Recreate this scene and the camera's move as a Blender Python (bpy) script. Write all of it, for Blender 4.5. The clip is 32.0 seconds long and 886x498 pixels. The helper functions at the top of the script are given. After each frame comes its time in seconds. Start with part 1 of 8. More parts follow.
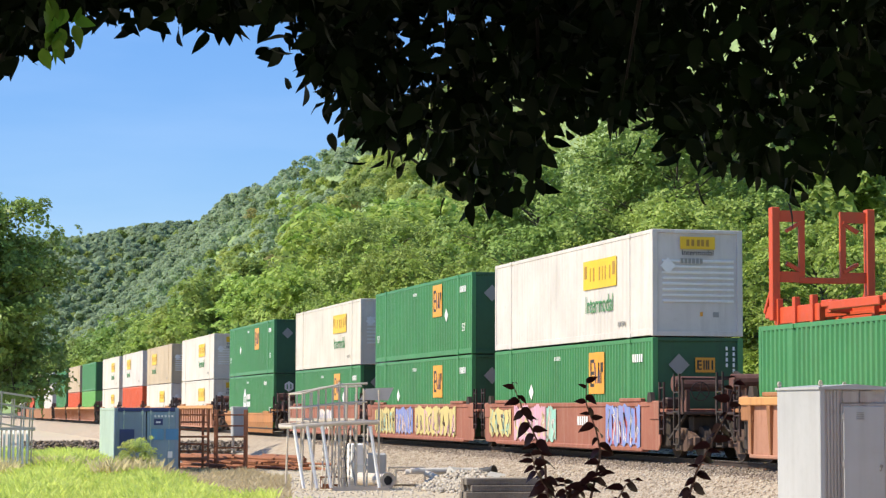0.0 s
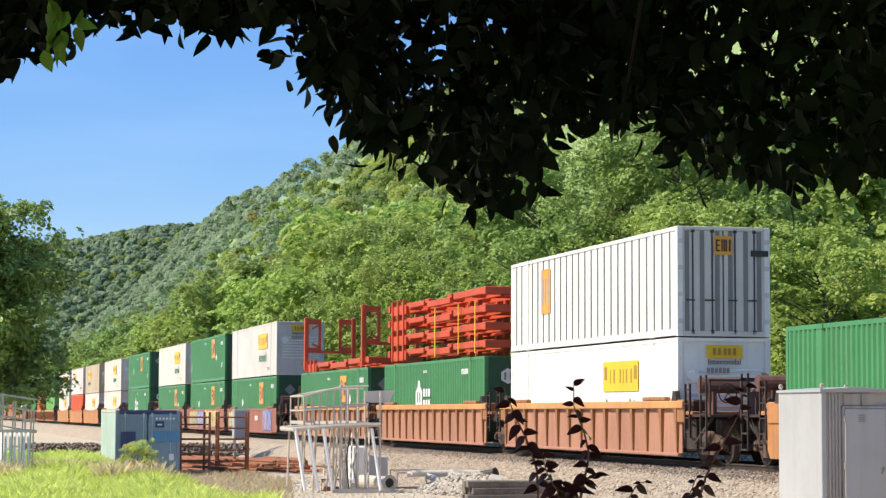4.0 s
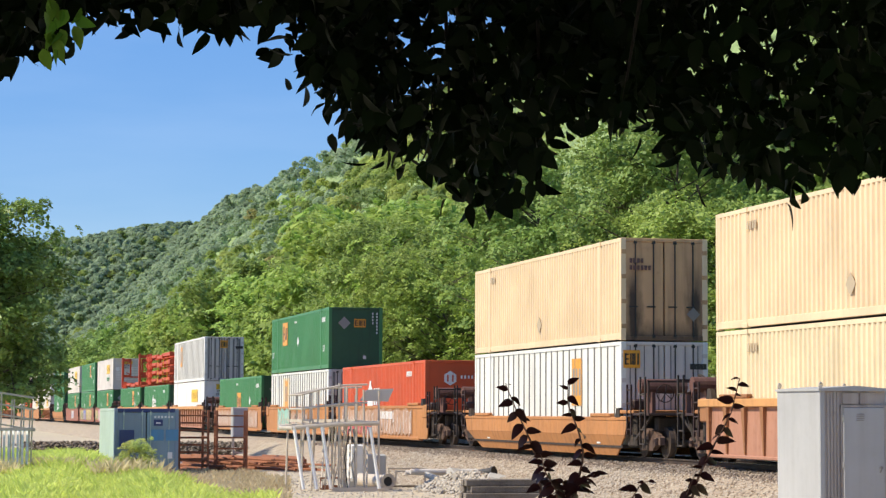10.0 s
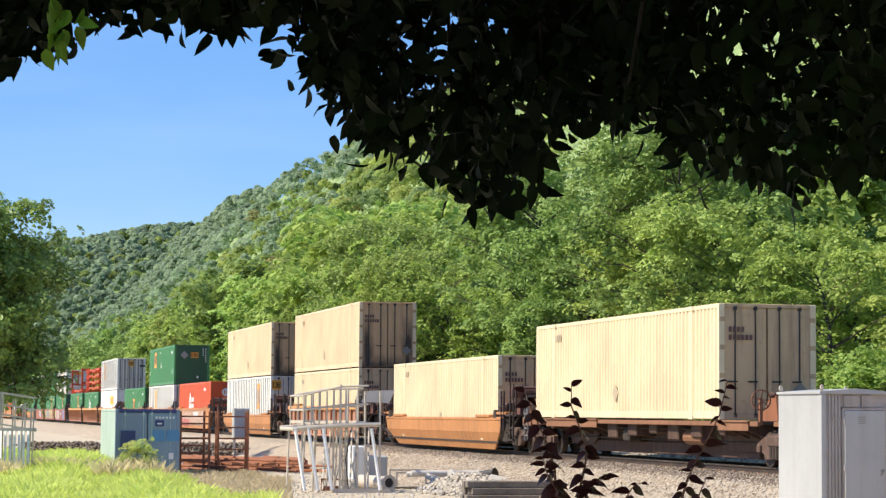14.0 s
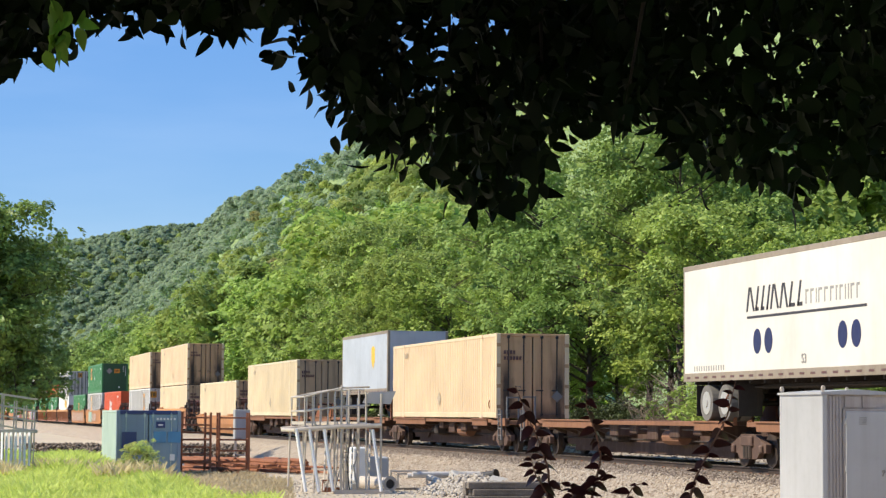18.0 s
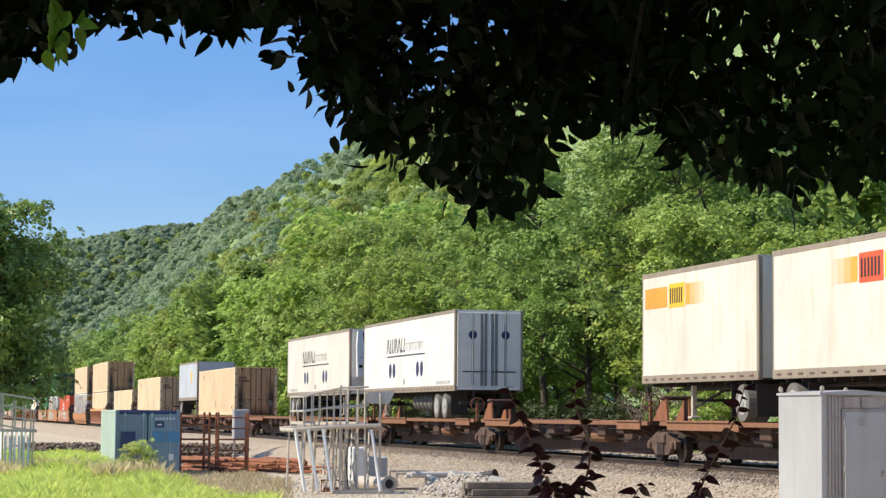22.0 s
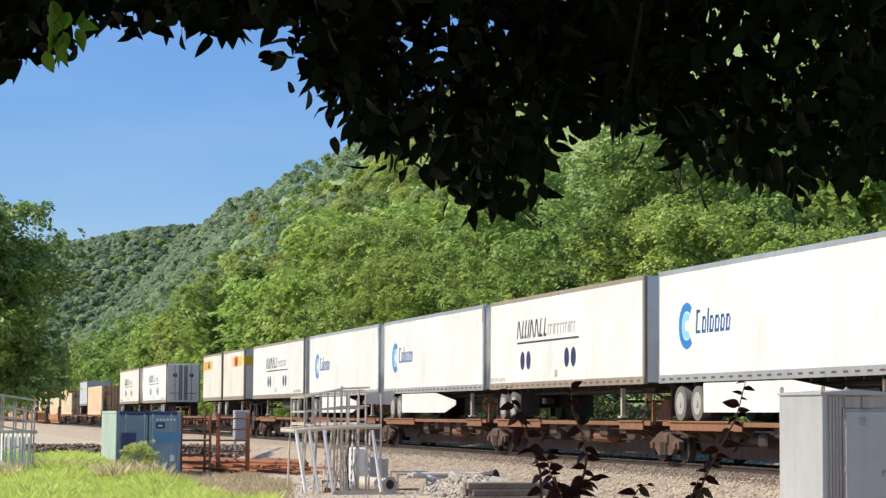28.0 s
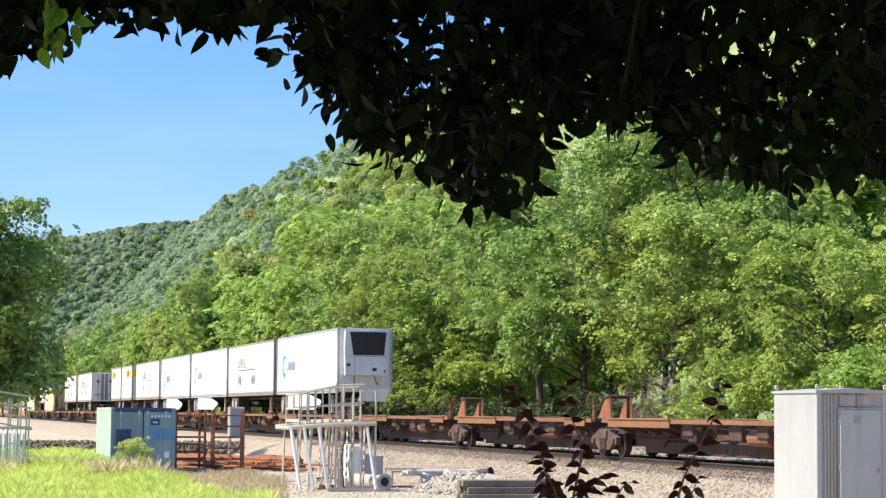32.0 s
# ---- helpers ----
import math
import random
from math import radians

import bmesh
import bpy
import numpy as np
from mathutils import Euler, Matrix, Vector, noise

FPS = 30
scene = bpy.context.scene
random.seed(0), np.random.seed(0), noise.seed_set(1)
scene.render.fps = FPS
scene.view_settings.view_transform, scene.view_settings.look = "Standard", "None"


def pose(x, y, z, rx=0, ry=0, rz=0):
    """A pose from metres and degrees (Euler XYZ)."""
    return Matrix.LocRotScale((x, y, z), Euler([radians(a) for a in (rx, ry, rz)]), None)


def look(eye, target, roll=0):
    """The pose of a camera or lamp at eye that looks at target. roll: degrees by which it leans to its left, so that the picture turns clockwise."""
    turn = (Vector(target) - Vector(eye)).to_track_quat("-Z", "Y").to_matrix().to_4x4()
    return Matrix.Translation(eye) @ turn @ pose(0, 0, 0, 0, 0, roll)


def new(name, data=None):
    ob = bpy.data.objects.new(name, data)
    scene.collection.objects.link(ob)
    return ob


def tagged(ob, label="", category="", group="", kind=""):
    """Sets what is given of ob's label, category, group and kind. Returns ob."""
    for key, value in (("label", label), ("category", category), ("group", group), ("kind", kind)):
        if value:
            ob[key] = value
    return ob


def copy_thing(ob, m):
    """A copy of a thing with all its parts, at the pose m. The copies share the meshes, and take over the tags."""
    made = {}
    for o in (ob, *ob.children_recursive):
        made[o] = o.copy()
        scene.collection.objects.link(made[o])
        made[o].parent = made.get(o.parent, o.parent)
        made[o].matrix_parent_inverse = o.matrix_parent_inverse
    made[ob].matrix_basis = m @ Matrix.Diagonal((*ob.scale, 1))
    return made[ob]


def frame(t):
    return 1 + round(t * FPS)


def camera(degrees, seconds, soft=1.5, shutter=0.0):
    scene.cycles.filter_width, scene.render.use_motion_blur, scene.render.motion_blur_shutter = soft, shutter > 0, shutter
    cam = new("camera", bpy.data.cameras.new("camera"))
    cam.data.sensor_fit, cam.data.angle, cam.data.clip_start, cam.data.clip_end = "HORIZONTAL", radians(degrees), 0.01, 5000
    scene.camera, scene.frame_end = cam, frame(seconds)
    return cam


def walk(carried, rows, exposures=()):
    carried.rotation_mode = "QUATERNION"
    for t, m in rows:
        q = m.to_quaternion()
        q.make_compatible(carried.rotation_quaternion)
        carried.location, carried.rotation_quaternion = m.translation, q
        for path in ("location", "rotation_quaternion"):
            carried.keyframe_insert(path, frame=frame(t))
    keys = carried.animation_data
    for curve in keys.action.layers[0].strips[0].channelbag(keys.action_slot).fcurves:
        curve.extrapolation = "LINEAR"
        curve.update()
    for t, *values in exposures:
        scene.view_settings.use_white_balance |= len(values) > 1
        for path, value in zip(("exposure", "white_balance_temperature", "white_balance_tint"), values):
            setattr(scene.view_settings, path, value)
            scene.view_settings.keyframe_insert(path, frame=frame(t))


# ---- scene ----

# camera: yaw to the right of the track's course, tilt and roll in degrees, eye 2.4 m over the yard
EYE = (0.0, 0.0, 2.4)


def aim(yaw, tilt, roll):
    return pose(*EYE, 0, 0, -yaw) @ pose(0, 0, 0, 90 + tilt) @ pose(0, 0, 0, 0, 0, roll)


PATH = [
    (0.0, 13.870, 4.200, 0.176),
    (0.5, 13.866, 4.224, 0.205),
    (1.0, 13.859, 4.242, 0.233),
    (2.0, 13.840, 4.248, 0.285),
    (3.0, 13.836, 4.256, 0.209),
    (3.5, 13.828, 4.267, 0.200),
    (5.5, 13.893, 4.241, 0.230),
    (6.0, 13.886, 4.241, 0.281),
    (7.0, 13.882, 4.243, 0.238),
    (8.0, 13.870, 4.240, 0.245),
    (9.0, 13.861, 4.236, 0.235),
    (10.0, 13.866, 4.228, 0.241),
    (11.0, 13.863, 4.244, 0.332),
    (12.0, 13.866, 4.253, 0.398),
    (13.0, 13.838, 4.273, 0.401),
    (14.0, 13.819, 4.268, 0.434),
    (14.5, 13.808, 4.272, 0.431),
    (16.5, 13.816, 4.294, 0.431),
    (17.0, 13.814, 4.297, 0.399),
    (18.0, 13.795, 4.296, 0.381),
    (18.5, 13.783, 4.297, 0.396),
    (19.0, 13.793, 4.276, 0.385),
    (19.5, 13.814, 4.280, 0.373),
    (20.0, 13.839, 4.282, 0.364),
    (21.0, 13.840, 4.289, 0.435),
    (22.0, 13.816, 4.296, 0.447),
    (23.0, 13.792, 4.303, 0.333),
    (23.5, 13.773, 4.305, 0.356),
    (24.0, 13.778, 4.304, 0.353),
    (25.0, 13.795, 4.289, 0.311),
    (25.5, 13.795, 4.288, 0.341),
    (27.5, 13.808, 4.301, 0.356),
    (28.0, 13.805, 4.309, 0.336),
    (28.5, 13.798, 4.310, 0.339),
    (29.0, 13.823, 4.289, 0.331),
    (29.5, 13.852, 4.266, 0.315),
    (30.0, 13.880, 4.254, 0.343),
    (30.5, 13.902, 4.243, 0.391),
    (31.0, 13.926, 4.243, 0.398),
    (32.0, 13.927, 4.241, 0.479),
]
cam = camera(22.6, 32.0, soft=1.35)
walk(cam, [(t, aim(a, b, c)) for t, a, b, c in PATH], exposures=[(0.0, 0.52), (1.0, 0.74), (2.0, 0.62), (3.0, 0.5), (7.0, 0.6), (9.0, 0.5), (10.0, 0.36), (12.0, 0.42), (14.0, 0.58), (17.0, 0.42), (20.0, 0.38), (25.0, 0.31), (28.0, 0.27), (29.5, 0.42), (31.0, 0.7), (32.0, 0.76)])

# ---- light: late morning sun from the yard side, a little ahead ----
SUN_AZ, SUN_EL = -89.0, 46.0          # azimuth from the track's course, clockwise; elevation
world = bpy.data.worlds.new("sky")
scene.world = world
world.use_nodes = True
wn = world.node_tree
sky = wn.nodes.new("ShaderNodeTexSky")
sky.sky_type = "NISHITA"
sky.sun_disc = False
sky.sun_elevation = radians(SUN_EL)
sky.sun_rotation = radians(SUN_AZ)
sky.air_density, sky.dust_density, sky.ozone_density = 1.0, 0.3, 2.0
wn.nodes["Background"].inputs["Strength"].default_value = 0.122
rich = wn.nodes.new("ShaderNodeHueSaturation")
rich.inputs["Hue"].default_value, rich.inputs["Saturation"].default_value = 0.522, 1.55
wn.links.new(sky.outputs[0], rich.inputs["Color"])
# thin streaks of high cloud
wc, wm = wn.nodes.new("ShaderNodeTexCoord"), wn.nodes.new("ShaderNodeMapping")
wm.inputs["Scale"].default_value = (1.6, 1.6, 9.0)
wt, wr, wx = wn.nodes.new("ShaderNodeTexNoise"), wn.nodes.new("ShaderNodeValToRGB"), wn.nodes.new("ShaderNodeMix")
wt.inputs["Scale"].default_value, wt.inputs["Detail"].default_value = 3.0, 6.0
wr.color_ramp.elements[0].position, wr.color_ramp.elements[1].position = 0.5, 0.85
wr.color_ramp.elements[1].color = (0.07, 0.07, 0.07, 1)
wx.data_type = "RGBA"
wx.inputs[7].default_value = (8.0, 8.6, 9.4, 1)
wn.links.new(wc.outputs["Generated"], wm.inputs[0])
wn.links.new(wm.outputs[0], wt.inputs["Vector"])
wn.links.new(wt.outputs[0], wr.inputs[0])
wn.links.new(wr.outputs[0], wx.inputs[0])
even = wn.nodes.new("ShaderNodeMix")
even.data_type = "RGBA"
even.inputs[0].default_value = 0.55
even.inputs[7].default_value = (1.35, 2.75, 5.3, 1)
wn.links.new(rich.outputs[0], even.inputs[6])
wn.links.new(even.outputs[2], wx.inputs[6])
wn.links.new(wx.outputs[2], wn.nodes["Background"].inputs[0])
sun_data = bpy.data.lights.new("sun", "SUN")
sun_data.energy, sun_data.angle, sun_data.color = 4.6, radians(0.53), (1.0, 0.9, 0.72)
sun = new("sun", sun_data)
_d = Vector((math.sin(radians(SUN_AZ)) * math.cos(radians(SUN_EL)), math.cos(radians(SUN_AZ)) * math.cos(radians(SUN_EL)), math.sin(radians(SUN_EL))))
sun.matrix_world = look(_d * 100, (0, 0, 0))


# ---- materials ----
def shader(name):
    m = bpy.data.materials.new(name)
    m.use_nodes = True
    return m, m.node_tree.nodes, m.node_tree.links, m.node_tree.nodes["Principled BSDF"]


def mapping(n, l, stretch=(1, 1, 1), coords="Object"):
    c, m = n.new("ShaderNodeTexCoord"), n.new("ShaderNodeMapping")
    m.inputs["Scale"].default_value = stretch
    l.new(c.outputs[coords], m.inputs[0])
    return m.outputs[0]


def noise_tex(n, l, vec, scale, detail=4, rough=0.6):
    t = n.new("ShaderNodeTexNoise")
    t.inputs["Scale"].default_value, t.inputs["Detail"].default_value, t.inputs["Roughness"].default_value = scale, detail, rough
    l.new(vec, t.inputs["Vector"])
    return t.outputs[0]


def ramp(n, l, fac, stops):
    r = n.new("ShaderNodeValToRGB")
    while len(r.color_ramp.elements) < len(stops):
        r.color_ramp.elements.new(0.5)
    for e, (p, c) in zip(r.color_ramp.elements, stops):
        e.position, e.color = p, (*c, 1) if len(c) == 3 else c
    l.new(fac, r.inputs[0])
    return r.outputs[0]


def mix(n, l, fac, a, b, mode="MIX"):
    m = n.new("ShaderNodeMix")
    m.data_type, m.blend_type = "RGBA", mode
    for sock, v in ((m.inputs[0], fac), (m.inputs[6], a), (m.inputs[7], b)):
        if hasattr(v, "is_linked"):
            l.new(v, sock)
        elif isinstance(v, tuple):
            sock.default_value = (*v, 1)
        else:
            sock.default_value = v
    return m.outputs[2]


def bump(n, l, height, strength, distance, bsdf):
    b = n.new("ShaderNodeBump")
    b.inputs["Strength"].default_value, b.inputs["Distance"].default_value = strength, distance
    l.new(height, b.inputs["Height"])
    l.new(b.outputs[0], bsdf.inputs["Normal"])


def paint(name, colour, rough=0.45, metal=0.0, dirt=(0.16, 0.11, 0.07), dirty=0.35, streak=True, grain=6.0, relief=0.15, wear=(0.48, 0.78)):
    """Coated or bare metal with broad fading, fine grain and dirt that runs down in streaks."""
    m, n, l, p = shader(name)
    v = mapping(n, l)
    broad = noise_tex(n, l, v, 0.55, 3)
    fine = noise_tex(n, l, v, grain, 5)
    run = noise_tex(n, l, mapping(n, l, (3.2, 3.2, 0.22) if streak else (1, 1, 1)), 1.3, 5, 0.65)
    c = mix(n, l, ramp(n, l, broad, [(0.3, (0.0,) * 3), (0.75, (1.0,) * 3)]), tuple(k * 0.86 for k in colour), tuple(min(1, k * 1.08) for k in colour))
    mask = ramp(n, l, run, [(wear[0], (0.0,) * 3), (wear[1], (dirty,) * 3)])
    c = mix(n, l, mask, c, dirt)
    c = mix(n, l, ramp(n, l, fine, [(0.58, (0.0,) * 3), (0.8, (dirty * 0.6,) * 3)]), c, dirt)
    l.new(c, p.inputs["Base Color"])
    l.new(ramp(n, l, fine, [(0.2, (rough * 0.8,) * 3), (0.9, (min(1, rough * 1.35),) * 3)]), p.inputs["Roughness"])
    p.inputs["Metallic"].default_value = metal
    if relief:
        bump(n, l, fine, relief, 0.01, p)
    return m


def foliage(name, dark, light, rough=0.55, glow=0.35, size=0.6, sheen=0.3, leafy=0.5, varied=(0.8, 1.12)):
    """Leaves: colour differs leaf by leaf and clump by clump, and some light passes through."""
    m, n, l, p = shader(name)
    g = n.new("ShaderNodeNewGeometry")
    info = n.new("ShaderNodeObjectInfo")
    clump = noise_tex(n, l, mapping(n, l), size, 3)
    a = mix(n, l, g.outputs["Random Per Island"], dark, light)
    b = mix(n, l, ramp(n, l, clump, [(0.3, (0,) * 3), (0.7, (1,) * 3)]), tuple(k * 0.75 for k in dark), tuple(min(1, k * 1.2) for k in light))
    c = mix(n, l, leafy, b, a)
    h = n.new("ShaderNodeHueSaturation")
    l.new(c, h.inputs["Color"])
    s = n.new("ShaderNodeMapRange")
    s.inputs[3].default_value, s.inputs[4].default_value = 0.485, 0.515
    l.new(info.outputs["Random"], s.inputs[0])
    l.new(s.outputs[0], h.inputs["Hue"])
    deep = n.new("ShaderNodeMapRange")
    deep.inputs[3].default_value, deep.inputs[4].default_value = varied
    again = n.new("ShaderNodeMath")
    again.operation = "MULTIPLY"
    again.inputs[1].default_value = 17.3
    part_of = n.new("ShaderNodeMath")
    part_of.operation = "FRACT"
    l.new(info.outputs["Random"], again.inputs[0])
    l.new(again.outputs[0], part_of.inputs[0])
    l.new(part_of.outputs[0], deep.inputs[0])
    l.new(deep.outputs[0], h.inputs["Value"])
    l.new(h.outputs[0], p.inputs["Base Color"])
    p.inputs["Roughness"].default_value = rough
    p.inputs["Specular IOR Level"].default_value = sheen
    t, mixer = n.new("ShaderNodeBsdfTranslucent"), n.new("ShaderNodeMixShader")
    l.new(h.outputs[0], t.inputs[0])
    mixer.inputs[0].default_value = glow
    l.new(p.outputs[0], mixer.inputs[1])
    l.new(t.outputs[0], mixer.inputs[2])
    l.new(mixer.outputs[0], n["Material Output"].inputs[0])
    return m


def earth(name, stops, scale, relief, fine=30.0, rough=0.95, distance=0.05):
    """Soil, gravel, bark: a ramp over coarse and fine noise, with relief."""
    m, n, l, p = shader(name)
    v = mapping(n, l)
    coarse, small = noise_tex(n, l, v, scale, 6, 0.65), noise_tex(n, l, v, fine, 4, 0.7)
    c = mix(n, l, 0.35, ramp(n, l, coarse, stops), ramp(n, l, small, stops))
    l.new(c, p.inputs["Base Color"])
    p.inputs["Roughness"].default_value = rough
    bump(n, l, small, relief, distance, p)
    return m


def piece(name, stops, rough=0.9, relief=0.3, grain=25.0):
    """Loose stones and other repeats whose tone differs from piece to piece."""
    m, n, l, p = shader(name)
    g, info = n.new("ShaderNodeNewGeometry"), n.new("ShaderNodeObjectInfo")
    add = n.new("ShaderNodeMath")
    add.operation = "FRACT"
    s = n.new("ShaderNodeMath")
    s.operation = "ADD"
    l.new(g.outputs["Random Per Island"], s.inputs[0])
    l.new(info.outputs["Random"], s.inputs[1])
    l.new(s.outputs[0], add.inputs[0])
    small = noise_tex(n, l, mapping(n, l), grain, 4, 0.7)
    c = mix(n, l, ramp(n, l, small, [(0.3, (0,) * 3), (0.75, (0.4,) * 3)]), ramp(n, l, add.outputs[0], stops), (0.16, 0.13, 0.1))
    l.new(c, p.inputs["Base Color"])
    p.inputs["Roughness"].default_value = rough
    bump(n, l, small, relief, 0.02, p)
    return m


GREEN = paint("green_paint", (0.055, 0.23, 0.08), 0.42, dirt=(0.2, 0.2, 0.12), dirty=0.2)
# Rear ends of green containers: a darker green than the sides
GREEN_END = paint("darker_green_end", (0.03, 0.1, 0.045), 0.5, dirt=(0.03, 0.03, 0.025), dirty=0.4)
SIGN_INK = paint("faded_brown_lettering", (0.36, 0.2, 0.03), 0.5, dirty=0.1)
GREEN_LIGHT = paint("light_green_paint", (0.16, 0.42, 0.1), 0.45, dirty=0.2)
WHITE = paint("white_paint", (0.78, 0.77, 0.73), 0.4, dirty=0.16)
AGED_WHITE = paint("yellowed_white_paint", (0.72, 0.68, 0.6), 0.5, dirty=0.1)
DIRTY_RAIL = paint("dirty_tan_rail", (0.3, 0.25, 0.19), 0.6, dirty=0.5)
DUSTY_WHITE = paint("dusty_white_paint", (0.66, 0.61, 0.53), 0.45, dirty=0.3)
LEAF_WEED = foliage("pale_weed_leaf", (0.5, 0.58, 0.16), (0.7, 0.76, 0.3), 0.6, 0.55)
OLD_WHITE = paint("weathered_white_paint", (0.62, 0.575, 0.53), 0.5, dirty=0.24)
RIBBED_WHITE = paint("white_panel_paint", (0.76, 0.76, 0.72), 0.45, dirty=0.22)
POST_GREY = paint("dark_post_paint", (0.2, 0.19, 0.18), 0.5, dirty=0.3)
CREAM = paint("cream_paint", (0.76, 0.585, 0.375), 0.48, dirt=(0.45, 0.27, 0.13), dirty=0.2)
CREAM_PALE = paint("pale_cream_paint", (0.75, 0.62, 0.405), 0.48, dirty=0.22)
PALE_BODY = paint("pale_blue_grey_paint", (0.48, 0.52, 0.57), 0.42, dirty=0.14)
TAN = paint("tan_paint", (0.5, 0.4, 0.27), 0.5, dirty=0.3)
ORANGE = paint("orange_red_paint", (0.62, 0.1, 0.03), 0.45, dirty=0.2)
FRAME_RED = paint("chassis_red_paint", (0.56, 0.075, 0.024), 0.5, dirty=0.22)
WELL_RED = paint("oxide_red_paint", (0.3, 0.105, 0.065), 0.65, dirt=(0.42, 0.29, 0.21), dirty=0.5)
WELL_BROWN = paint("rusty_brown_paint", (0.34, 0.15, 0.06), 0.65, dirt=(0.12, 0.06, 0.03), dirty=0.65)
RECESS = paint("dusty_rusty_panel", (0.4, 0.195, 0.125), 0.75, dirt=(0.2, 0.09, 0.055), dirty=0.5)
# Top chord of the ribbed wells: a lighter orange than the ribs
CHORD_ORANGE = paint("lighter_orange_chord", (0.56, 0.28, 0.1), 0.65, dirt=(0.3, 0.14, 0.06), dirty=0.5)
WELL_TAN = paint("faded_orange_paint", (0.47, 0.205, 0.07), 0.65, dirt=(0.17, 0.085, 0.04), dirty=0.6)
RUST = paint("rusted_steel", (0.3, 0.115, 0.055), 0.85, dirt=(0.07, 0.035, 0.022), dirty=0.7, relief=0.4)
UNDER = paint("grimy_black_steel", (0.035, 0.027, 0.022), 0.8, dirt=(0.1, 0.06, 0.035), dirty=0.6)
TRUCK = paint("dusty_cast_steel", (0.1, 0.058, 0.042), 0.85, dirt=(0.24, 0.15, 0.105), dirty=0.6, streak=False, relief=0.4)
WHEEL = paint("worn_wheel_steel", (0.05, 0.035, 0.028), 0.7, 0.3, dirty=0.5, streak=False)
RAIL_STEEL = paint("rail_steel", (0.05, 0.034, 0.026), 0.7, 0.2, dirty=0.5, streak=False)
RAIL_TOP = paint("polished_rail", (0.5, 0.48, 0.46), 0.25, 0.9, dirty=0.1, streak=False)
GALV = paint("galvanised_steel", (0.55, 0.48, 0.4), 0.5, 0.0, dirty=0.25, streak=False)
# Legs and slats in the sun: that brightness is put into a white
BRIGHT_GALV = paint("sun_bright_galvanised", (0.85, 0.85, 0.84), 0.3, 0.0, dirty=0.06, streak=False)
CABINET_GREY = paint("light_grey_cabinet_paint", (0.42, 0.42, 0.415), 0.55, dirty=0.14)
CABINET_DARK = paint("stained_grey_panel", (0.4, 0.36, 0.33), 0.6, dirty=0.5)
BLUE = paint("faded_blue_paint", (0.22, 0.29, 0.36), 0.5, dirty=0.3)
DARK_BLUE = paint("dark_blue_panel", (0.03, 0.05, 0.16), 0.4, dirty=0.2)
TEAL_LEAF = paint("faded_teal_paint", (0.23, 0.33, 0.39), 0.5, dirty=0.3)
MID_BLUE = paint("blue_panel", (0.09, 0.27, 0.45), 0.4, dirty=0.2)
PALE_GREEN = paint("pale_green_paint", (0.46, 0.56, 0.5), 0.55, dirty=0.25)
PUP_WHITE = paint("stained_trailer_white", (0.7, 0.67, 0.58), 0.45, dirt=(0.45, 0.33, 0.17), dirty=0.4)
FADE = [paint("fading_stripe_%d" % i, (0.74 - 0.01 * i, 0.36 + 0.075 * i, 0.05 + 0.125 * i), 0.45, dirty=0.15) for i in range(5)]
YELLOW_SIGN = paint("yellow_sign_paint", (0.8, 0.5, 0.02), 0.4, dirty=0.1)
AMBER = paint("amber_decal", (0.75, 0.33, 0.03), 0.4, dirty=0.15)
BLACK = paint("black_paint", (0.02, 0.02, 0.022), 0.45, dirty=0.1)
NAVY = paint("navy_paint", (0.016, 0.02, 0.085), 0.4, dirty=0.05)
POST_INK = paint("dark_ink_lettering", (0.045, 0.04, 0.045), 0.45, dirty=0.1)
LETTER_BLUE = paint("deep_blue_lettering", (0.015, 0.11, 0.32), 0.4, dirty=0.05)
SKY_BLUE = paint("bright_blue_decal", (0.02, 0.2, 0.55), 0.35, dirty=0.03)
PALE_BLUE = paint("pale_blue_decal", (0.25, 0.6, 0.8), 0.35, dirty=0.03)
DECAL_WHITE = paint("white_decal", (0.8, 0.8, 0.78), 0.4, dirty=0.12)
DECAL_GREY = paint("grey_lettering", (0.3, 0.29, 0.27), 0.5, dirty=0.1)
SILVER = paint("silver_trim", (0.55, 0.55, 0.54), 0.35, 0.6, dirty=0.2)
TYRE = paint("dusty_tyre_rubber", (0.16, 0.15, 0.135), 0.85, dirty=0.5, streak=False)
RIM = paint("white_wheel_rim", (0.45, 0.44, 0.41), 0.45, 0.2, dirty=0.3, streak=False)
STRIP = paint("dull_marker_strip", (0.13, 0.06, 0.055), 0.5, dirty=0.3)
TAIL_RED = paint("red_marker", (0.5, 0.03, 0.02), 0.35, dirty=0.1)
GRAFFITI = [paint("graffiti_" + k, c, 0.55, dirt=(0.4, 0.24, 0.17), dirty=0.42, grain=3.0, wear=(0.38, 0.66)) for k, c in (("yellow", (0.62, 0.53, 0.2)), ("blue", (0.17, 0.26, 0.6)), ("pink", (0.64, 0.36, 0.48)), ("white", (0.72, 0.68, 0.64)), ("teal", (0.3, 0.6, 0.5)), ("black", (0.05, 0.04, 0.05)), ("red", (0.5, 0.07, 0.09)), ("peach", (0.7, 0.47, 0.34)), ("dust", (0.5, 0.3, 0.19)))]
BARK = earth("bark", [(0.3, (0.05, 0.038, 0.028)), (0.7, (0.16, 0.125, 0.095))], 3.0, 0.8, 22.0)
LEAF_NEAR = foliage("broad_leaf_green", (0.16, 0.255, 0.058), (0.44, 0.57, 0.152), 0.5, 0.36, sheen=0.18)
LEAF_BLUE = foliage("blue_green_leaf", (0.14, 0.235, 0.06), (0.4, 0.53, 0.155), 0.5, 0.36, sheen=0.18)
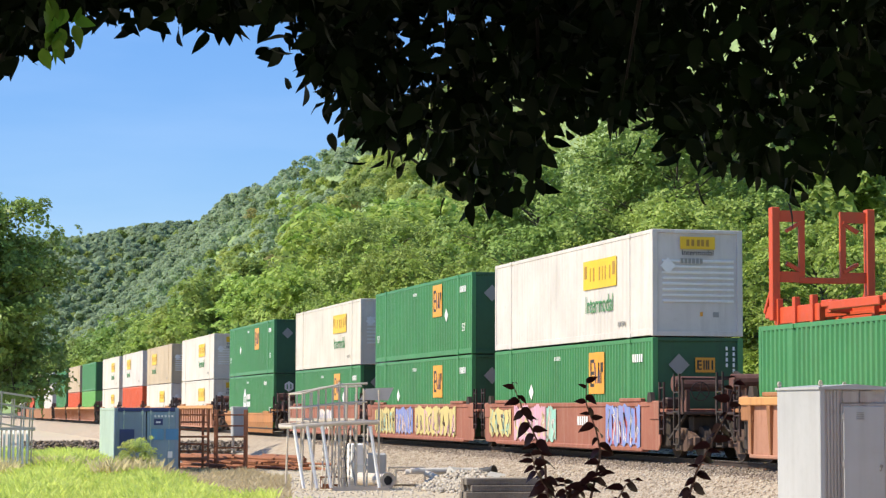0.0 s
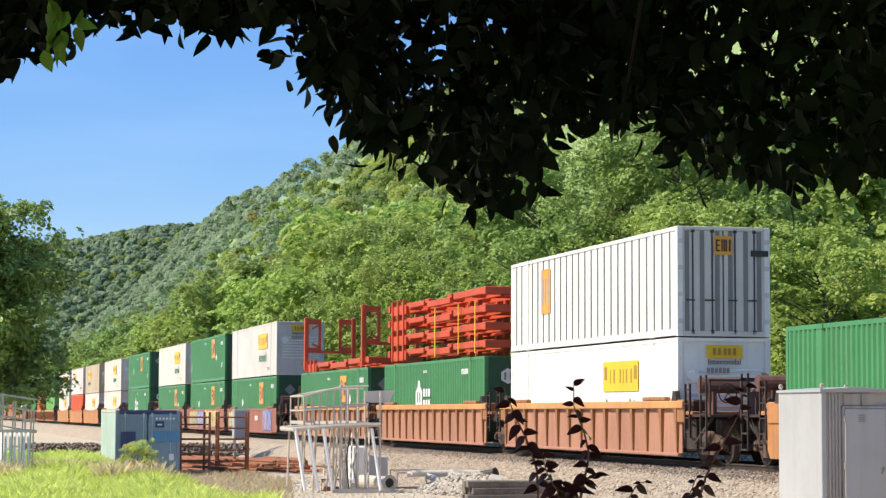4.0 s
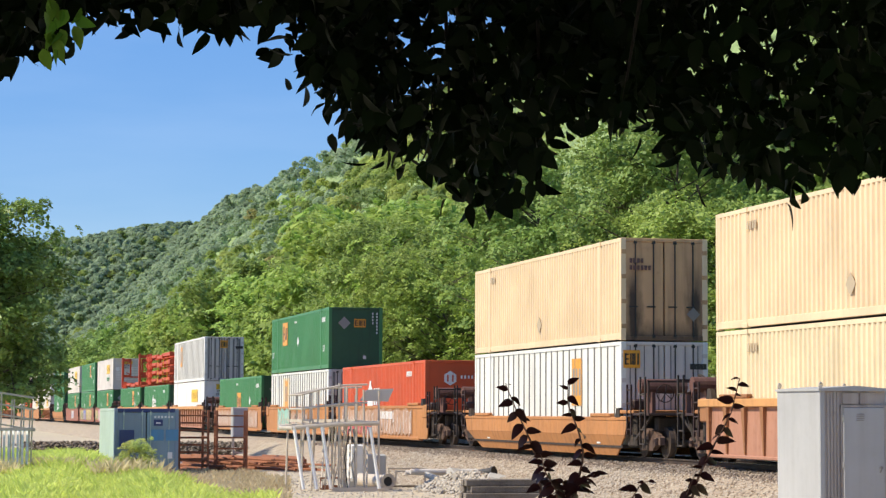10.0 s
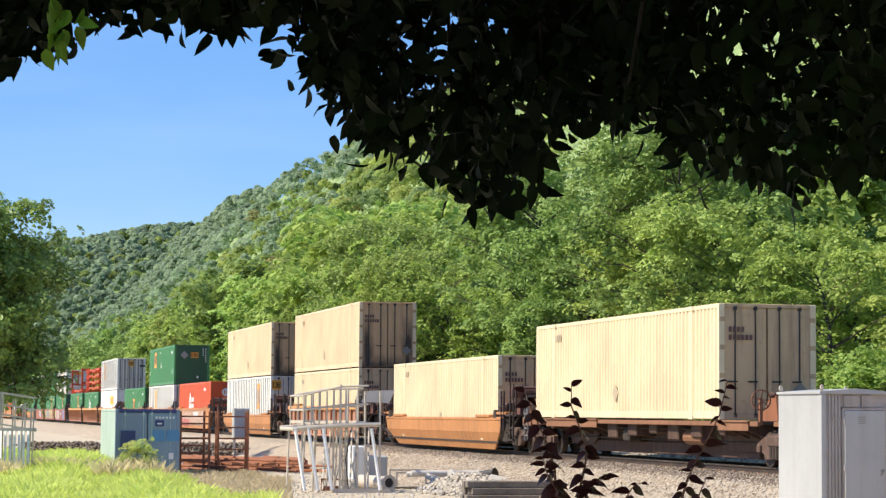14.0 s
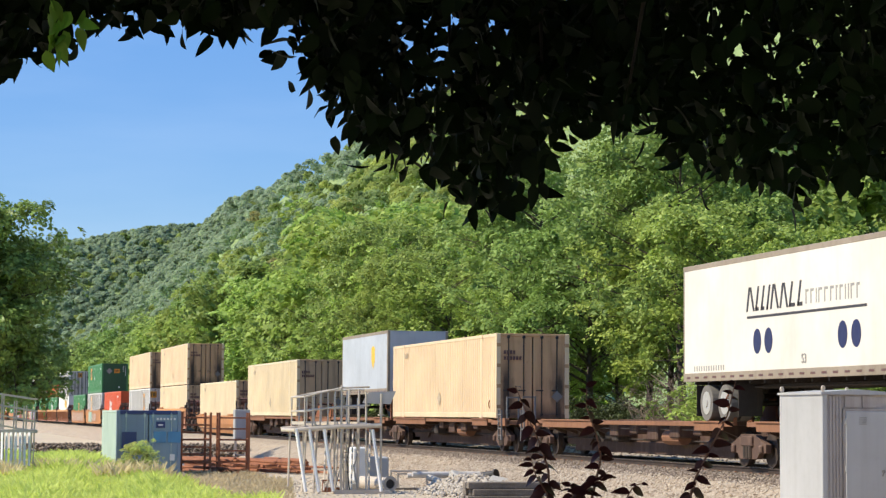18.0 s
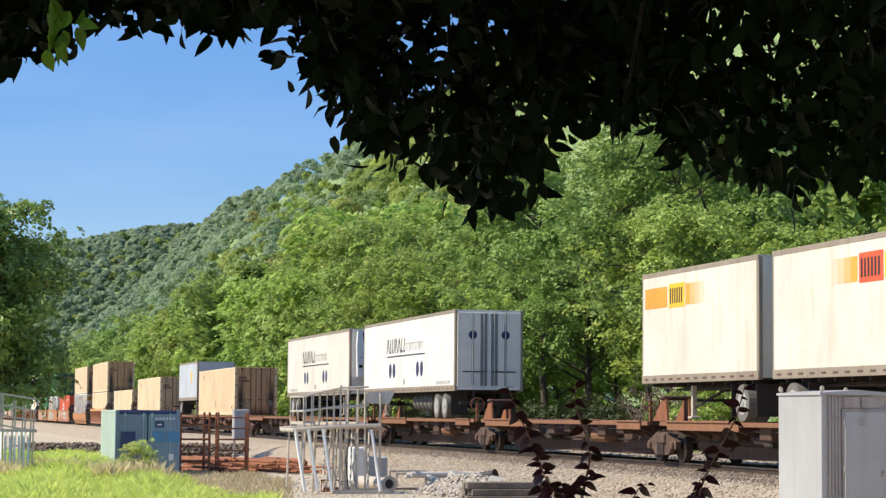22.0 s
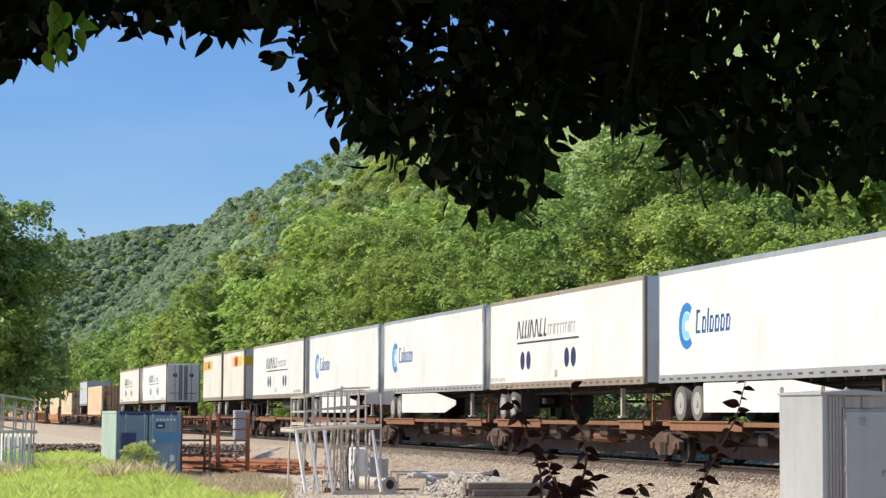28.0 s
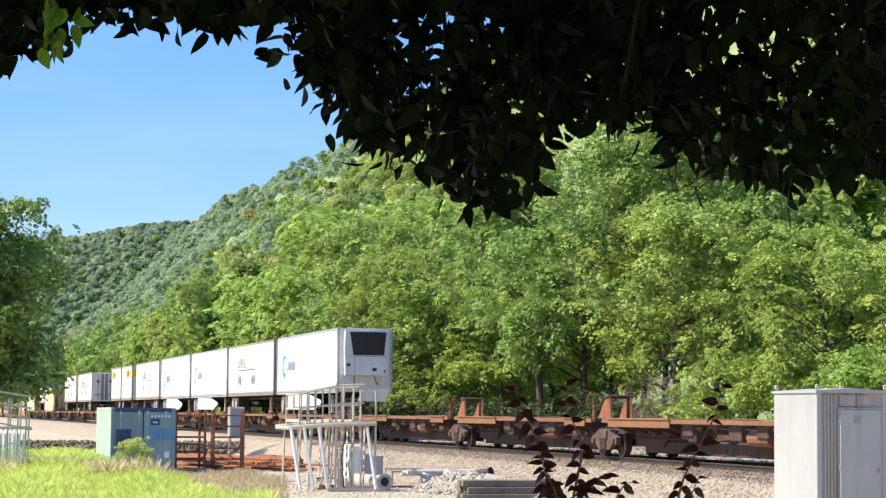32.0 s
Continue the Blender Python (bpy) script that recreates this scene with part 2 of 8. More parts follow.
LEAF_BRIGHT = foliage("bright_leaf_green", (0.215, 0.325, 0.064), (0.51, 0.63, 0.16), 0.5, 0.4, sheen=0.18)
LEAF_DEEP = foliage("deep_green_leaf", (0.1, 0.16, 0.04), (0.34, 0.45, 0.12), 0.42, 0.32)
# Brush leaves with the understorey's shade put into their colour
LEAF_SHADE = foliage("shade_dark_brush_leaf", (0.03, 0.042, 0.016), (0.1, 0.125, 0.045), 0.5, 0.2)
LEAF_LIME = foliage("lime_green_leaf", (0.215, 0.33, 0.065), (0.47, 0.6, 0.155), 0.5, 0.4, sheen=0.18)
# Hill leaves are lightened, and the last kind made bluish, to paint haze
LEAF_FAR = [foliage("hill_leaf_" + k, a, b, 0.7, 0.55, 0.09, 0.1, 0.12) for k, a, b in (("mid", (0.26, 0.37, 0.11), (0.4, 0.52, 0.16)), ("dark", (0.21, 0.32, 0.12), (0.33, 0.45, 0.17)), ("yellow", (0.34, 0.44, 0.13), (0.52, 0.62, 0.19)), ("blue", (0.22, 0.33, 0.14), (0.34, 0.46, 0.195)), ("russet", (0.38, 0.37, 0.15), (0.5, 0.5, 0.21)), ("hazed", (0.32, 0.45, 0.29), (0.46, 0.58, 0.38)))]
# Leaves of the overhanging tree: its shade is put into a near-black colour
LEAF_CANOPY = foliage("shade_dark_leaf", (0.0025, 0.006, 0.0018), (0.008, 0.02, 0.0035), 0.65, 0.12, 0.6, 0.1)
# The same tree's leaves in the sun, their light put into the colour
LEAF_SUNNY = foliage("sun_bright_leaf", (0.1, 0.24, 0.03), (0.2, 0.4, 0.05), 0.45, 0.6)
LEAF_RED = foliage("dark_red_leaf", (0.035, 0.012, 0.012), (0.09, 0.025, 0.02), 0.45, 0.2)
GRASS = foliage("bright_grass", (0.52, 0.67, 0.11), (0.78, 0.89, 0.3), 0.6, 0.55, varied=(1.0, 1.0))
DRY_GRASS = foliage("dry_grass", (0.52, 0.42, 0.24), (0.76, 0.66, 0.42), 0.7, 0.4)
SOIL = earth("yard_soil", [(0.3, (0.4, 0.33, 0.23)), (0.55, (0.52, 0.44, 0.33)), (0.75, (0.38, 0.38, 0.18))], 0.12, 0.5, 4.0)
# Hill ground under the crowns, lightened to stand for haze
HILL_FLOOR = earth("haze_pale_undergrowth", [(0.3, (0.16, 0.23, 0.09)), (0.7, (0.3, 0.4, 0.16))], 0.15, 0.5, 2.0)
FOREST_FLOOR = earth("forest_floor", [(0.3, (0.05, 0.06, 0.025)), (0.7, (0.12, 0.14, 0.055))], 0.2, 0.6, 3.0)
BALLAST = earth("ballast_bed", [(0.3, (0.2, 0.15, 0.11)), (0.55, (0.4, 0.33, 0.25)), (0.75, (0.52, 0.45, 0.36))], 3.0, 0.9, 9.0)
STONE = piece("ballast_stone", [(0.0, (0.28, 0.21, 0.15)), (0.5, (0.46, 0.38, 0.29)), (1.0, (0.58, 0.51, 0.42))])
# Dark stones: grey-brown by the rails, shade put into colour on the bank
STONE_DARK = piece("dark_ballast_stone", [(0.0, (0.12, 0.09, 0.07)), (0.5, (0.21, 0.165, 0.13)), (1.0, (0.32, 0.26, 0.21))])
ROCK = piece("pale_rubble", [(0.0, (0.36, 0.31, 0.25)), (0.5, (0.52, 0.46, 0.38)), (1.0, (0.64, 0.58, 0.5))])
CONCRETE = earth("concrete", [(0.3, (0.34, 0.32, 0.29)), (0.7, (0.52, 0.5, 0.46))], 1.2, 0.4, 40.0)
TIMBER = earth("weathered_timber", [(0.3, (0.08, 0.065, 0.052)), (0.7, (0.27, 0.23, 0.19))], 2.0, 0.7, 24.0)


# ---- mesh helpers ----
class Shape:
    """Collects vertices and faces of one mesh."""

    def __init__(self):
        self.v, self.f = [], []

    def add(self, verts, faces):
        k = len(self.v)
        self.v += [tuple(p) for p in verts]
        self.f += [tuple(i + k for i in q) for q in faces]
        return self

    def box(self, x0, y0, z0, x1, y1, z1, c=0.0):
        x0, x1 = min(x0, x1), max(x0, x1)
        y0, y1 = min(y0, y1), max(y0, y1)
        z0, z1 = min(z0, z1), max(z0, z1)
        if c <= 0:
            return self.add([(x, y, z) for x in (x0, x1) for y in (y0, y1) for z in (z0, z1)],
                            [(0, 1, 3, 2), (4, 6, 7, 5), (0, 4, 5, 1), (2, 3, 7, 6), (0, 2, 6, 4), (1, 5, 7, 3)])
        c = min(c, (x1 - x0) * 0.45, (y1 - y0) * 0.45, (z1 - z0) * 0.45)
        verts, idx = [], {}
        for i, x in enumerate((x0, x1)):
            for j, y in enumerate((y0, y1)):
                for k, z in enumerate((z0, z1)):
                    sx, sy, sz = (c, -c)[i], (c, -c)[j], (c, -c)[k]
                    for a, p in enumerate(((x, y + sy, z + sz), (x + sx, y, z + sz), (x + sx, y + sy, z))):
                        idx[i, j, k, a] = len(verts)
                        verts.append(p)
        F = []
        for i in (0, 1):
            q = [idx[i, 0, 0, 0], idx[i, 0, 1, 0], idx[i, 1, 1, 0], idx[i, 1, 0, 0]]
            F.append(q if i == 0 else q[::-1])
            q = [idx[0, i, 0, 1], idx[1, i, 0, 1], idx[1, i, 1, 1], idx[0, i, 1, 1]]
            F.append(q if i == 0 else q[::-1])
            q = [idx[0, 0, i, 2], idx[0, 1, i, 2], idx[1, 1, i, 2], idx[1, 0, i, 2]]
            F.append(q if i == 0 else q[::-1])
        for a in (0, 1):
            for b in (0, 1):
                F.append([idx[a, b, 0, 0], idx[a, b, 1, 0], idx[a, b, 1, 1], idx[a, b, 0, 1]])
                F.append([idx[a, 0, b, 0], idx[a, 1, b, 0], idx[a, 1, b, 2], idx[a, 0, b, 2]])
                F.append([idx[0, a, b, 1], idx[1, a, b, 1], idx[1, a, b, 2], idx[0, a, b, 2]])
        for i in (0, 1):
            for j in (0, 1):
                for k in (0, 1):
                    F.append([idx[i, j, k, 0], idx[i, j, k, 1], idx[i, j, k, 2]])
        return self.add(verts, F)

    def tube(self, p, q, r, n=8, r2=None, caps=True):
        p, q = Vector(p), Vector(q)
        r2 = r if r2 is None else r2
        m = (q - p).to_track_quat("Z", "Y").to_matrix()
        ring = [(math.cos(2 * math.pi * i / n), math.sin(2 * math.pi * i / n)) for i in range(n)]
        verts = [p + m @ Vector((a * r, b * r, 0)) for a, b in ring] + [q + m @ Vector((a * r2, b * r2, 0)) for a, b in ring]
        F = [(i, (i + 1) % n, n + (i + 1) % n, n + i) for i in range(n)]
        if caps:
            F += [tuple(range(n))[::-1], tuple(range(n, 2 * n))]
        return self.add(verts, F)

    def bar(self, p, q, w, h, up=(0, 0, 1)):
        """A rectangular bar from p to q."""
        p, q = Vector(p), Vector(q)
        d = (q - p).normalized()
        s = d.cross(Vector(up))
        s = s.normalized() if s.length > 1e-5 else Vector((1, 0, 0))
        t = s.cross(d)
        o = [s * a * w / 2 + t * b * h / 2 for a, b in ((-1, -1), (1, -1), (1, 1), (-1, 1))]
        return self.add([p + k for k in o] + [q + k for k in o], [(0, 1, 2, 3)[::-1], (4, 5, 6, 7)] + [(i, (i + 1) % 4, 4 + (i + 1) % 4, 4 + i) for i in range(4)])

    def plate(self, outline, axis, a, b):
        """A flat outline (two coordinates a point) given depth from a to b along the axis."""
        n = len(outline)
        put = {"x": lambda d, p: (d, p[0], p[1]), "y": lambda d, p: (p[0], d, p[1]), "z": lambda d, p: (p[0], p[1], d)}[axis]
        return self.add([put(a, p) for p in outline] + [put(b, p) for p in outline], [tuple(range(n))[::-1], tuple(range(n, 2 * n))] + [(i, (i + 1) % n, n + (i + 1) % n, n + i) for i in range(n)])


def to_mesh(name, s, material, smooth=False):
    me = bpy.data.meshes.new(name)
    me.from_pydata(s.v, [], s.f)
    me.materials.append(material)
    bm = bmesh.new()
    bm.from_mesh(me)
    bmesh.ops.recalc_face_normals(bm, faces=bm.faces)
    bm.to_mesh(me)
    bm.free()
    if smooth:
        me.shade_smooth()
    return me


def part(name, s, material, parent, label="", smooth=False):
    """Links a shape as one mesh object under a thing or a part."""
    me = s if isinstance(s, bpy.types.Mesh) else to_mesh(name, s, material, smooth)
    ob = new(name, me)
    ob.parent = parent
    return tagged(ob, label) if label else ob


def thing(name, label, category, group="", kind="", at=None):
    """An empty at the base of a thing, for its parts."""
    ob = tagged(new(name), label, category, group, kind)
    ob.empty_display_size = 0.3
    if at is not None:
        ob.matrix_basis = at
    return ob


def single(name, s, material, label, category, group="", kind="", at=None, smooth=False):
    me = s if isinstance(s, bpy.types.Mesh) else to_mesh(name, s, material, smooth)
    ob = tagged(new(name, me), label, category, group, kind)
    if at is not None:
        ob.matrix_basis = at
    return ob


def cloud_mesh(name, verts, faces, materials, index=None, smooth=False):
    """A mesh from arrays of vertices and of faces that all have the same number of corners."""
    me = bpy.data.meshes.new(name)
    verts, faces = np.asarray(verts, np.float32), np.asarray(faces, np.int32)
    k = faces.shape[1]
    me.vertices.add(len(verts))
    me.vertices.foreach_set("co", verts.ravel())
    me.loops.add(faces.size)
    me.loops.foreach_set("vertex_index", faces.ravel())
    me.polygons.add(len(faces))
    me.polygons.foreach_set("loop_start", np.arange(0, faces.size, k, dtype=np.int32))
    for m in materials:
        me.materials.append(m)
    if index is not None:
        me.polygons.foreach_set("material_index", np.asarray(index, np.int32))
    me.update(calc_edges=True)
    me.validate()
    if smooth:
        me.shade_smooth()
    return me


def kites(rng, centres, size, spread=0.35, up=0.5, out=None, wild=0.5, corners=4):
    """Leaf-shaped quads at the centres, turned at random, their faces leaning up and outwards."""
    n = len(centres)
    nrm = rng.normal(size=(n, 3)) * wild
    nrm[:, 2] += up
    if out is not None:
        nrm += out
    nrm /= np.linalg.norm(nrm, axis=1)[:, None]
    a = np.cross(nrm, rng.normal(size=(n, 3)))
    a /= np.linalg.norm(a, axis=1)[:, None]
    b = np.cross(nrm, a)
    s = size * (1 + spread * rng.uniform(-1, 1, n))[:, None]
    if corners == 3:
        v = np.stack([centres - a * s * 0.45 - b * s * 0.22, centres + a * s * 0.6, centres - a * s * 0.3 + b * s * 0.5], 1)
        return v.reshape(-1, 3), np.arange(3 * n).reshape(-1, 3)
    v = np.stack([centres - a * s * 0.5, centres + b * s * 0.3 - a * s * 0.05 + nrm * s * 0.05, centres + a * s * 0.55, centres - b * s * 0.3 - a * s * 0.05 + nrm * s * 0.05], 1)
    return v.reshape(-1, 3), np.arange(4 * n).reshape(-1, 4)


# ---- ground, hills and track ----
RAIL = 1.2                 # top of rail over the yard
TRACK_X = 21.1             # centre line of the track, which runs along y


def hill(x, y):
    """Height of the ground: flat valley floor, a wooded ridge along the track and a range that closes the valley."""
    x, y = np.asarray(x, float), np.asarray(y, float)
    s = np.clip((x - 36 - 5 * np.sin(y / 47.0)) / 214.0, 0, 1)
    h = 150 * (s ** 1.55) * (1 + 0.012 * np.sin(y / 130.0 + 1) + 0.015 * np.sin(y / 61.0 + x / 40.0))
    h *= np.clip((y + 500) / 300, 0, 1) * np.clip((2500 - y) / 350, 0, 1)
    f = np.clip((y - 1500) / 620, 0, 1)
    far = (154 + 0.11 * (x - 156) + 3 * np.sin(x / 31.0)) * f * f * (3 - 2 * f) * np.clip((x + 260) / 300, 0, 1)
    return np.maximum(h, far)


def ground_sheet():
    xs = np.concatenate([[-3500, -1500, -600, -250, -120], np.linspace(-60, 34, 24), np.linspace(38, 300, 60), [330, 380, 460, 600, 900, 1500, 3500]])
    ys = np.concatenate([[-3000, -1200, -500], np.linspace(-200, 200, 33), np.linspace(220, 2300, 90), [2500, 2900, 3600, 4600]])
    X, Y = np.meshgrid(xs, ys)
    Z = hill(X, Y) + 0.05 * np.sin(X * 0.9) * np.sin(Y * 0.35) * (np.abs(X - TRACK_X) > 6)
    Z = Z + np.where((X > 26) & (X < 40), 0.5 * np.clip((X - 26) / 8, 0, 1), 0)
    nx, ny = len(xs), len(ys)
    i = (np.arange(ny - 1)[:, None] * nx + np.arange(nx - 1)[None]).ravel()
    F = np.stack([i, i + 1, i + nx + 1, i + nx], 1)
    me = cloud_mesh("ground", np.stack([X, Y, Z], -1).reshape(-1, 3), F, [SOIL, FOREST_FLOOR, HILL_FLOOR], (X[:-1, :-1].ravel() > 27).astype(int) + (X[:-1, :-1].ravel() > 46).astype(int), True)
    tagged(new("ground", me), "dry yard soil that rises to a wooded hillside", "ground", kind="structure")


def track():
    y0, y1 = -160.0, 900.0
    s = Shape()
    prof = [(TRACK_X - 4.2, -0.1), (TRACK_X - 3.4, 0.32), (TRACK_X - 2.1, RAIL - 0.34), (TRACK_X - 1.3, RAIL - 0.2), (TRACK_X - 1.0, RAIL - 0.17), (TRACK_X + 1.2, RAIL - 0.17), (TRACK_X + 3.0, RAIL + 0.0), (TRACK_X + 6.6, RAIL + 0.03), (TRACK_X + 9.0, -0.1)]
    s.plate(prof, "y", y0, y1)
    single("ballast_bed", s, BALLAST, "pale gravel railway embankment under the track", "embankment", kind="structure")
    for name, x in (("near", TRACK_X - 0.7525), ("far", TRACK_X + 0.7525)):
        rail = thing("rail", "brown steel rail with a polished top", "rail", "rails of the track")
        w = Shape()
        w.plate([(x - 0.075, RAIL - 0.17), (x + 0.075, RAIL - 0.17), (x + 0.06, RAIL - 0.145), (x + 0.012, RAIL - 0.13), (x + 0.012, RAIL - 0.05), (x + 0.037, RAIL - 0.04), (x + 0.037, RAIL - 0.004), (x - 0.037, RAIL - 0.004), (x - 0.037, RAIL - 0.04), (x - 0.012, RAIL - 0.05), (x - 0.012, RAIL - 0.13), (x - 0.06, RAIL - 0.145)], "y", y0, y1)
        part("rail_body", w, RAIL_STEEL, rail)
        part("running_surface", Shape().box(x - 0.033, y0, RAIL - 0.004, x + 0.033, y1, RAIL), RAIL_TOP, rail, "polished steel running surface")


ground_sheet()
track()


# ---- the train ----
TANK_RED = paint("dusty_tank_paint", (0.13, 0.055, 0.042), 0.65, dirt=(0.2, 0.125, 0.09), dirty=0.5)
OXIDE_DARK = paint("dark_oxide_paint", (0.045, 0.022, 0.018), 0.6, dirt=(0.05, 0.03, 0.02), dirty=0.6)


def run(t):
    """How far the train has gone, in metres, at t seconds."""
    k = lambda a: 14.986 * a - 0.0061 * (a - 16) ** 2 + 0.0001768 * (a - 16) ** 3
    return k(t) - k(0)


car_place = {}
MOVERS = []          # things that ride along: (object, place along the train, height over the rail)


def ride(ob, u, z):
    MOVERS.append((ob, u, z))
    car_place[ob.name] = u
    ob.matrix_basis = pose(TRACK_X, u, RAIL + z)
    return ob


def word(name, text, size, parent, m, material, depth=0.004, squeeze=1.0):
    cu = bpy.data.curves.new(name, "FONT")
    cu.body, cu.size, cu.align_x, cu.align_y, cu.extrude = text, size, "CENTER", "CENTER", depth
    cu.materials.append(material)
    ob = new(name, cu)
    ob.parent = parent
    ob.matrix_basis = m @ Matrix.Diagonal((squeeze, 1, 1, 1))
    return ob


LEFT = pose(0, 0, 0, 90, 0, -90)     # writing that stands on the left-hand side, read from outside
REAR = pose(0, 0, 0, 90, 0, 0)       # writing on the rear end


def on_left(w, y, z):
    return pose(-w / 2 - 0.006, y, z) @ LEFT


def on_rear(length, x, z):
    return pose(x, -length / 2 - 0.012, z) @ REAR


def sheet(name, parent, material, y0, z0, y1, z1, x, label="", t=0.005):
    """A thin flat sheet on the left-hand side at x."""
    return part(name, Shape().box(x - t, y0, z0, x, y1, z1), material, parent, label)


def rear_sheet(name, parent, material, x0, z0, x1, z1, y, label="", t=0.005):
    return part(name, Shape().box(x0, y - t, z0, x1, y, z1), material, parent, label)


def corrugated(length, z0, z1, x, depth, pitch, sign):
    """A sheet with upright trapezoid folds along y."""
    s = Shape()
    n = max(2, int(round(length / pitch)))
    p = length / n
    pts = []
    for i in range(n):
        y = -length / 2 + i * p
        pts += [(y, 0), (y + p * 0.36, 0), (y + p * 0.5, depth), (y + p * 0.86, depth)]
    pts.append((length / 2, 0))
    v = []
    for y, d in pts:
        v += [(x + sign * d, y, z0), (x + sign * d, y, z1)]
    s.add(v, [(2 * i, 2 * i + 1, 2 * i + 3, 2 * i + 2) for i in range(len(pts) - 1)])
    return s


KEEP = {}


def shared(key, make, material, smooth=False):
    """Meshes that several things share."""
    key = (key, material.name)
    if key not in KEEP:
        KEEP[key] = to_mesh(key[0], make(), material, smooth)
    return KEEP[key]


def container(label, main, style="corrugated", trim=None, length=16.15, doors=True, group="containers on the train", doors_material=None):
    """A domestic shipping container: frame, folded sides, roof, ends and corner castings."""
    W, H, L = 2.6, 2.89, length
    trim = trim or main
    rear_mat = doors_material or main
    c = thing("shipping_container", label, "container", group)
    for sx, nm in ((-1, "side_wall"), (1, "side_wall")):
        if style == "corrugated":
            me = shared("folded_side_%g_%d" % (L, sx), lambda: corrugated(L - 0.3, 0.16, H - 0.1, sx * (W / 2 - 0.052), 0.05, 0.26, sx), main)
        elif style == "plate":
            me = shared("plate_side_%g_%d" % (L, sx), lambda: corrugated(L - 0.3, 0.16, H - 0.1, sx * (W / 2 - 0.02), 0.01, 0.3, sx), main)
        else:
            me = shared("panel_side_%g_%d" % (L, sx), lambda: Shape().box(sx * (W / 2 - 0.05), -L / 2 + 0.12, 0.16, sx * (W / 2 - 0.03), L / 2 - 0.12, H - 0.1), main)
        part(nm, me, main, c)
    if style == "posts":
        n = 26
        me = shared("side_post", lambda: Shape().box(-W / 2, -0.03, 0.16, -W / 2 + 0.05, 0.03, H - 0.1, 0.008), POST_GREY)
        for i in range(1, n):
            part("side_post", me, POST_GREY, c).location = (0, -L / 2 + L * i / n, 0)
    # end frames at the 40 ft posts stand proud of the sides
    for y in (-6.1, 6.1):
        if L > 13:
            for sx in (-1, 1):
                part("lifting_post", shared("lifting_post_%d" % sx, lambda: Shape().box(sx * (W / 2 + 0.016), -0.11, 0.0, sx * (W / 2 - 0.06), 0.11, H, 0.012).box(sx * (W / 2 + 0.03), -0.16, H - 0.12, sx * (W / 2 - 0.06), 0.16, H, 0.01).box(sx * (W / 2 + 0.03), -0.16, 0.0, sx * (W / 2 - 0.06), 0.16, 0.12, 0.01), trim), trim, c).location = (0, y, 0)
    for sx in (-1, 1):
        for sy in (-1, 1):
            part("corner_post", shared("corner_post_%g_%d_%d" % (L, sx, sy), lambda: Shape().box(sx * W / 2, sy * L / 2, 0, sx * (W / 2 - 0.16), sy * (L / 2 - 0.14), H, 0.012), trim), trim, c)
        part("top_rail", shared("top_rail_%g_%d" % (L, sx), lambda: Shape().box(sx * W / 2, -L / 2 + 0.13, H - 0.11, sx * (W / 2 - 0.07), L / 2 - 0.13, H, 0.01), trim), trim, c)
        part("bottom_rail", shared("bottom_rail_%g_%d" % (L, sx), lambda: Shape().box(sx * W / 2, -L / 2 + 0.13, 0.02, sx * (W / 2 - 0.09), L / 2 - 0.13, 0.2, 0.01), trim), trim, c)
    part("roof", shared("container_roof_%g" % L, lambda: Shape().box(-W / 2 + 0.06, -L / 2 + 0.1, H - 0.05, W / 2 - 0.06, L / 2 - 0.1, H - 0.02), main), main, c)
    part("floor", shared("container_floor_%g" % L, lambda: Shape().box(-W / 2 + 0.06, -L / 2 + 0.1, 0.06, W / 2 - 0.06, L / 2 - 0.1, 0.14), UNDER), UNDER, c)
    part("front_wall", shared("front_wall_%g" % L, lambda: Shape().box(-W / 2 + 0.1, L / 2 - 0.1, 0.1, W / 2 - 0.1, L / 2 - 0.05, H - 0.05), main), main, c)
    yr = -L / 2
    if doors:
        for sx in (-1, 1):
            d = part("door", shared("container_door_%g_%d" % (L, sx), lambda: Shape().box(sx * 0.02, yr + 0.03, 0.14, sx * (W / 2 - 0.12), yr + 0.09, H - 0.1, 0.01), rear_mat), rear_mat, c)
            for k in (0.32, 0.86):
                part("lock_rod", shared("lock_rod_%g_%d_%g" % (L, sx, k), lambda: Shape().tube((sx * k, yr + 0.012, 0.08), (sx * k, yr + 0.012, H - 0.08), 0.02, 6).box(sx * k - 0.05, yr, 0.06, sx * k + 0.05, yr + 0.03, 0.16).box(sx * k - 0.05, yr, H - 0.16, sx * k + 0.05, yr + 0.03, H - 0.06).box(sx * k - 0.2, yr - 0.004, 0.93, sx * k + 0.06, yr + 0.02, 0.97), BLACK), BLACK, d)
            for z in (0.4, 1.1, 1.8, 2.5):
                part("hinge", shared("hinge_%g_%d_%g" % (L, sx, z), lambda: Shape().box(sx * (W / 2 - 0.16), yr - 0.006, z - 0.06, sx * (W / 2 - 0.02), yr + 0.03, z + 0.06), rear_mat), rear_mat, d)
    else:
        part("rear_wall", shared("rear_wall_%g" % L, lambda: Shape().box(-W / 2 + 0.12, yr + 0.05, 0.12, W / 2 - 0.12, yr + 0.1, H - 0.08), rear_mat), rear_mat, c)
    part("rear_header", shared("rear_header_%g" % L, lambda: Shape().box(-W / 2 + 0.15, yr, H - 0.1, W / 2 - 0.15, yr + 0.1, H, 0.01), rear_mat), rear_mat, c)
    part("rear_sill", shared("rear_sill_%g" % L, lambda: Shape().box(-W / 2 + 0.15, yr, 0, W / 2 - 0.15, yr + 0.1, 0.14, 0.01), rear_mat), rear_mat, c)
    return c


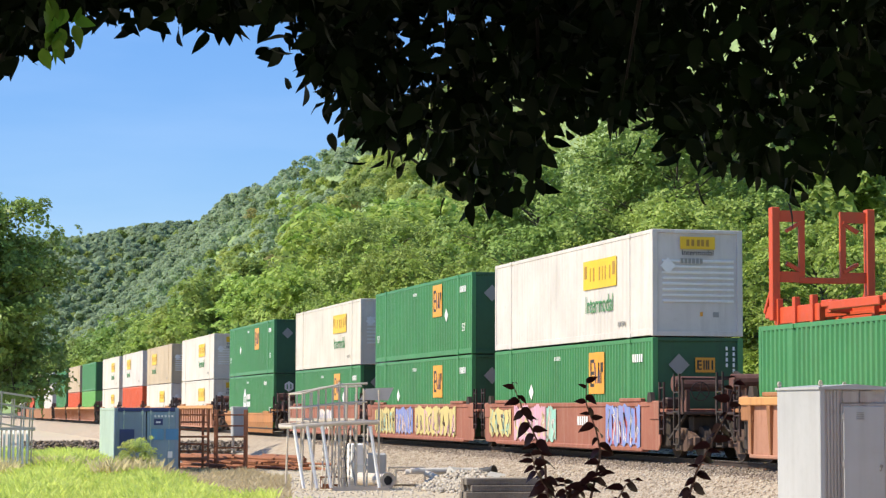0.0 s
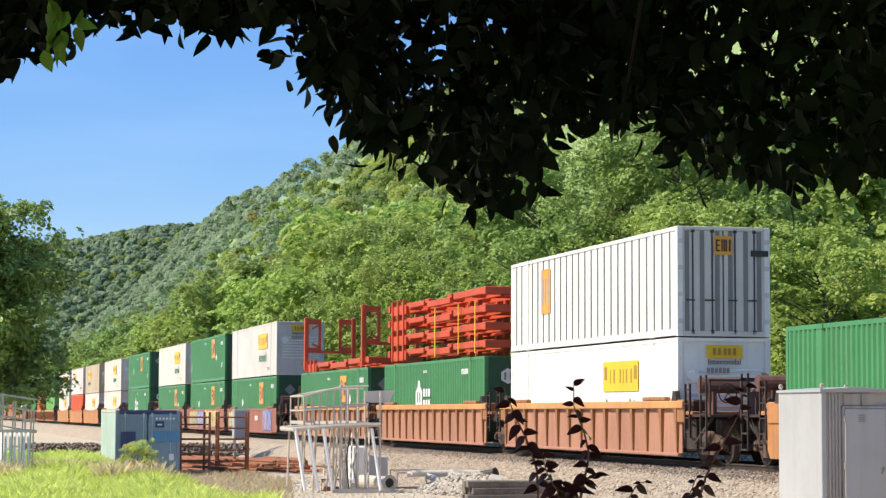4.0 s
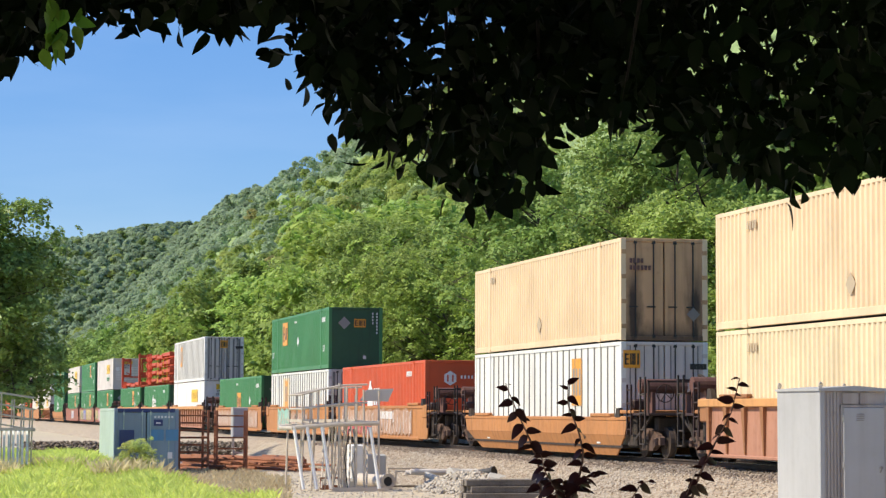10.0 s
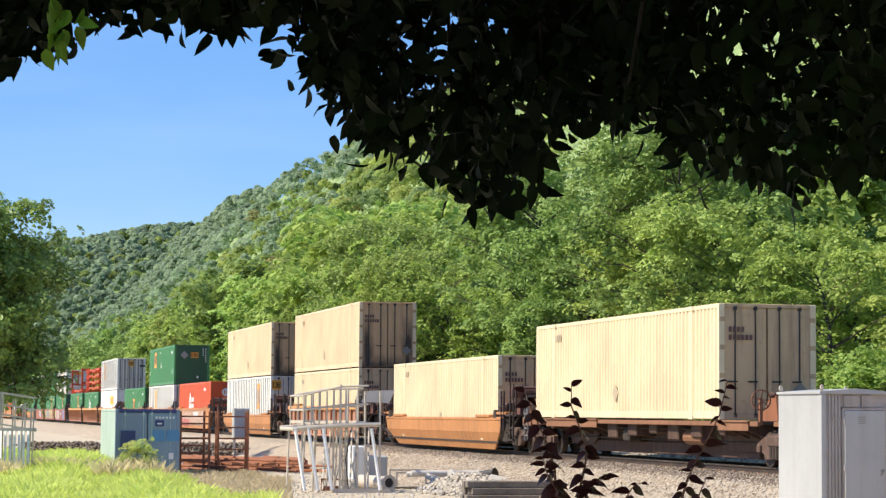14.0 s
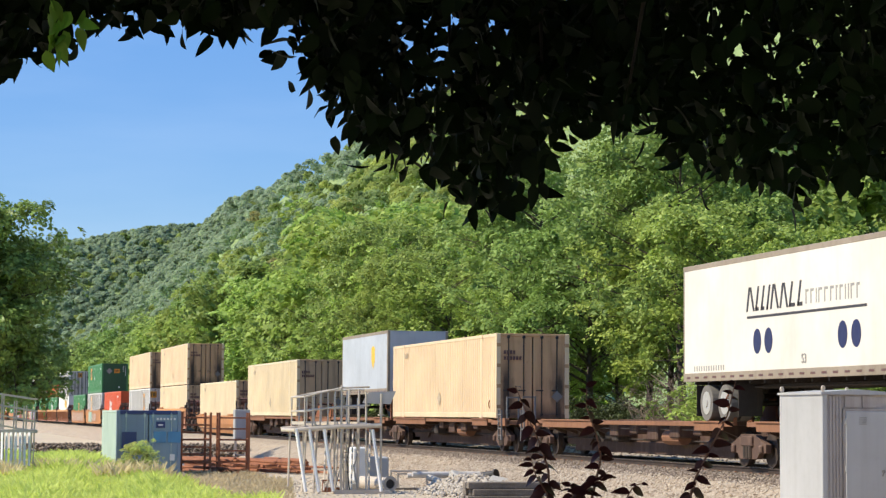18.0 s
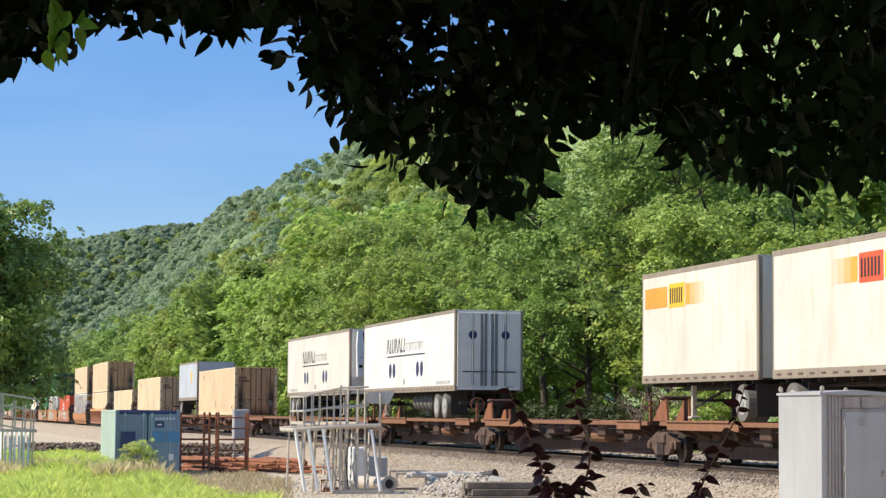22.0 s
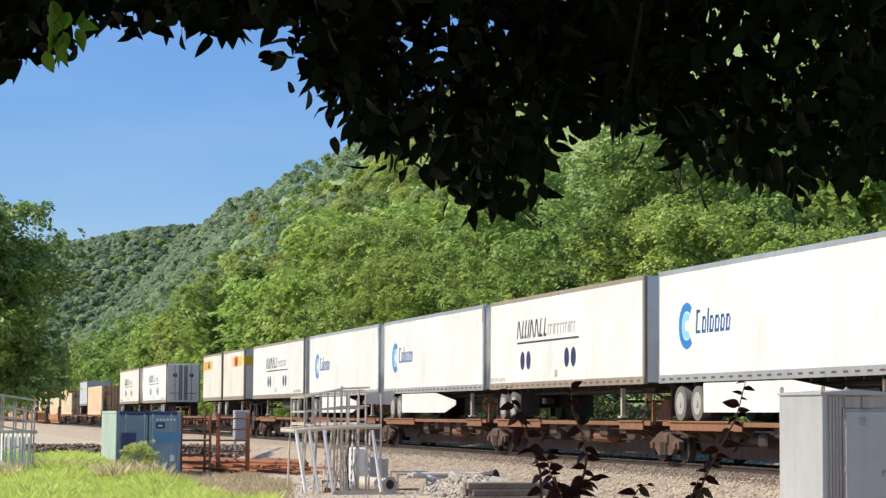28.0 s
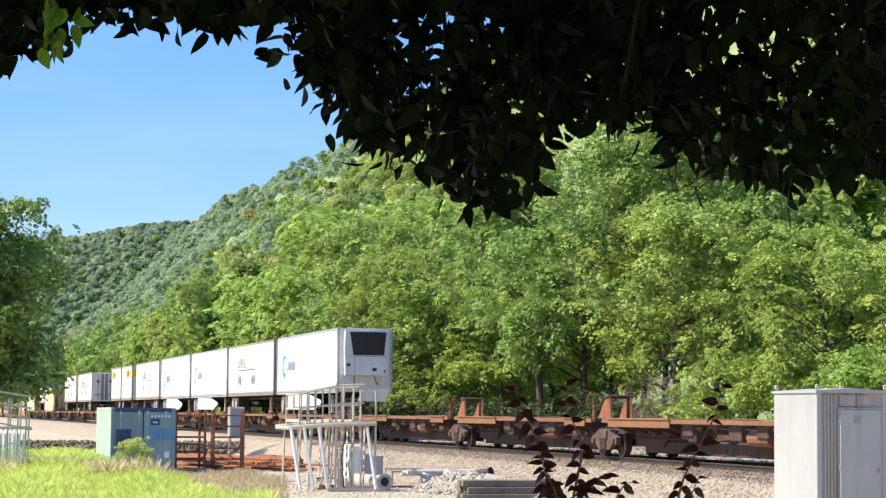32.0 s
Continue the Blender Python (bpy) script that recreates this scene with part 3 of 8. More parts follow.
def leaning_side(sx, T):
    """Side of a lone well: an upright upper strip, a lower panel that leans inwards, ends cut back."""
    s = Shape()
    zm, zb = T * 0.55, 0.02
    s.plate([(-9.0, T), (-8.7, zm), (8.7, zm), (9.0, T)], "x", sx * 1.36, sx * 1.41)
    ends = [(1.405, -8.7, zm), (1.2, -7.4, zb), (1.2, 7.4, zb), (1.405, 8.7, zm)]
    s.add([(sx * (x - d), y, z) for d in (0.0, 0.04) for x, y, z in ends], [(0, 1, 2, 3), (7, 6, 5, 4), (0, 4, 5, 1), (1, 5, 6, 2), (2, 6, 7, 3), (3, 7, 4, 0)])
    return s


def well(label, main, ribbed, first, last):
    """A well unit: two side walls, floor, end decks, and trucks at the ends that are its own."""
    c = thing("well_car", label, "rail car", "well cars of the train")
    alone = first == last == "coupled" and not ribbed
    T = 1.57 if ribbed else 1.1 if alone else 1.48
    for sx in (-1, 1):
        if ribbed:
            part("side_wall", shared("ribbed_wall_%d" % sx, lambda: Shape().box(sx * 1.34, -8.6, 0.22, sx * 1.37, 8.6, T - 0.1), RECESS), RECESS, c)
            for i in range(15):
                y = -8.3 + i * 16.6 / 14
                part("rib", shared("wall_rib_%d" % sx, lambda: Shape().add([(sx * x, y, z) for x, w, z in ((1.36, 0.03, 0.22), (1.42, 0.03, 0.24), (1.36, 0.11, T - 0.18), (1.47, 0.11, T - 0.18)) for y in (-w, w)], [(0, 1, 3, 2), (4, 5, 7, 6), (2, 3, 7, 6), (0, 1, 5, 4), (0, 2, 6, 4), (1, 3, 7, 5)]), main), main, c).location = (0, y, 0)
            part("top_chord", shared("ribbed_chord_%d" % sx, lambda: Shape().box(sx * 1.3, -8.9, T - 0.2, sx * 1.49, 8.9, T, 0.02), CHORD_ORANGE), CHORD_ORANGE, c, "lighter orange top chord")
            part("bottom_chord", shared("ribbed_sill_%d" % sx, lambda: Shape().box(sx * 1.28, -8.4, 0.13, sx * 1.43, 8.4, 0.22, 0.02), RECESS), RECESS, c)
        elif alone:
            part("side_wall", shared("leaning_wall_%d" % sx, lambda: leaning_side(sx, T), main), main, c)
            part("top_chord", shared("lone_chord_%d" % sx, lambda: Shape().box(sx * 1.31, -9.0, T - 0.1, sx * 1.43, 9.0, T + 0.01, 0.02), main), main, c)
        else:
            out = [(-8.95, T), (-8.95, 0.4), (-8.8, 0.2), (8.8, 0.2), (8.95, 0.4), (8.95, T)]
            part("side_wall", shared("smooth_wall_%d" % sx, lambda: Shape().plate(out, "x", sx * 1.36, sx * 1.4), main), main, c)
            part("top_chord", shared("smooth_chord_%d" % sx, lambda: Shape().box(sx * 1.31, -9.0, T - 0.13, sx * 1.43, 9.0, T + 0.005, 0.02), main), main, c)
            part("bottom_chord", shared("smooth_sill_%d" % sx, lambda: Shape().box(sx * 1.2, -7.5, 0.13, sx * 1.43, 7.5, 0.27, 0.03), main), main, c)
    part("floor", shared("well_floor", lambda: Shape().box(-1.3, -8.2, 0.24, 1.3, 8.2, 0.33), UNDER), UNDER, c)
    for sy in (-1, 1):
        part("end_deck", shared("well_end_%d_%g" % (sy, T), lambda: Shape().box(-1.42, sy * 8.25, 1.2, 1.42, sy * 9.45, 1.3, 0.02).box(-0.35, sy * 8.2, 0.85, 0.35, sy * 9.8, 1.2, 0.02).box(-1.44, sy * 8.2, 1.0, -1.1, sy * 8.9, T + 0.03, 0.03).box(1.1, sy * 8.2, 1.0, 1.44, sy * 8.9, T + 0.03, 0.03), main), main, c)
        for sx in (-1, 1):
            part("ladder", shared("well_ladder_%d_%d" % (sx, sy), lambda: ladder(sx * 1.42, sy * 9.15, 0.62, 2.0, 0.34), OXIDE_DARK), OXIDE_DARK, c)
        for sx in (-1, 1):
            part("lifting_pad", shared("lifting_pad_%d_%d_%g" % (sx, sy, T), lambda: Shape().box(sx * 1.3, sy * 6.6 - 0.9, T + 0.006, sx * 1.46, sy * 6.6 + 0.9, T + 0.11, 0.02), main), main, c)
            part("guide_post", shared("guide_post_%d_%d_%g" % (sx, sy, T), lambda: Shape().plate([(sy * 8.2 - 0.2, T), (sy * 8.2 + 0.2, T), (sy * 8.2 + 0.1, T + 0.26), (sy * 8.2 - 0.1, T + 0.26)], "x", sx * 1.33, sx * 1.45), UNDER), UNDER, c)
    for sy, own, at in ((1, first, 9.8 - 1.2 * 0), (-1, last, -9.8)):
        # coupled ends have a truck of their own further in; articulated ends share one at the joint
        if own == "coupled":
            truck(c, sy * 9.55)
            part("coupler", shared("coupler_%d" % sy, lambda: Shape().box(-0.12, sy * 10.2, 0.8, 0.12, sy * 11.6, 1.05, 0.03).box(-0.35, sy * 9.7, 0.78, 0.35, sy * 10.5, 1.1, 0.03), UNDER), UNDER, c)
            part("end_platform", shared("end_platform_%d" % sy, lambda: Shape().box(-1.4, sy * 9.4, 1.15, 1.4, sy * 10.7, 1.22, 0.01).box(-1.4, sy * 10.6, 1.22, -1.36, sy * 10.68, 2.1).box(1.36, sy * 10.6, 1.22, 1.4, sy * 10.68, 2.1).box(-1.4, sy * 10.6, 2.04, 1.4, sy * 10.68, 2.1), OXIDE_DARK), OXIDE_DARK, c)
            part("reservoir", shared("reservoir_%d" % sy, lambda: Shape().tube((-1.32, sy * 9.75, 1.95), (0.0, sy * 9.75, 1.95), 0.2, 14).box(-1.05, sy * 9.5, 1.22, -0.95, sy * 10.0, 1.8).box(0.1, sy * 9.5, 1.22, 0.2, sy * 10.0, 1.8), TANK_RED), TANK_RED, c, "dusty red reservoir tank")
            part("equipment_box", shared("equipment_box_%d" % sy, lambda: Shape().box(-1.36, sy * 8.95, 1.3, -0.7, sy * 9.3, 1.6, 0.05), OXIDE_DARK), OXIDE_DARK, c)
            part("equipment_box", shared("far_box_%d" % sy, lambda: Shape().box(0.4, sy * 8.95, 1.3, 1.36, sy * 9.35, 1.9, 0.05), OXIDE_DARK), OXIDE_DARK, c)
            part("end_bracket", shared("end_bracket_%d" % sy, lambda: Shape().plate([(sy * 9.4, 1.25), (sy * 10.5, 1.25), (sy * 9.9, 2.15), (sy * 9.4, 2.3)], "x", 0.5, 0.62), UNDER), UNDER, c)
            part("end_gear", shared("end_gear_%d" % sy, lambda: Shape().box(-1.25, sy * 8.5, 0.28, 1.25, sy * 9.2, 1.15, 0.05).box(-1.0, sy * 10.0, 0.7, 1.0, sy * 10.3, 1.12, 0.05).bar((-1.34, sy * 9.5, 0.5), (-1.2, sy * 10.4, 1.15), 0.06, 0.06).tube((-0.5, sy * 10.7, 1.2), (-0.3, sy * 11.0, 0.75), 0.035, 6).tube((-0.3, sy * 11.0, 0.75), (-0.1, sy * 11.4, 0.65), 0.035, 6).tube((0.5, sy * 10.7, 1.3), (0.6, sy * 11.0, 1.9), 0.03, 6), UNDER), UNDER, c)
            part("step", shared("end_step_%d" % sy, lambda: Shape().bar((-1.42, sy * 10.1, 0.35), (-1.42, sy * 10.1, 2.2), 0.045, 0.045).bar((-1.42, sy * 10.5, 0.35), (-1.42, sy * 10.5, 2.2), 0.045, 0.045).box(-1.46, sy * 10.1, 0.36, -1.34, sy * 10.5, 0.4).box(-1.44, sy * 10.1, 0.75, -1.4, sy * 10.5, 0.79).box(-1.44, sy * 10.1, 1.2, -1.4, sy * 10.5, 1.24).box(-1.44, sy * 10.1, 1.7, -1.4, sy * 10.5, 1.74), UNDER), UNDER, c, "grimy end ladder")
            part("brake_wheel", shared("brake_wheel_%d" % sy, lambda: hoop((-0.85, sy * 10.5, 1.75), 0.24, 0.025), OXIDE_DARK), OXIDE_DARK, c)
        elif own == "joint":
            truck(c, sy * 9.8)
            part("joint_gear", shared("joint_gear_%d" % sy, lambda: Shape().box(-0.9, sy * 9.1, 0.6, 0.9, sy * 10.4, 1.15, 0.05).box(-1.3, sy * 9.2, 0.95, -1.0, sy * 10.3, 1.25, 0.04).box(1.0, sy * 9.2, 0.95, 1.3, sy * 10.3, 1.25, 0.04), UNDER), UNDER, c)
    return c


def ladder(x, y, z0, z1, w):
    s = Shape()
    for k in (-w / 2, w / 2):
        s.bar((x, y + k, z0), (x, y + k, z1), 0.05, 0.05, (1, 0, 0))
    for i in range(4):
        z = z0 + 0.15 + i * (z1 - z0 - 0.3) / 3
        s.bar((x, y - w / 2, z), (x, y + w / 2, z), 0.035, 0.035)
    return s


def hoop(c, r, t, n=18, axis="y"):
    s = Shape()
    pts = [(c[0] + r * math.cos(2 * math.pi * i / n), c[1], c[2] + r * math.sin(2 * math.pi * i / n)) for i in range(n)]
    v = [(c[0] + (r + p * t / 2) * math.cos(2 * math.pi * i / n), c[1] + q * t / 2, c[2] + (r + p * t / 2) * math.sin(2 * math.pi * i / n)) for i in range(n) for p, q in ((-1, -1), (1, -1), (1, 1), (-1, 1))]
    s.add(v, [(4 * i + k, 4 * i + (k + 1) % 4, 4 * ((i + 1) % n) + (k + 1) % 4, 4 * ((i + 1) % n) + k) for i in range(n) for k in range(4)])
    for i in range(0, n, 4):
        s.bar(c, pts[i], t * 0.8, t * 0.8, (0, 1, 0))
    return s


WHEELSETS = []


def wheelset_shape():
    s = Shape()
    for sx in (-1, 1):
        x = sx * 0.7525
        s.tube((x - 0.065, 0, 0), (x + 0.065, 0, 0), 0.42, 20)
        s.tube((x - sx * 0.065, 0, 0), (x - sx * 0.095, 0, 0), 0.455, 20)
        s.tube((x + sx * 0.06, 0, 0), (x + sx * 0.1, 0, 0), 0.17, 10)
    s.tube((-1.05, 0, 0), (1.05, 0, 0), 0.085, 10)
    for sx in (-1, 1):
        for k in range(3):
            a = k * 2 * math.pi / 3
            s.tube((sx * 1.04, 0.07 * math.cos(a), 0.07 * math.sin(a)), (sx * 1.075, 0.07 * math.cos(a), 0.07 * math.sin(a)), 0.022, 6)
    return s


def truck_frame_shape():
    s = Shape()
    out = [(-1.12, 0.36), (-1.12, 0.56), (-0.8, 0.66), (-0.45, 0.8), (0.45, 0.8), (0.8, 0.66), (1.12, 0.56), (1.12, 0.36), (0.72, 0.34), (0.5, 0.2), (-0.5, 0.2), (-0.72, 0.34)]
    for sx in (-1, 1):
        s.plate(out, "x", sx * 0.92, sx * 1.06)
        s.box(sx * 1.02, -0.98, 0.34, sx * 1.14, -0.8, 0.54, 0.03).box(sx * 1.02, 0.8, 0.34, sx * 1.14, 0.98, 0.54, 0.03)
        s.box(sx * 1.03, -0.34, 0.5, sx * 1.13, 0.34, 0.76, 0.03)
    s.box(-1.0, -0.2, 0.52, 1.0, 0.2, 0.78, 0.03)
    return s


def truck(car, y):
    t = part("truck", shared("truck_frame", truck_frame_shape, TRUCK), TRUCK, car, "dusty cast-steel truck with coil springs")
    t.location = (0, y, 0)
    for k in (-0.89, 0.89):
        w = part("wheelset", shared("wheelset", wheelset_shape, WHEEL), WHEEL, t)
        w.location = (0, k, 0.42)
        WHEELSETS.append((car, w, y + k))
    for sx in (-1, 1):
        for k in (-0.16, 0.0, 0.16):
            part("spring", shared("spring_%d_%g" % (sx, k), lambda: Shape().tube((sx * 1.07, k, 0.22), (sx * 1.07, k, 0.52), 0.065, 8), UNDER), UNDER, t)
    return t


def spine(label, length, first, last, cf, cr):
    """A unit of a spine car for trailers: centre sill, wheel decks, hitch and trucks at the joints."""
    c = thing("spine_car", label, "rail car", "spine cars of the train")
    h = length / 2
    D = 1.1
    key = "%.2f" % length
    part("centre_sill", shared("centre_sill_" + key, lambda: Shape().box(-0.5, -h + 0.2, 0.4, 0.5, h - 0.2, 1.0, 0.03).box(-0.56, -h + 2.2, 0.16, 0.56, h - 2.2, 0.5, 0.02), SPINE_SHADE), SPINE_SHADE, c)
    for sx in (-1, 1):
        part("side_flange", shared("side_flange_%s_%d" % (key, sx), lambda: Shape().box(sx * 1.22, -h + 0.5, D - 0.13, sx * 1.3, h - 0.5, D - 0.012, 0.01), SPINE_RUST), SPINE_RUST, c)
        for k, (y0, y1) in enumerate(((h - 6.3, h - 1.2), (-h + 1.0, -h + 3.0))):
            part("deck_edge", shared("deck_edge_%s_%d_%d" % (key, sx, k), lambda: Shape().box(sx * 1.3, y0, D - 0.24, sx * 1.34, y1, D - 0.03, 0.008).box(sx * 1.2, y0 - 0.03, D - 0.035, sx * 1.38, y1 + 0.03, D + 0.01, 0.008), SPINE_RUST), SPINE_RUST, c)
        for k, (sy, a) in enumerate(((1, h), (-1, -h))):
            part("gusset_plate", shared("gusset_%s_%d_%d" % (key, sx, k), lambda: Shape().plate([(a - sy * 1.5, 0.84), (a - sy * 1.7, 0.34), (a - sy * 3.9, 0.34), (a - sy * 4.5, 0.72), (a - sy * 4.5, 0.84)], "x", sx * 0.6, sx * 0.64), SPINE_SHADE), SPINE_SHADE, c)
    for k, (y0, y1) in enumerate(((h - 6.3, h - 1.2), (-h + 1.0, -h + 3.0))):
        part("wheel_deck", shared("wheel_deck_%s_%d" % (key, k), lambda: Shape().box(-1.3, y0, D - 0.09, 1.3, y1, D, 0.01), SPINE_SHADE), SPINE_SHADE, c)
        for y in np.linspace(y0 + 0.3, y1 - 0.3, 5 if k == 0 else 3):
            part("outrigger", shared("outrigger", lambda: Shape().plate([(-1.3, D - 0.1), (-1.3, D - 0.2), (-0.4, 0.55), (0.4, 0.55), (1.3, D - 0.2), (1.3, D - 0.1)], "y", -0.05, 0.05), SPINE_SHADE), SPINE_SHADE, c).location = (0, float(y), 0)
    part("air_tank", shared("air_tank_" + key, lambda: Shape().tube((-0.86, -h + 5.0, 0.66), (-0.86, -h + 6.3, 0.66), 0.2, 12), SPINE_RUST), SPINE_RUST, c)
    part("brake_valve", shared("brake_valve_" + key, lambda: Shape().box(-1.05, 1.2, 0.48, -0.62, 1.7, 0.84, 0.05).tube((-0.85, 1.7, 0.66), (-0.85, 2.5, 0.66), 0.12, 10), UNDER), UNDER, c)
    part("brake_pipe", shared("brake_pipe_" + key, lambda: Shape().tube((-0.66, -h + 1.2, 0.56), (-0.66, h - 1.2, 0.56), 0.025, 6).tube((-1.0, -h + 2, 0.86), (-1.0, h - 2, 0.86), 0.018, 6), UNDER), UNDER, c)
    for k, y in enumerate(np.arange(-h + 3.4, h - 6.6, 1.7)):
        part("chain_box", shared("chain_box_%d" % (k % 3), lambda: Shape().box(-1.12, -0.3, 0.72 - 0.08 * (k % 3), -0.5, 0.32 + 0.1 * (k % 3), 1.02, 0.04), SPINE_SHADE), SPINE_SHADE, c).location = (0, float(y), 0)
        part("chain_box", shared("chain_box_%d" % (k % 3), lambda: None, SPINE_SHADE), SPINE_SHADE, c).location = (1.62, float(y) + 0.5, 0)
    for sx in (-1, 1):
        part("hitch_plate", shared("hitch_%s_%d" % (key, sx), lambda: Shape().plate([(-h + 1.5, D), (-h + 2.7, D), (-h + 2.1, D + 0.5), (-h + 1.9, D + 0.62), (-h + 1.65, D + 0.62)], "x", sx * 0.36, sx * 0.3), RUST), RUST, c)
    part("hitch_head", shared("hitch_head_" + key, lambda: Shape().box(-0.42, -h + 1.66, D + 0.58, 0.42, -h + 2.0, D + 0.7, 0.04), SPINE_SHADE), SPINE_SHADE, c)
    part("hand_brake", shared("hand_brake_" + key, lambda: hoop((0, 0, 0), 0.24, 0.03), RUST), RUST, c).matrix_basis = pose(-1.1, -h + 0.75, D + 0.5)
    part("brake_post", shared("brake_post_" + key, lambda: Shape().box(-1.13, -h + 0.76, D - 0.1, -1.05, -h + 0.84, D + 0.55), RUST), RUST, c)
    for own, a, sy, coupled in ((first, h, 1, cf), (last, -h, -1, cr)):
        if own:
            truck(c, a)
        if coupled:
            part("end_sill", shared("end_sill_%s_%d" % (key, sy), lambda: Shape().box(-1.3, a - sy * 0.6, D - 0.2, 1.3, a + sy * 1.4, D - 0.05, 0.02).box(-0.36, a, 0.5, 0.36, a + sy * 1.5, D - 0.2, 0.03).box(-1.36, a + sy * 0.5, D - 0.24, -1.2, a + sy * 1.4, D + 0.02, 0.01), SPINE_RUST), SPINE_RUST, c)
            part("coupler", shared("spine_coupler_%s_%d" % (key, sy), lambda: Shape().box(-0.11, a + sy * 1.4, 0.72, 0.11, a + sy * 2.15, 0.96, 0.03), UNDER), UNDER, c)
            part("end_rail", shared("end_rail_%s_%d" % (key, sy), lambda: Shape().bar((-1.25, a + sy * 1.3, D - 0.1), (-1.25, a + sy * 1.3, D + 0.75), 0.05, 0.05).bar((-0.85, a + sy * 1.3, D - 0.1), (-0.85, a + sy * 1.3, D + 0.75), 0.05, 0.05).bar((-1.25, a + sy * 1.3, D + 0.72), (-0.85, a + sy * 1.3, D + 0.72), 0.05, 0.05), POST_GREY), POST_GREY, c)
            part("ladder", shared("spine_ladder_%s_%d" % (key, sy), lambda: ladder(-1.38, a + sy * 0.9, 0.4, 1.4, 0.36), POST_GREY), POST_GREY, c)
    return c


SPINE_RUST = paint("rusty_orange_steel", (0.25, 0.115, 0.058), 0.75, dirt=(0.12, 0.055, 0.03), dirty=0.6)
# Under-deck shade of the spine cars is put into this dark rust
SPINE_SHADE = paint("shade_dark_rusty_steel", (0.075, 0.037, 0.025), 0.85, dirty=0.5)
X0 = -1.312       # just outside a container's left side


def amber_panel(c, y, z, dark=NAVY):
    """Amber panel with dark block shapes on the side."""
    p = sheet("side_sign", c, AMBER, y - 0.72, z - 0.6, y + 0.72, z + 0.6, X0, "amber panel with dark block shapes")
    sheet("sign_mark", p, BLACK, y + 0.46, z - 0.4, y + 0.56, z + 0.4, X0 - 0.005)
    for k in (-0.35, 0.0, 0.35):
        sheet("sign_mark", p, BLACK, y + 0.2, z + k - 0.05, y + 0.46, z + k + 0.05, X0 - 0.005)
    for k, tilt in ((0.06, 0.1), (-0.14, -0.1), (-0.3, 0.1)):
        part("sign_mark", Shape().plate([(y + k - 0.06, z - 0.3), (y + k + 0.04, z - 0.3), (y + k + 0.04 + tilt, z + 0.3), (y + k - 0.06 + tilt, z + 0.3)], "x", X0 - 0.01, X0 - 0.005), dark, p)
    sheet("sign_mark", p, BLACK, y - 0.48, z - 0.3, y - 0.4, z + 0.3, X0 - 0.005)
    sheet("sign_mark", p, BLACK, y - 0.62, z + 0.02, y - 0.48, z + 0.3, X0 - 0.005)


def rear_amber_panel(c, L, x, z, w=0.56, h=0.4):
    y = -L / 2 - 0.006
    p = rear_sheet("rear_sign", c, AMBER, x - w / 2, z - h / 2, x + w / 2, z + h / 2, y, "amber panel with dark block shapes")
    for k, t in ((-0.42, 0.05), (-0.1, 0.04), (0.02, 0.05), (0.14, 0.04), (0.32, 0.05)):
        rear_sheet("sign_mark", p, BLACK, x + k * w, z - h * 0.32, x + k * w + t, z + h * 0.32, y - 0.005)
    for k in (-0.28, 0.0, 0.26):
        rear_sheet("sign_mark", p, BLACK, x - 0.33 * w, z + k * h - 0.02, x - 0.18 * w, z + k * h + 0.02, y - 0.005)


def bars(c, y, z, n, size, material, gap=0.14, x=X0, name="number_bar"):
    gap = max(gap, size * 0.82)
    for i in range(n):
        sheet(name, c, material, y - i * gap - size * 0.27, z - size / 2, y - i * gap + size * 0.27, z + size / 2, x)


def rear_bars(c, L, x, z, n, size, material, gap=0.13, upright=False):
    for i in range(n):
        a, b = (x, z - i * gap) if upright else (x + i * gap, z)
        rear_sheet("number_bar", c, material, a - size * 0.3, b - size / 2, a + size * 0.3, b + size / 2, -L / 2 - 0.007)


def diamond(c, y, z, r, material):
    part("placard", Shape().plate([(y - r, z), (y, z - r), (y + r, z), (y, z + r)], "x", X0 - 0.004, X0), material, c)


def rear_diamond(c, L, x, z, r, material):
    part("placard", Shape().plate([(x - r, z), (x, z - r), (x + r, z), (x, z + r)], "y", -L / 2 - 0.012, -L / 2 - 0.006), material, c)


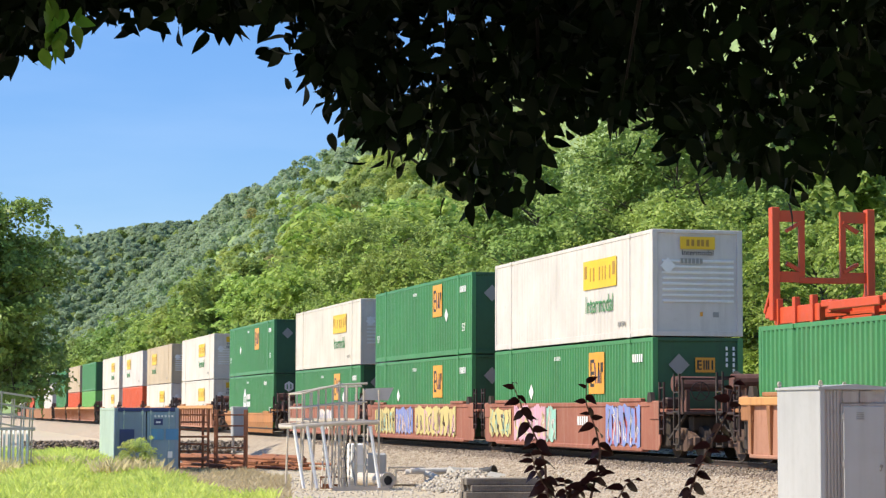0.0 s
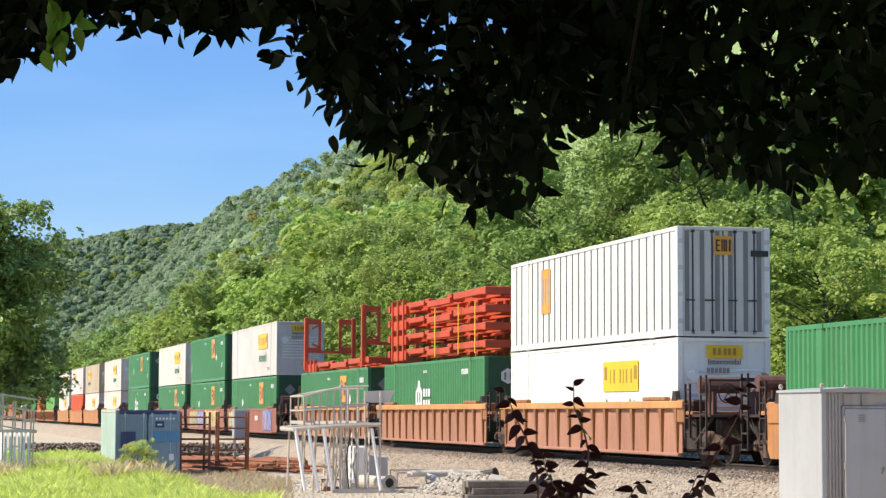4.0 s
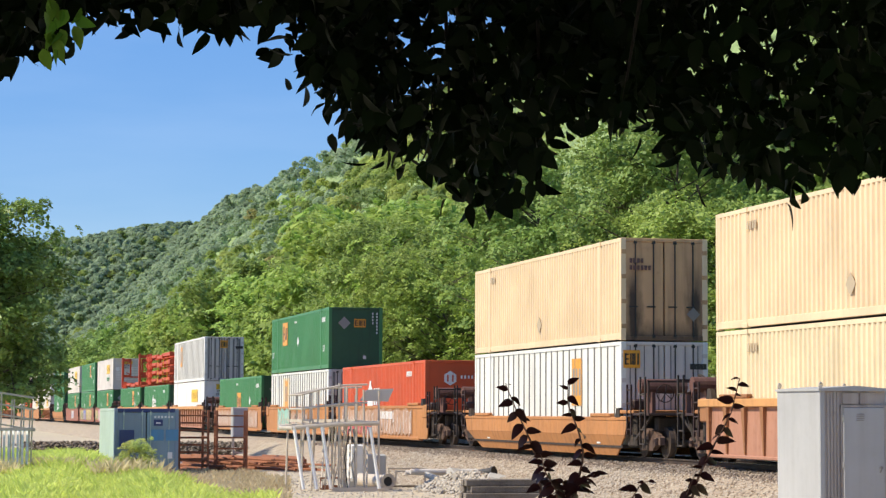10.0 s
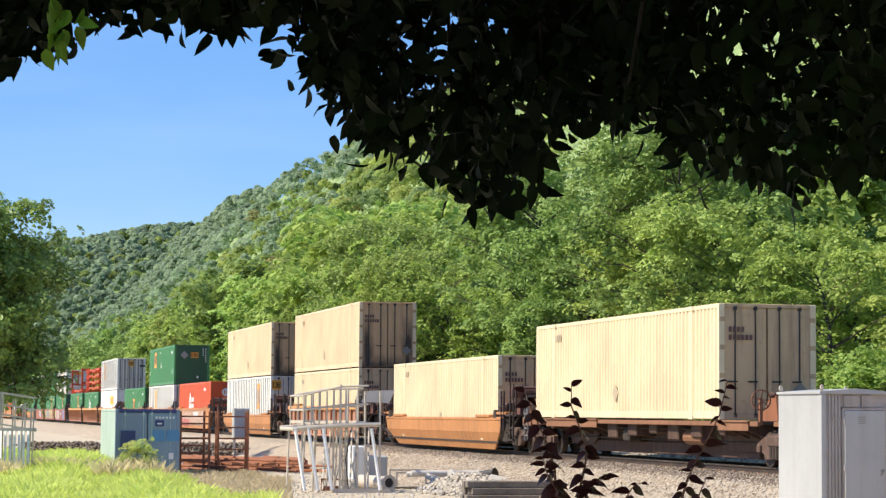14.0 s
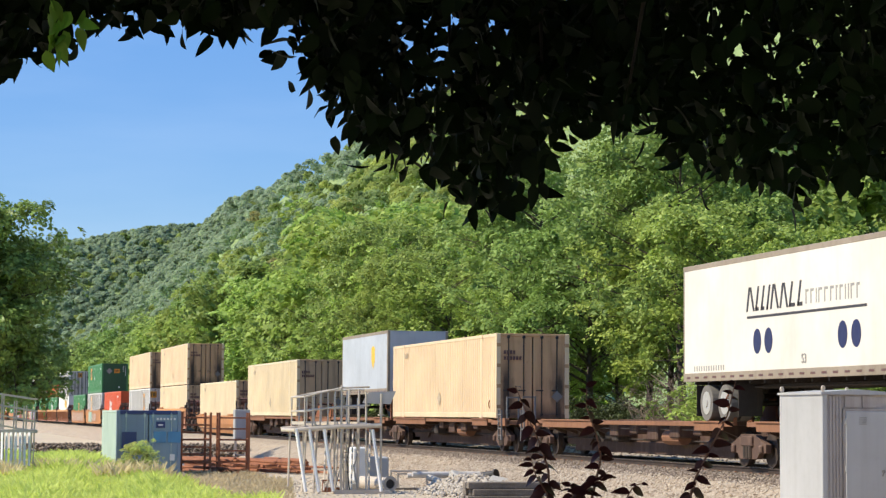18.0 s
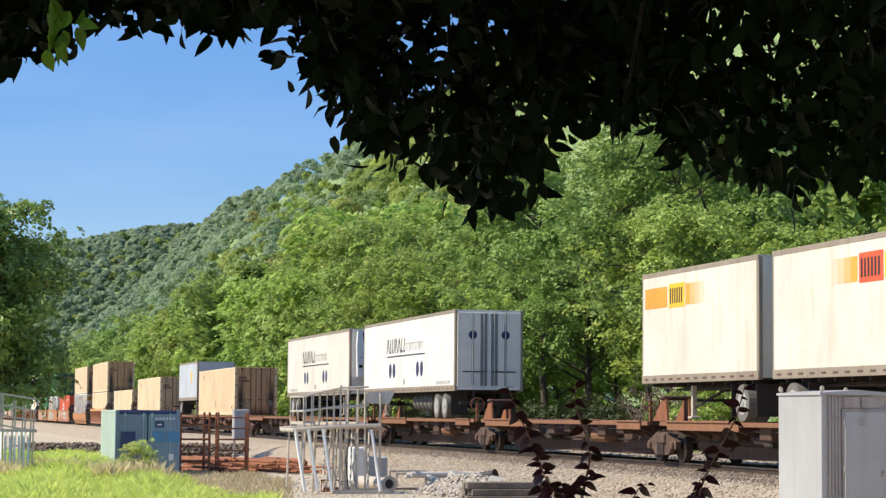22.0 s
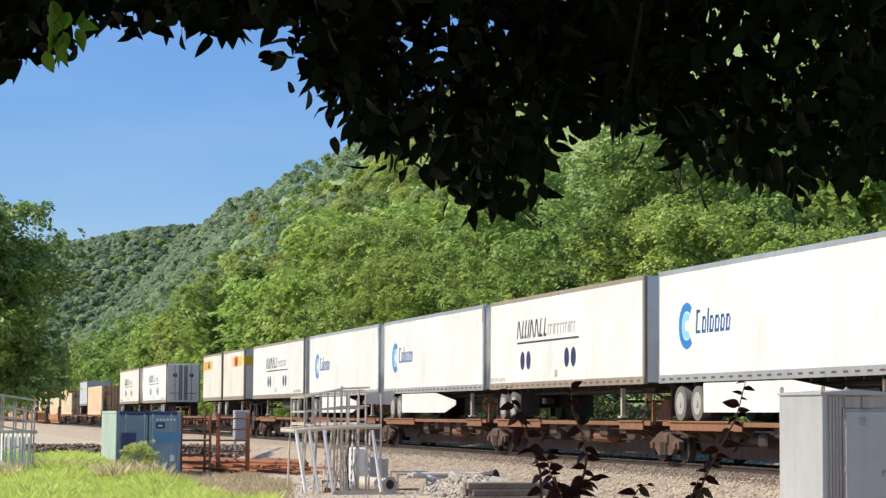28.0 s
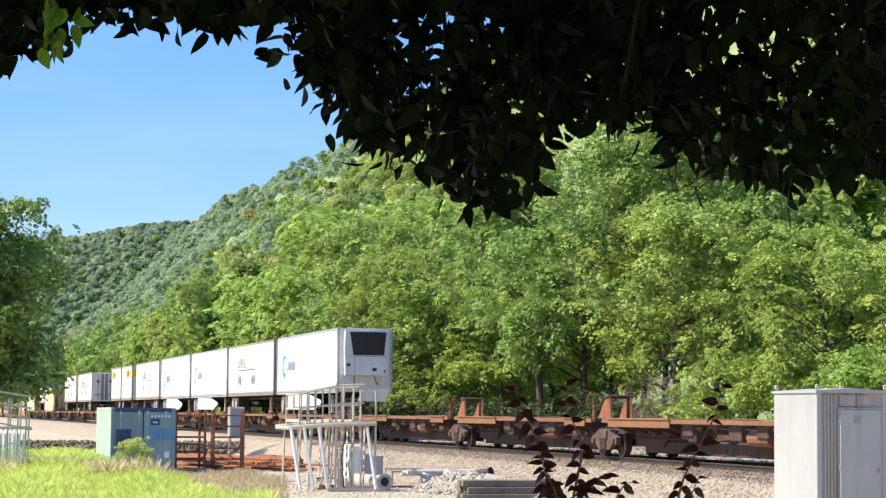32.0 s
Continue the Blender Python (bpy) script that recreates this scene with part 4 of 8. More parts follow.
def yellow_panel(c, y, z, rear=True, L=16.15):
    """Yellow panel with dark bars over the word Intermodal."""
    p = sheet("side_sign", c, YELLOW_SIGN, y - 1.55, z - 0.42, y + 1.55, z + 0.42, X0, "yellow panel with dark block shapes")
    for k, w in ((0.9, 0.1), (0.6, 0.2), (0.05, 0.16), (-0.25, 0.08), (-0.5, 0.16), (-0.9, 0.18)):
        sheet("sign_mark", p, SIGN_INK, y + k - w * 0.7, z - 0.2, y + k, z + 0.2, X0 - 0.005)
    for k in (1.3, -1.32):
        sheet("sign_mark", p, SIGN_INK, y + k - 0.12, z - 0.1, y + k + 0.12, z + 0.28, X0 - 0.005)
    word("lettering", "Intermodal", 0.72, c, on_left(2.62, y + 0.05, z - 0.9), GREEN, squeeze=0.82)
    if rear:
        q = rear_sheet("rear_sign", c, YELLOW_SIGN, -0.5, 2.36, 0.5, 2.7, -L / 2 - 0.004, "yellow panel with dark block shapes")
        for k in (-0.28, -0.14, 0.02, 0.14, 0.28):
            rear_sheet("sign_mark", q, SIGN_INK, k - 0.04, 2.44, k + 0.04, 2.62, -L / 2 - 0.009)
        word("lettering", "Intermodal", 0.21, c, on_rear(L, 0, 2.26), BLACK)
        for i in range(8):
            part("rear_rib", shared("rear_rib", lambda: Shape().box(-1.0, -L / 2 + 0.01, -0.035, 1.05, -L / 2 + 0.06, 0.035, 0.012), WHITE), WHITE, c).location = (0, 0, 0.95 + i * 0.155)
        rear_diamond(c, L, -0.85, 1.9, 0.22, DECAL_WHITE)
        rear_sheet("vent_plate", c, DECAL_GREY, 0.45, 0.52, 0.62, 0.66, -L / 2 + 0.045)
        rear_sheet("vent_plate", c, OLD_WHITE, 0.82, 0.42, 1.02, 0.86, -L / 2 + 0.045)
        rear_sheet("warning_label", c, AMBER, 0.08, 0.54, 0.16, 0.66, -L / 2 + 0.045)
        rear_bars(c, L, -0.45, 2.04, 6, 0.14, DECAL_GREY, 0.11)


def tower_mark(c, y, z, material):
    """A white six-sided tower shape with blocks beside it."""
    part("side_sign", Shape().plate([(y + 1.1, z - 0.6), (y + 1.1, z + 0.12), (y + 0.78, z + 0.3), (y + 0.66, z + 0.55), (y + 0.44, z + 0.55), (y + 0.32, z + 0.3), (y, z + 0.12), (y, z - 0.6)], "x", X0 - 0.005, X0), DECAL_WHITE, c)
    for k in (0.36, 0.74):
        sheet("sign_mark", c, material, y + k - 0.08, z - 0.3, y + k + 0.08, z + 0.1, X0 - 0.009)
    for r in range(2):
        for i in range(3):
            sheet("sign_mark", c, DECAL_WHITE, y - 0.45 - i * 0.42, z - 0.5 + r * 0.42, y - 0.16 - i * 0.42, z - 0.2 + r * 0.42, X0)


def rear_tower_mark(c, L, x, z, material):
    y = -L / 2 - 0.006
    part("rear_sign", Shape().plate([(x - 0.24, z - 0.14), (x, z - 0.28), (x + 0.24, z - 0.14), (x + 0.24, z + 0.14), (x, z + 0.28), (x - 0.24, z + 0.14)], "y", y - 0.005, y), DECAL_WHITE, c)
    for k in (-0.1, 0.1):
        rear_sheet("sign_mark", c, material, x + k - 0.03, z - 0.13, x + k + 0.03, z + 0.13, y - 0.007)
    rear_bars(c, L, x + 0.45, z + 0.05, 4, 0.12, DECAL_WHITE, 0.14)


def green_amber(label="green corrugated container with an amber panel on its side", sign=-3.9, zs=2.0, mark=None):
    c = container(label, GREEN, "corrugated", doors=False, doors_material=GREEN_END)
    amber_panel(c, sign, zs)
    word("size_mark", "53'", 0.42, c, on_left(2.62, 7.4, 0.95), DECAL_WHITE)
    word("size_mark", "53'", 0.42, c, on_left(2.62, -7.0, 0.95), DECAL_WHITE)
    bars(c, -6.5, 2.35, 5, 0.22, DECAL_WHITE)
    bars(c, 1.0, 2.5, 5, 0.12, DECAL_WHITE)
    diamond(c, 3.6 if mark is None else mark, 1.5, 0.26, DECAL_WHITE)
    rear_diamond(c, 16.15, -0.55, 2.15, 0.3, DECAL_GREY)
    rear_amber_panel(c, 16.15, 0.2, 2.15)
    rear_bars(c, 16.15, 1.02, 2.6, 7, 0.1, DECAL_WHITE, 0.15, True)
    rear_bars(c, 16.15, 0.82, 2.6, 4, 0.1, DECAL_WHITE, 0.15, True)
    rear_sheet("label_plate", c, DECAL_WHITE, 0.36, 0.46, 0.5, 0.62, -16.15 / 2 - 0.006)
    return c


def green_tower(label="green corrugated container with a white emblem on its side"):
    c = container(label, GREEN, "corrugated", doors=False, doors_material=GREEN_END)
    tower_mark(c, 1.2, 1.62, GREEN)
    rear_tower_mark(c, 16.15, -0.45, 2.2, GREEN)
    word("size_mark", "53'", 0.42, c, on_left(2.62, 7.4, 0.95), DECAL_WHITE)
    word("size_mark", "53'", 0.42, c, on_left(2.62, -7.0, 0.95), DECAL_WHITE)
    bars(c, -5.0, 2.4, 6, 0.2, DECAL_WHITE)
    bars(c, 1.0, 2.5, 5, 0.12, DECAL_WHITE)
    return c


def panel_white(label="dusty white container with a yellow panel on its side", body=DUSTY_WHITE, y=-2.4):
    c = container(label, body, "plate", doors=False)
    yellow_panel(c, y, 1.95)
    bars(c, -5.2, 0.42, 5, 0.13, DECAL_GREY)
    return c


def cream(label="tan corrugated container with soot-smeared rear doors", body=None):
    c = container(label, body or CREAM, "corrugated", doors_material=STAINED if body else SOOTY)
    bars(c, 5.9, 2.45, 4, 0.2, TAN)
    diamond(c, 0.03, 0.72, 0.26, TAN)
    rear_diamond(c, 16.15, 0.86, 0.75, 0.2, POST_GREY)
    rear_bars(c, 16.15, -1.0, 2.25, 4, 0.13, STRIP, 0.11)
    rear_bars(c, 16.15, -1.0, 2.05, 6, 0.13, STRIP, 0.11)
    return c


def posts_white(label="white panelled container with dark upright posts", sign=4.2, slim=False, bordered=False):
    c = container(label, RIBBED_WHITE, "posts", doors_material=OLD_WHITE)
    if bordered:
        sheet("sign_border", c, CREAM_PALE, sign - 1.0, 0.95, sign + 1.0, 2.62, X0 + 0.024, "pale cream border of the panel")
    p = sheet("side_sign", c, AMBER, sign - 0.5, 1.1, sign + 0.5, 2.5, X0 + 0.02, "faded amber panel with dark block shapes")
    for k in (0.3, 0.0, -0.3):
        sheet("sign_mark", p, DECAL_GREY, sign + k - 0.08, 1.4, sign + k + 0.08, 2.2, X0 + 0.015)
    rear_bars(c, 16.15, 0.8, 2.2, 5, 0.16, BLACK, 0.1)
    for x in (-1.02, -0.6, -0.17, 0.19, 0.62, 1.0):
        if slim:
            part("door_seam", shared("door_seam", lambda: Shape().box(-0.012, -16.15 / 2 + 0.004, 0.14, 0.012, -16.15 / 2 + 0.035, 2.78), POST_GREY), POST_GREY, c).location = (x, 0, 0)
        else:
            part("door_post", shared("door_post", lambda: Shape().box(-0.06, -16.15 / 2 + 0.004, 0.14, 0.06, -16.15 / 2 + 0.035, 2.78, 0.01), POST_GREY), POST_GREY, c).location = (x, 0, 0)
    rear_amber_panel(c, 16.15, -0.98 if slim else -0.02, 2.4, 0.5, 0.5)
    return c


STAINED = paint("grimy_door_paint", (0.58, 0.4, 0.23), 0.6, dirt=(0.16, 0.1, 0.06), dirty=0.6, wear=(0.46, 0.74))


def sooty_paint():
    """Brown door paint with a broad smear of exhaust soot up the outer half of each leaf."""
    m = paint("sooty_door_paint", (0.58, 0.35, 0.18), 0.6, dirt=(0.2, 0.1, 0.05), dirty=0.5, wear=(0.46, 0.74))
    n, l = m.node_tree.nodes, m.node_tree.links
    p = n["Principled BSDF"]
    base = p.inputs["Base Color"].links[0].from_socket
    v = mapping(n, l)
    split = n.new("ShaderNodeSeparateXYZ")
    l.new(v, split.inputs[0])

    def calc(op, a, b=0.0):
        k = n.new("ShaderNodeMath")
        k.operation = op
        for sock, q in zip(k.inputs, (a, b)):
            if hasattr(q, "is_linked"):
                l.new(q, sock)
            else:
                sock.default_value = q
        return k.outputs[0]

    ragged = calc("MULTIPLY", calc("SUBTRACT", noise_tex(n, l, mapping(n, l, (2.5, 1, 0.7)), 1.6, 5), 0.5), 0.5)
    off = calc("ABSOLUTE", calc("SUBTRACT", calc("ABSOLUTE", split.outputs[0]), 0.93))
    across = ramp(n, l, calc("ADD", off, ragged), [(0.06, (1,) * 3), (0.34, (0,) * 3)])
    along = ramp(n, l, calc("MULTIPLY", calc("ADD", split.outputs[2], ragged), 0.33), [(0.42, (1,) * 3), (0.78, (0,) * 3)])
    foot = ramp(n, l, calc("ADD", split.outputs[2], ragged), [(0.1, (0.8,) * 3), (0.6, (0,) * 3)])
    mask = calc("MAXIMUM", calc("MULTIPLY", calc("MULTIPLY", across, along), 0.92), foot)
    l.new(mix(n, l, mask, base, (0.022, 0.015, 0.013)), p.inputs["Base Color"])
    return m


SOOTY = sooty_paint()
RUSTY_SIDE = paint("flaking_green_paint", (0.03, 0.2, 0.075), 0.5, dirt=(0.25, 0.08, 0.03), dirty=0.6)
UPPER = 3.262     # underside of an upper container over the rail
LOWER = 0.335     # floor of a well

# wells: place along the train, label, paint, ribbed?, front end, rear end
WELLS = [
    (360.5, "oxide", 0, "coupled", "joint"),
    (337.0, "brown", 0, "coupled", "joint"), (317.4, "brown", 0, None, "joint"), (297.8, "brown", 0, None, "coupled"),
    (274.3, "brown", 1, "coupled", "joint"), (254.7, "brown", 1, None, "joint"), (235.1, "brown", 1, None, "coupled"),
    (210.8, "tan", 0, "coupled", "joint"), (191.2, "tan", 0, None, "joint"), (171.6, "tan", 0, None, "coupled"),
    (149.3, "brown", 1, "coupled", "coupled"), (126.4, "tan", 0, "coupled", "coupled"),
    (103.6, "oxide", 0, "coupled", "joint"), (84.1, "oxide", 0, None, "joint"), (64.7, "oxide", 0, None, "coupled"),
    (41.0, "brown", 1, "coupled", "joint"), (21.4, "brown", 1, None, "joint"), (1.8, "brown", 1, None, "coupled"),
    (-21.6, "tan", 0, "coupled", "joint"), (-41.2, "tan", 0, None, "joint"), (-60.8, "tan", 0, None, "coupled"),
    (-84.5, "tan", 0, "coupled", "coupled"), (-108.1, "brown", 1, "coupled", "coupled"), (-131.4, "tan", 0, "coupled", "coupled"),
]
WELL_PAINT = {"oxide": (WELL_RED, "oxide-red smooth-sided well car"), "brown": (WELL_BROWN, "rusty brown well car"), "tan": (WELL_TAN, "faded orange smooth-sided well car")}
WELL_AT = {}
for u, k, ribbed, a, b in WELLS:
    m, lab = WELL_PAINT[k]
    w = ride(well(lab.replace("smooth-sided", "ribbed") if ribbed else lab, m, ribbed, a, b), u, 0)
    WELL_AT[u] = w
    if k == "oxide" and u < 110 or u in (-21.6, -41.2, -60.8):
        w["label"] = lab + " covered with graffiti"


def graffiti(car, y0, y1, z0, z1, fill, line, seed, n):
    """Spray-painted shapes on a well's left side: ragged filled blobs with crooked strokes and highlights."""
    rng = random.Random(seed)
    x = -1.441 if seed == 13 else -1.432
    z0, z1 = z0 - 0.12, z1 - 0.16
    s = Shape()
    k = max(10, int((y1 - y0) * 9))
    wave = rng.uniform(0, 6)
    up = [(y0 + (y1 - y0) * i / k, z1 - 0.06 + 0.05 * math.sin(wave + i * 0.5) + rng.uniform(-0.05, 0.05)) for i in range(k + 1)]
    lo = [(y1 - (y1 - y0) * i / k, z0 + 0.05 + 0.06 * math.sin(wave + i * 1.1) + rng.uniform(-0.03, 0.05)) for i in range(k + 1)]
    mid = rng.uniform(0.4, 0.6)
    for a in range(k):
        s.add([(x, up[a][0], up[a][1]), (x, up[a + 1][0], up[a + 1][1]), (x, lo[k - a - 1][0], lo[k - a - 1][1]), (x, lo[k - a][0], lo[k - a][1])], [(0, 1, 2, 3)])
    p = part("graffiti_patch", s, fill, car, "sprayed graffiti")
    accent = GRAFFITI[(seed * 3 + 1) % 8] if fill is not GRAFFITI[8] else GRAFFITI[7]

    def strokes(m, depth, count, wide, name):
        w = Shape()
        for i in range(count):
            y = y0 + (y1 - y0) * (i + 0.5) / count
            step = (y1 - y0) / count
            a = (y + rng.uniform(-0.4, 0.4) * step, z0 + rng.uniform(0.05, 0.2))
            for j in range(4):
                b = (y + rng.uniform(-0.36, 0.36) * step, z0 + (z1 - z0) * rng.uniform(0.08, 0.95))
                d = Vector((b[0] - a[0], b[1] - a[1]))
                q = Vector((-d.y, d.x)).normalized() * wide * rng.uniform(0.5, 1.2) if d.length > 0.02 else Vector((wide, 0))
                w.add([(depth, a[0] - q.x, a[1] - q.y), (depth, a[0] + q.x, a[1] + q.y), (depth, b[0] + q.x * 0.8, b[1] + q.y * 0.8), (depth, b[0] - q.x * 0.8, b[1] - q.y * 0.8)], [(0, 1, 2, 3)])
                a = b
        part(name, w, m, p)

    strokes(accent, x - 0.003, n, 0.06, "graffiti_shade")
    strokes(line, x - 0.006, n, 0.03, "graffiti_stroke")


G = dict(zip(("yellow", "blue", "pink", "white", "teal", "black", "red", "peach", "dust"), GRAFFITI))
w = WELL_AT[84.1]
graffiti(w, 3.6, 7.4, 0.42, 1.55, G["yellow"], G["black"], 1, 7)
graffiti(w, 0.4, 3.4, 0.42, 1.55, G["blue"], G["white"], 2, 6)
graffiti(w, -6.4, 0.0, 0.42, 1.58, G["yellow"], G["black"], 3, 9)
w = WELL_AT[64.7]
graffiti(w, 5.6, 8.3, 0.5, 1.5, G["yellow"], G["teal"], 4, 4)
graffiti(w, 1.6, 5.2, 0.38, 1.6, G["pink"], G["white"], 5, 6)
graffiti(w, 0.5, 1.5, 0.38, 1.55, G["teal"], G["peach"], 6, 2)
graffiti(w, -7.4, -4.4, 0.36, 1.6, G["blue"], G["white"], 7, 6)
bars(w, -1.8, 0.95, 5, 0.26, DECAL_WHITE, 0.2, -1.432)
w = WELL_AT[103.6]
graffiti(w, -3.0, 0.6, 0.5, 1.5, G["white"], G["blue"], 8, 6)
w = WELL_AT[-21.6]
graffiti(w, -7.6, 7.9, 0.42, 1.5, G["dust"], G["white"], 9, 34)
w = WELL_AT[-41.2]
graffiti(w, 1.4, 5.2, 0.36, 1.56, G["teal"], G["white"], 10, 7)
graffiti(w, -3.5, 1.2, 0.5, 1.4, G["dust"], G["white"], 11, 9)
w = WELL_AT[-60.8]
graffiti(w, -6.4, 7.6, 0.4, 1.55, G["dust"], G["white"], 12, 24)
graffiti(w, 1.0, 6.5, 0.36, 0.95, G["red"], G["peach"], 13, 10)
bars(w, -0.8, 1.1, 9, 0.3, DECAL_WHITE, 0.26, -1.436)

# containers: maker, place along the train, height
LOAD = []
upper_white = ride(panel_white("off-white container with a yellow panel on its side", OLD_WHITE, -3.5), 64.7, UPPER)
ride(green_amber(sign=-3.2, mark=3.6), 64.7, LOWER)
ride(green_amber(sign=-3.0, zs=2.1, mark=-4.4), 84.0, UPPER)
ride(green_amber(sign=-3.1), 84.0, LOWER)
ride(panel_white(y=-3.4), 103.3, UPPER)
ride(green_amber(sign=-2.9, mark=-4.4), 103.3, LOWER)
ride(green_amber(sign=-2.4), 126.2, UPPER)
ride(green_tower(), 126.2, LOWER)
ride(panel_white(), 149.3, UPPER)
ride(panel_white(), 149.3, LOWER)
ride(panel_white("dusty tan container with a yellow panel on its side", TAN, 3.0), 171.6, UPPER)
ride(panel_white(), 171.6, LOWER)
ride(panel_white("dusty off-white container with a yellow panel on its side", OLD_WHITE, 3.0), 191.2, UPPER)
orange = container("orange-red corrugated steel container", ORANGE, doors=False)
ride(orange, 191.2, LOWER)
ride(panel_white(), 210.8, UPPER)
ride(panel_white(), 210.8, LOWER)
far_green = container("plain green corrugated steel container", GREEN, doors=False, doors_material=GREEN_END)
ride(far_green, 235.1, UPPER)
far_light = container("light green corrugated steel container", GREEN_LIGHT, doors=False)
ride(far_light, 235.1, LOWER)
far_tan = container("dusty tan steel freight container", TAN, "plate", doors=False)
ride(far_tan, 254.7, UPPER)
far_white = container("plain white steel freight container", OLD_WHITE, "plate", doors=False)
HERE = pose(0, 0, 0)
ride(copy_thing(orange, HERE), 254.7, LOWER)
ride(copy_thing(far_green, HERE), 274.3, UPPER)
ride(copy_thing(far_green, HERE), 274.3, LOWER)
ride(far_white, 297.8, UPPER)
ride(copy_thing(far_white, HERE), 297.8, LOWER)
ride(copy_thing(far_tan, HERE), 317.4, UPPER)
ride(copy_thing(far_green, HERE), 317.4, LOWER)
ride(copy_thing(far_green, HERE), 337.0, UPPER)
ride(copy_thing(orange, HERE), 337.0, LOWER)
ride(copy_thing(far_white, HERE), 360.5, UPPER)
ride(copy_thing(far_white, HERE), 360.5, LOWER)
ride(green_amber(sign=-2.8, mark=-4.3), 41.0, LOWER)
ride(green_tower(), 21.4, LOWER)
ride(posts_white("old white panelled container with rusty edges and dark posts", 4.05), 1.8, UPPER)
ride(panel_white("clean white container with a yellow panel on its side", WHITE, -3.4), 1.8, LOWER)
ride(green_amber(sign=0.0, zs=1.4, mark=-4.1), -21.6, LOWER)
ride(green_amber(sign=3.8, zs=2.0, mark=0.0), -41.2, UPPER)
ride(posts_white(sign=3.4, bordered=True), -41.2, LOWER)
orange_tower = container("orange-red corrugated container with a white emblem", ORANGE, doors=False)
tower_mark(orange_tower, 1.4, 1.68, ORANGE)
rear_tower_mark(orange_tower, 16.15, -0.3, 2.2, ORANGE)
bars(orange_tower, -5.0, 2.4, 6, 0.2, DECAL_WHITE)
ride(orange_tower, -60.8, LOWER)
ride(cream(), -84.5, UPPER)
ride(posts_white("white panelled container with dark posts and an amber panel", -3.9, True), -84.5, LOWER)
first_cream = ride(cream(), -108.1, UPPER)
ride(copy_thing(first_cream, HERE), -191.0, 1.12)
pale_cream = ride(cream("pale cream corrugated container with grimy rear doors", CREAM_PALE), -108.1, LOWER)
ride(copy_thing(pale_cream, HERE), -131.4, LOWER)
ride(copy_thing(pale_cream, HERE), -152.2, 1.12)


def chassis(label="red-painted container chassis frame"):
    """A bare semi-trailer chassis: long beams, bolsters and cross members."""
    c = thing("trailer_chassis", label, "trailer chassis", "stacked trailer chassis")
    for sx in (-0.5, 0.5):
        part("long_beam", shared("chassis_beam_%g" % sx, lambda: Shape().box(sx - 0.07, -7.6, 0.12, sx + 0.07, 7.6, 0.2, 0.01).box(sx - 0.015, -7.6, 0.2, sx + 0.015, 7.6, 0.36).box(sx - 0.07, -7.6, 0.36, sx + 0.07, 7.6, 0.42, 0.01), FRAME_RED), FRAME_RED, c)
    for y in (-7.7, 7.7):
        part("bolster", shared("bolster", lambda: Shape().box(-1.22, -0.16, 0.16, 1.22, 0.16, 0.44, 0.02), FRAME_RED), FRAME_RED, c).location = (0, y, 0)
    for y in (-5.4, -2.2, 1.4, 4.6):
        part("cross_member", shared("cross_member", lambda: Shape().box(-1.05, -0.1, 0.16, 1.05, 0.1, 0.4, 0.02).box(-1.1, -0.3, 0.3, -0.9, 0.3, 0.46, 0.02).box(0.9, -0.3, 0.3, 1.1, 0.3, 0.46, 0.02), FRAME_RED), FRAME_RED, c).location = (0, y, 0)
    for y in (-4.4, -3.3):
        for x in (-0.52, 0.52):
            part("suspension_hanger", shared("suspension_hanger", lambda: Shape().box(-0.1, -0.12, -0.1, 0.1, 0.12, 0.14, 0.02), FRAME_RED), FRAME_RED, c).location = (x, y, 0)
    for sx in (-0.62, 0.62):
        part("landing_leg", shared("landing_leg_%g" % sx, lambda: Shape().box(sx - 0.07, 3.0, -0.02, sx + 0.07, 3.14, 0.44, 0.01), FRAME_RED), FRAME_RED, c)
    for sx in (-1, 1):
        for k, (y0, y1, z0, z1) in enumerate(((-7.5, -3.0, 0.2, 0.44), (-2.4, 1.2, 0.1, 0.34), (1.8, 4.4, 0.22, 0.42), (4.9, 7.5, 0.0, 0.4))):
            part("side_rail", shared("chassis_rail_%d_%d" % (sx, k), lambda: Shape().box(sx * 1.14, y0, z0, sx * 0.98, y1, z1, 0.02), FRAME_RED), FRAME_RED, c)
        for k, y in enumerate((5.2, 6.2, 7.2)):
            part("upright", shared("chassis_upright_%d" % sx, lambda: Shape().box(sx * 1.2, -0.08, -0.02, sx * 1.06, 0.08, 0.6, 0.01), FRAME_RED), FRAME_RED, c).location = (0, y, 0)
    for y in (-6.6, 0.2, 6.6):
        part("reflector_strip", shared("reflector_strip", lambda: Shape().box(-1.19, -0.5, 0.27, -1.17, 0.5, 0.35), AMBER), AMBER, c).location = (0.1, y, 0)
    return c


TOP = LOWER + 2.89
frame_one = ride(chassis("red chassis frame with upright end racks"), 41.0, TOP + 0.02)


